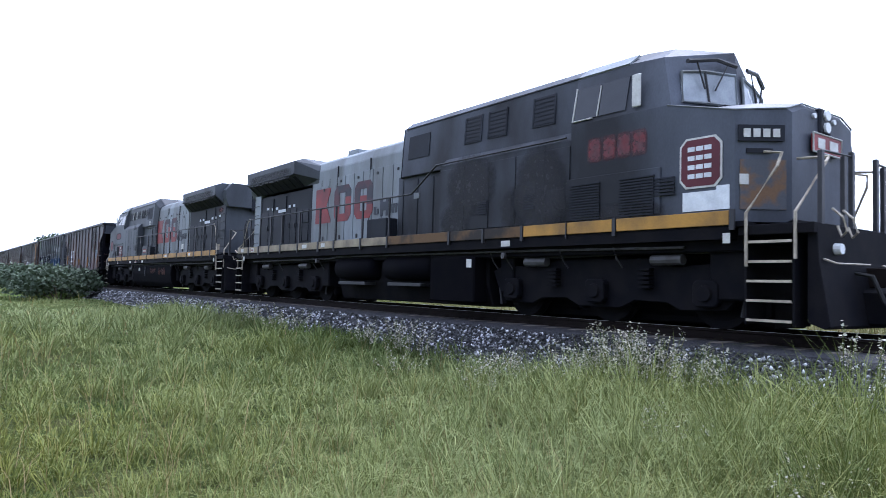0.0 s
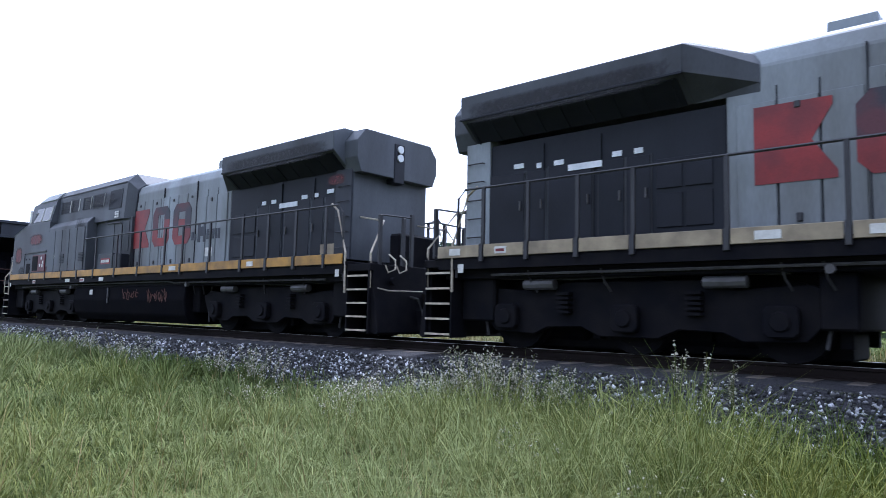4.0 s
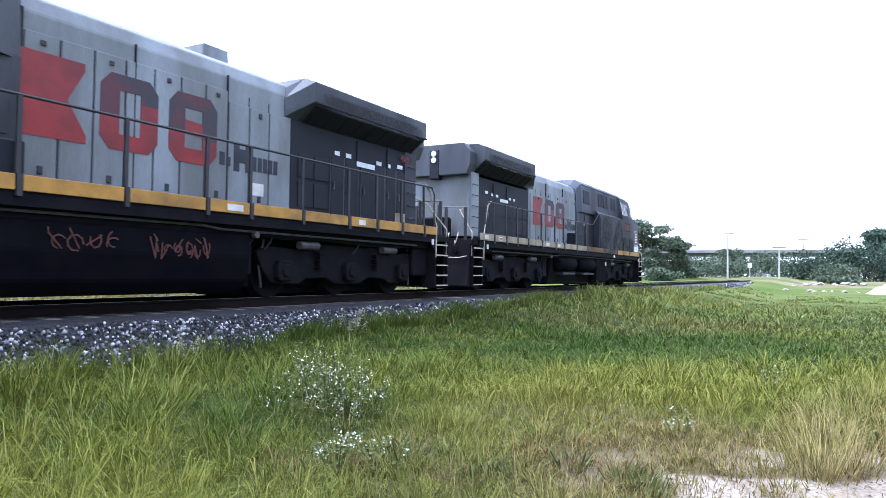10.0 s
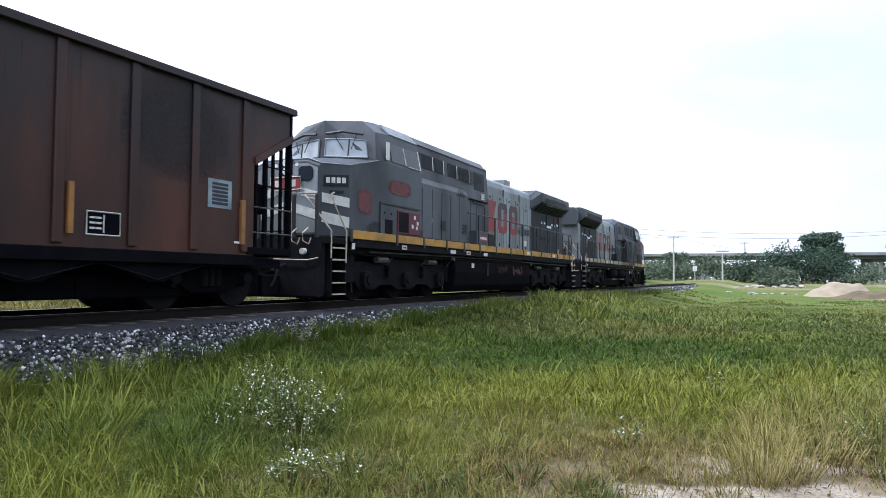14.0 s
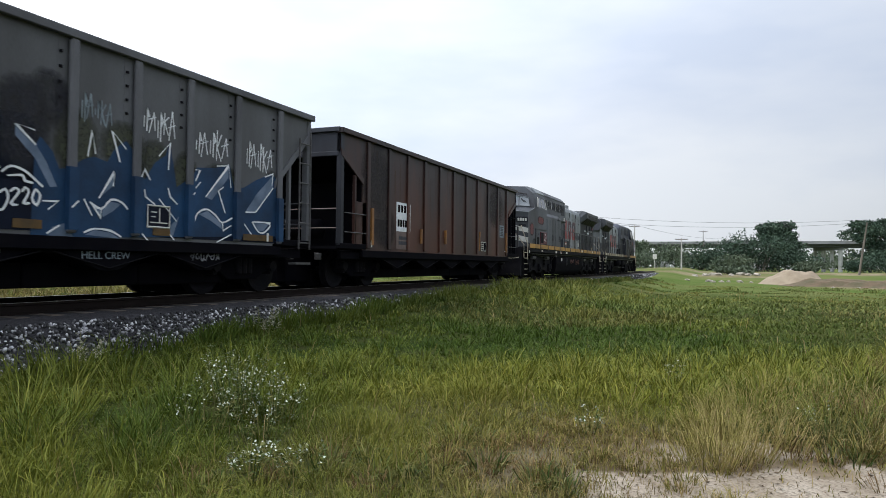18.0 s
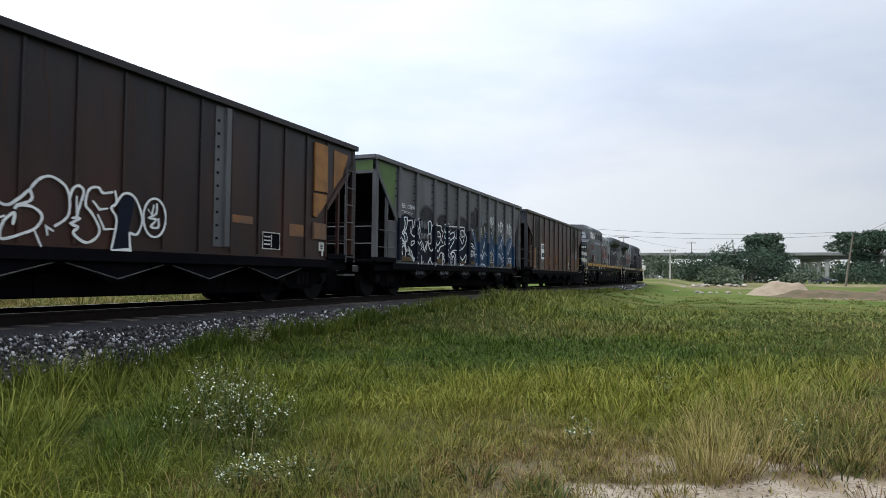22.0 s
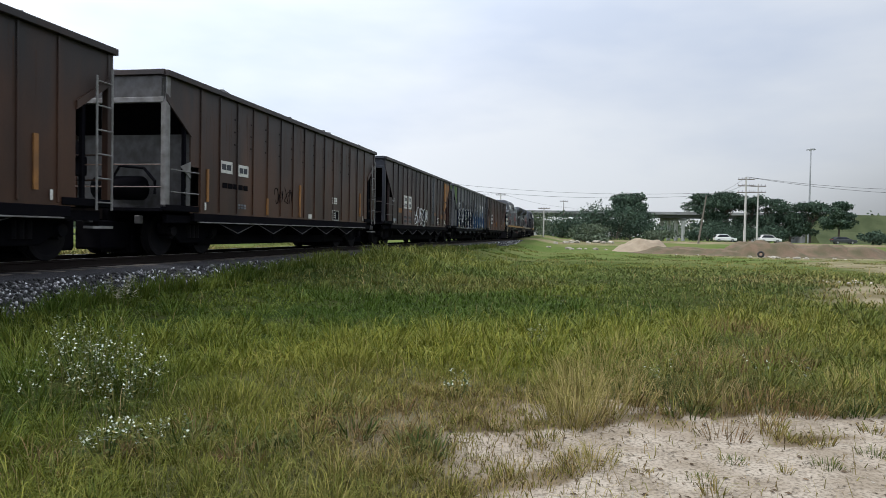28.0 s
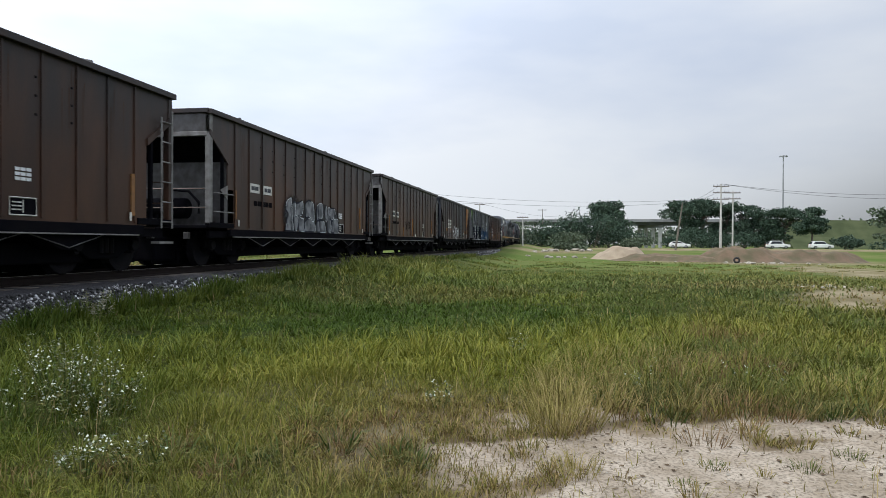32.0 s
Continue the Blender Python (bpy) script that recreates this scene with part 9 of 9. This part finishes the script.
def greenery():
    far = lambda az: 1.24 if 97 < az < 112 else 1.0
    t = lambda az, d, h, w, s, lab, m, **k: tree(*polar(az, d * far(az)), h * far(az), w * 1.05 * far(az), s, lab, m, **k)
    t(93.5, 150, 10.6, 8.8, 1, "flat-topped dark green tree before the viaduct", LEAF, base=0.35, flat=0.4, n=3600, lean=(0, 0.6))
    t(99.3, 145, 10.5, 9, 2, "broad dark green tree beside the road", LEAF, base=0.15, n=3400)
    t(100.6, 150, 11.0, 9, 3, "tall dark green tree beside the road", LEAF, base=0.15, n=3400)
    t(102.3, 152, 9.6, 8.5, 4, "thin-topped green tree beside the road", LEAF, base=0.2, n=2600)
    t(103.6, 150, 9.8, 8, 5, "green roadside tree with bare twigs", LEAF, base=0.2, n=2200)
    t(105.0, 148, 8.2, 9, 6, "low spreading roadside tree", LEAF, base=0.25, n=2600)
    t(106.3, 146, 8.4, 8, 7, "low spreading roadside tree", LEAF, base=0.25, n=2600)
    t(108.1, 142, 8.2, 7, 8, "round-topped roadside tree on a dark trunk", LEAF, base=0.3, n=2600)
    t(112.9, 120, 6.8, 5.2, 9, "thin-leaved pale green tree by the dirt road", LEAF2, base=0.35, n=620)
    t(115.5, 125, 8.0, 8, 10, "leafy green tree by the dirt road", LEAF2, base=0.25, n=1500)
    t(77.2, 112, 9.6, 9, 11, "large grey-green tree with open crown beyond the track", LEAF2, base=0.25, n=2300, trunks=2)
    t(74.5, 118, 10.2, 9, 12, "large grey-green tree with open crown beyond the track", LEAF2, base=0.25, n=2200, trunks=2)
    t(79.3, 116, 7.0, 6, 13, "grey-green tree beyond the track", LEAF2, base=0.2, n=1600)
    t(83.2, 165, 6.4, 8, 14, "grey-green tree beyond the crossing", LEAF2, base=0.15, n=1600)
    t(-82.9, 150, 9.3, 9, 15, "pale distant tree beyond the wagons", LEAF2, base=0.25, n=1500)
    t(-36.6, 46, 8.6, 3.6, 16, "slim dark tree beyond the track", LEAF, base=0.2, n=1400, size=0.2)
    t(-40.5, 52, 7.0, 5, 17, "green tree beyond the track", LEAF2, base=0.2, n=1400, size=0.22)
    near_scrub = [(88.3, 140, 4.6, 9, LEAF), (89.6, 138, 7.4, 10, LEAF), (91.0, 136, 8.4, 11, LEAF), (92.2, 134, 7.8, 10, LEAF), (94.4, 138, 5.0, 9, LEAF), (95.4, 130, 2.4, 6, LEAF2), (86.8, 150, 5.4, 11, LEAF2), (85.0, 150, 5.2, 11, LEAF2), (82.5, 145, 5.0, 11, LEAF2), (80.8, 140, 4.6, 9, LEAF2), (80.3, 120, 2.4, 6, LEAF2), (78.5, 104, 2.0, 5, LEAF2), (110.6, 112, 2.3, 4.2, LEAF), (99.0, 138, 3.0, 6, LEAF), (93.0, 142, 8.2, 8, LEAF)]
    far_scrub = [(93.9, 142, 6.4, 7, LEAF), (99.6, 138, 4.4, 8, LEAF), (100.8, 140, 4.8, 9, LEAF), (102.0, 142, 4.0, 8, LEAF), (103.2, 143, 3.6, 8, LEAF), (90.2, 130, 3.4, 8, LEAF2), (87.8, 140, 4.0, 9, LEAF2), (83.9, 140, 4.2, 9, LEAF2), (81.5, 135, 3.6, 8, LEAF2), (79.0, 128, 3.4, 8, LEAF2), (89.9, 112, 1.3, 3.0, LEAF2), (91.2, 112, 1.5, 4.0, LEAF2), (101.5, 140, 2.2, 6, LEAF), (104.3, 150, 3.2, 8, LEAF), (113.5, 140, 2.8, 8, LEAF)]
    for i, (az, d, h, w, m) in enumerate(near_scrub + far_scrub):
        bush(az, d * far(az), h * far(az), w * far(az), 200 + i, "dense dark green scrub bush" if m is LEAF else "dense olive-green scrub bush", m)
    for i, (x, y, h, w) in enumerate(((-46, 6.3, 2.2, 5), (-52, 6.0, 2.6, 6), (-59, 6.2, 2.6, 7), (-68, 6.0, 2.4, 8))):
        d = math.hypot(x, y)
        bush(math.degrees(math.atan2(x, y)), d, h, w, 240 + i, "green bush beside the track", LEAF2, 1300, 0.13)
    # woods far beyond
    rg = np.random.default_rng(31)
    bl = []
    for i in range(230):
        az = rg.uniform(76, 120)
        x, y = polar(az, rg.uniform(232, 300))
        bl.append((x, y, 1.3 + rg.uniform(1.5, 5.0), rg.uniform(4, 8), rg.uniform(2, 3.6)))
    for i in range(150):
        x = rg.uniform(-230, 120)
        bl.append((x, rg.uniform(62, 85), rg.uniform(1.0, 3.2), rg.uniform(3, 6), rg.uniform(1.4, 2.6)))
    V, F = leaves(bl, 26000, 0.55, rg)
    tagged(new("far_woods", raw("far_woods", V, F, LEAF2)), "low grey-green woods on the horizon", "woods", kind="stuff")


greenery()


# ---- viaduct, poles, mast, heaps ----
# dark copy of the concrete: shade under the deck put into the colour
GALVD = mat("shaded_concrete", (0.10, 0.105, 0.11), 0.85)


def viaduct():
    X = 222
    B = thing("viaduct", "grey concrete road viaduct on pillars", "bridge", at=pose(X, 0, 0.5))
    part("deck", prism([(-6, 7.9), (6, 7.9), (6, 8.7), (5.7, 8.7), (5.7, 8.3), (-5.7, 8.3), (-5.7, 8.7), (-6, 8.7)], 90, -62, "y"), CONC, B, "pale concrete deck edge")
    for w in (-4, 0, 4):
        part("girder", box(w - 0.4, w + 0.4, -62, 90, 7.0, 7.9), GALVD, B)
    for i in range(7):
        y = 80 - 22 * i + 4
        part("pier_cap", prism([(-5.2, y - 3.2), (-3.4, y - 3.2), (5.2, y + 3.2), (3.4, y + 3.2)], 6.2, 7.0, "z"), CONC, B)
        for w in (-3.8, -1.3, 1.3, 3.8):
            part("pillar", pipe([(w, y + 0.7 * w, -0.4), (w, y + 0.7 * w, 6.2)], 0.55, 12), PIER, B)
    part("abutment", prism([(-6, -1), (6, -1), (6, 7.6), (-6, 7.6)], -61, -63, "y"), CONC, B)


viaduct()


def embankment():
    """The grassy ramp that carries the road on from the viaduct."""
    n = 40
    bm = bmesh.new()
    rows = []
    for i in range(n + 1):
        y = -62 - i * 9
        j = 0.35 * noise.noise((y * 0.05, 1, 2))
        top = 8.6 - 0.012 * i * 9
        rows.append([bm.verts.new((x, y, z)) for x, z in ((-20, -0.5), (-12, 3.6 + j), (-6.2, top), (6.2, top), (20, -0.5))])
    for p, q in zip(rows, rows[1:]):
        for k in range(4):
            bm.faces.new((p[k], q[k], q[k + 1], p[k + 1]))
    bm.faces.new(rows[0])
    tagged(new("embankment", mesh_of("embankment", bm, mat("grassy_bank", (0.075, 0.088, 0.046), 0.95, 0, (0.045, 0.058, 0.03), 0.25, 0.8, 6, 0.4, spec=0.0))), "grassy road embankment beyond the trees", "embankment", kind="structure").matrix_basis = pose(222, 0, 0.5)


embankment()


def pole(name, az, d, el_top, label, material, lean=0.0, arms=1, r=0.13):
    x, y = polar(az, d)
    z0 = float(gz(x, y))
    h = 1.5 + d * math.tan(radians(el_top)) - z0
    P = thing(name, label, "utility pole", "poles beyond the field", at=pose(x, y, z0 - 0.2))
    part("shaft", pipe([(0, 0, 0), (0, -lean * h, h + 0.2)], [r * 1.3, r * 0.75], 10), material, P)
    for k in range(arms):
        z = h - 0.1 - 0.8 * k
        a = part("crossarm", box(-0.06, 0.06, -0.95 - lean * h, 0.95 - lean * h, z - 0.05, z + 0.07, 0.01), WOOD, P)
        for w in (-0.85, -0.4, 0.4, 0.85):
            part("insulator", pipe([(0, w - lean * h, z + 0.07), (0, w - lean * h, z + 0.25)], [0.05, 0.03], 8), GALV, a)
    return Vector((x, y - lean * h, z0 + h))


def cables():
    a = pole("utility_pole", 83.05, 130, 3.4, "pale concrete utility pole beside the crossing", POLE)
    pole("utility_pole", 86.6, 118, 2.35, "short pale pole beside the track", POLE, arms=1, r=0.1)
    b = pole("utility_pole", 98.6, 118, 3.35, "leaning grey wooden pole before the trees", WOOD, lean=0.14, arms=0)
    c = pole("utility_pole", 101.9, 92, 4.75, "pale concrete pole with crossarms", POLE, arms=3)
    pole("utility_pole", 102.75, 100, 4.2, "pale thin pole behind another pole", POLE, arms=2, r=0.1)
    pole("utility_pole", 88.2, 170, 2.9, "thin dark pole in the scrub", WOOD, arms=1, r=0.09)
    pole("utility_pole", 79.6, 190, 3.2, "thin dark pole beyond the track", WOOD, arms=1, r=0.09)
    lo = Vector((*polar(64, 105), 12.0))
    bm = bmesh.new()
    for i, (p, q, sag) in enumerate(((lo, b, 2.3), (lo + Vector((0, 0, 0.5)), b + Vector((0, 0, 0.4)), 2.0), (b, c, 0.5), (b + Vector((0, 0, 0.4)), c + Vector((0, 0, -0.8)), 0.5),
                                     (c, Vector((*polar(118, 120), 8.5)), 1.0), (c, Vector((*polar(118, 120), 9.2)), 0.9), (a, Vector((*polar(68, 150), 10.5)), 0.8), (a, Vector((*polar(90, 190), 9.0)), 0.8))):
        pts = [p.lerp(q, k / 16) - Vector((0, 0, sag * 4 * (k / 16) * (1 - k / 16))) for k in range(17)]
        pipe(pts, 0.018, 4, bm, False)
    tagged(new("power_lines", mesh_of("power_lines", bm, WIRE)), "sagging black power lines between the poles", "power line", kind="stuff")
    x, y = polar(106.2, 205)
    M = thing("lamp_mast", "tall grey highway lamp mast", "lamp mast", at=pose(x, y, float(gz(x, y))))
    part("shaft", pipe([(0, 0, 0), (0, 0, 24.8)], [0.3, 0.14], 10), GALV, M)
    part("head_ring", pipe([(0.9 * math.cos(k * math.tau / 12), 0.9 * math.sin(k * math.tau / 12), 24.7) for k in range(13)], 0.06, 6), GALV, M)
    for k in range(6):
        a = k * math.tau / 6
        part("lamp_head", box(0.9 * math.cos(a) - 0.22, 0.9 * math.cos(a) + 0.22, 0.9 * math.sin(a) - 0.18, 0.9 * math.sin(a) + 0.18, 24.4, 24.7, 0.04), GALV, M)
    x, y = polar(84.6, 122)
    S = thing("crossing_sign", "small white sign on a post at the crossing", "road sign", at=pose(x, y, float(gz(x, y))))
    part("post", pipe([(0, 0, 0), (0, 0, 1.9)], 0.05, 8), POLE, S)
    part("sign_face", box(-0.03, 0.03, -0.32, 0.32, 1.5, 2.3, 0.02), WHITE, S)


cables()


def heap(name, az, d, rx, ry, h, seed, material, label, top=0.45):
    x0, y0 = polar(az, d)
    n = 44
    bm = bmesh.new()
    g = []
    for i in range(n + 1):
        row = []
        for j in range(n + 1):
            u, v = 2 * i / n - 1, 2 * j / n - 1
            q = math.hypot(u, v) + 0.16 * noise.noise((u * 2 + seed, v * 2, seed))
            f = min(1, max(0, (1 - q) / (1 - top)))
            z = h * f * f * (3 - 2 * f) * (0.85 + 0.3 * noise.noise((u * 3, v * 3, seed + 4))) + (0.12 * noise.noise((u * 7, v * 7, seed)) + 0.10 * noise.noise((u * 17, v * 17, seed))) * f * (material is DIRT) + 0.05 * noise.noise((u * 9, v * 9, seed)) * f
            row.append(bm.verts.new((u * rx, v * ry, z - 0.12 if f <= 0 else z)))
        g.append(row)
    for i in range(n):
        for j in range(n):
            bm.faces.new((g[i][j], g[i + 1][j], g[i + 1][j + 1], g[i][j + 1]))
    solid(name, bm, material, label, "earth heap", at=pose(x0, y0, float(gz(x0, y0)) - 0.03), smooth=True)


def heaps():
    heap("sand_mound", 94.55, 84, 3.0, 3.8, 1.6, 3, SANDM, "tan mound of building sand on the grass", 0.35)
    heap("earth_mound", 97.5, 80, 3, 6, 0.75, 5, DIRT, "low brown earth heap beside the sand")
    heap("earth_mound", 100.5, 79, 3, 5, 0.7, 7, DIRT, "low brown earth heap")
    heap("earth_mound", 103.3, 80, 4, 5, 1.65, 9, DIRT, "tall brown earth heap with rubble")
    heap("earth_mound", 106.4, 82, 4, 5, 1.3, 11, DIRT, "brown earth heap with rubble")
    heap("earth_mound", 108.6, 84, 4, 5, 1.2, 13, DIRT, "brown earth heap beside the dirt road")
    rr = random.Random(3)
    spots = [(27.3 + rr.uniform(-1.0, 1.0), -9.6 + rr.uniform(-1.2, 1.2), rr.uniform(0.05, 0.15), "pale broken limestone lump in a pile") for _ in range(16)]
    spots += [(*polar(az, d), s, "pale stone lying in the grass") for az, d, s in ((87.0, 86, 0.42), (88.6, 84, 0.62), (88.9, 83, 0.4), (89.5, 84, 0.42), (90.0, 85, 0.36), (90.8, 85, 0.5), (91.6, 85, 0.3), (87.6, 100, 0.6), (88.4, 104, 0.7), (88.9, 106, 0.8), (89.3, 106, 0.8), (90.2, 106, 0.6), (90.9, 108, 0.9), (91.4, 107, 0.7), (92.0, 108, 0.7))]
    spots += [(*polar(az, 75 + rr.uniform(-2, 2)), rr.uniform(0.08, 0.24), "pale rubble block on the earth heap") for az in (102.9, 103.3, 103.6, 103.8, 104.9, 105.3, 105.9, 106.6, 107.2, 107.9, 108.6, 109.3)]
    spots += [(*polar(az, 74.5), s, "white broken block at the foot of the earth heap") for az, s in ((102.3, 0.34), (103.9, 0.46), (104.2, 0.4), (105.5, 0.42), (106.1, 0.3), (97.0, 0.2), (98.6, 0.24))]
    for i, (x, y, s, lab) in enumerate(spots):
        bm = bmesh.new()
        bmesh.ops.create_icosphere(bm, subdivisions=2, radius=1.0)
        for v in bm.verts:
            q = v.co.copy()
            v.co = Vector((q.x * 1.2, q.y, q.z * 0.55)) * s * 0.72 * (0.85 + 0.5 * noise.noise(q * 1.6 + Vector((i, 0, 0))))
        solid("stone", bm, ROCK, lab, "stone", "pale stones in the field", at=pose(x, y, float(gz(x, y)) + 0.15 * s, 0, 0, rr.uniform(0, 360)))
    x, y = polar(103.05, 75.2)
    tyre = pipe([(0.24 * math.cos(k * math.tau / 20), 0, 0.24 * math.sin(k * math.tau / 20)) for k in range(21)], 0.1, 8)
    solid("discarded_tyre", tyre, RUBBER, "discarded black tyre leaning on the earth heap", "tyre", at=pose(x, y, float(gz(x, y)) + 0.32, 15, 0, 75))


heaps()


# ---- cars on the far road ----
CAR_1 = [(0, 320.0, 0.0, 190), (16, 211.2, -15.4, 190), (23.9, 172.8, -16.1, 200), (24.5, 156.2, -19.5, 225), (26.5, 156.2, -29.6, 268), (28, 156.2, -37.9, 270), (29.5, 156.2, -43.9, 270), (30.5, 156.2, -46.8, 270), (32, 156.2, -52.9, 270)]
CAR_2 = [(0, 345.6, 5.1, 190), (20, 211.2, -10.2, 190), (25.5, 160.0, -15.4, 225), (26.5, 157.4, -20.5, 262), (28, 157.4, -29.3, 270), (29, 157.4, -34.8, 270), (30, 157.4, -38.4, 270), (32, 157.4, -44.8, 270)]
CAR_3 = [(0, 307.2, -5.1, 190), (12, 192.0, -12.8, 190), (22, 154.9, -19.8, 230), (23, 152.3, -25.6, 265), (24, 152.3, -31.0, 270), (26.5, 152.3, -42.8, 270), (28, 152.3, -50.8, 270), (29, 152.3, -54.4, 270), (29.5, 152.3, -60.5, 270), (32, 152.3, -79.4, 270)]
CAR_4 = [(0, 422.4, 38.4, 190), (28, 217.6, 0.0, 190), (31.3, 169.0, -18.6, 215), (32, 158.7, -25.0, 255)]
TRAFFIC = []


def vehicle(label, paint, suv, rows):
    """A passenger car; x runs forward."""
    C = thing("car", label, "car", "cars on the far road")
    h = 1.68 if suv else 1.46
    low = [(-2.2, 0.32), (2.2, 0.32), (2.27, 0.6), (2.15, 0.86), (1.1, 0.98), (-1.75, 1.02), (-2.22, 0.98), (-2.28, 0.6)]
    part("body", prism(low, -0.88, 0.88, "y", 0.05), paint, C)
    roof = [(1.15, 0.96), (0.35, h - 0.06), (0.1, h), (-1.3, h), (-1.75, h - 0.1), (-2.1, 1.0)]
    rings = [[(a, -0.82 + 0.14 * (b > 1.1), b) for a, b in roof], [(a, 0.82 - 0.14 * (b > 1.1), b) for a, b in roof]]
    part("cabin", loft(rings), paint, C)
    for s in (-1, 1):
        g = [(0.85, 1.04), (0.3, h - 0.12), (-1.3, h - 0.12), (-1.75, 1.04)]
        part("side_glass", prism(g, s * 0.775, s * 0.815, "y"), GLASS, C, "dark side windows")
        for a in (-1.35, 1.35):
            w = part("wheel", lathe([(-0.11, 0.3), (-0.09, 0.33), (0.09, 0.33), (0.11, 0.3)], 18), RUBBER, C, at=(a, s * 0.82, 0.33))
            part("rim", lathe([(-0.115, 0.2), (0.115, 0.2)], 14), GALV, w)
        part("headlight", box(2.1, 2.24, s * 0.55, s * 0.85, 0.66, 0.82, 0.02), LAMPG, C)
        part("tail_light", box(-2.27, -2.15, s * 0.6, s * 0.87, 0.75, 0.95, 0.02), TAIL, C)
        part("mirror", box(0.75, 0.9, s * 0.88, s * 1.02, 1.0, 1.12, 0.02), paint, C)
    part("windscreen", loft([[(1.1, -0.7, 1.0), (1.1, 0.7, 1.0), (0.36, 0.6, h - 0.09), (0.36, -0.6, h - 0.09)], [(1.14, -0.7, 1.02), (1.14, 0.7, 1.02), (0.4, 0.6, h - 0.07), (0.4, -0.6, h - 0.07)]]), GLASS, C)
    part("rear_glass", loft([[(-2.08, -0.66, 1.06), (-2.08, 0.66, 1.06), (-1.78, 0.6, h - 0.14), (-1.78, -0.6, h - 0.14)], [(-2.12, -0.66, 1.06), (-2.12, 0.66, 1.06), (-1.82, 0.6, h - 0.14), (-1.82, -0.6, h - 0.14)]]), GLASS, C)
    TRAFFIC.append((C, [(t, pose(x, y, float(gz(x, y)) + 0.02, 0, 0, yaw)) for t, x, y, yaw in rows]))


vehicle("white estate car driving along the far road", CARW, True, CAR_1)
vehicle("white estate car driving along the far road", CARW, True, CAR_2)
vehicle("dark saloon car driving along the far road", CARD, False, CAR_3)
vehicle("white saloon car driving along the far road", CARW, False, CAR_4)


def motions():
    """The train rolls from left to right, its wheels turning; cars pass on the far road."""
    times = [0.0] + [2.0 * i for i in range(1, 16)] + [32.0]
    for L, x, turn in TRAIN:
        rows = []
        for t in times:
            gx = x + shift(t)
            rows.append((t, pose(gx, YC, ZR + GRADE * gx, 0, 0.025 if turn else -0.025, turn)))
        walk(L, rows)
    ticks = [i * 4 / 30 for i in range(241)]
    turned = {L: turn for L, x, turn in TRAIN}
    for ob, r in TURNING:
        u = ob.location.x
        d = -1 if turned[ob.parent] else 1
        q = math.degrees(1 / r) * d
        walk(ob, [(t, pose(u, 0, r, 0, (shift(t) * q) % 360, 0)) for t in ticks])
    for c, rows in TRAFFIC:
        walk(c, rows)


motions()
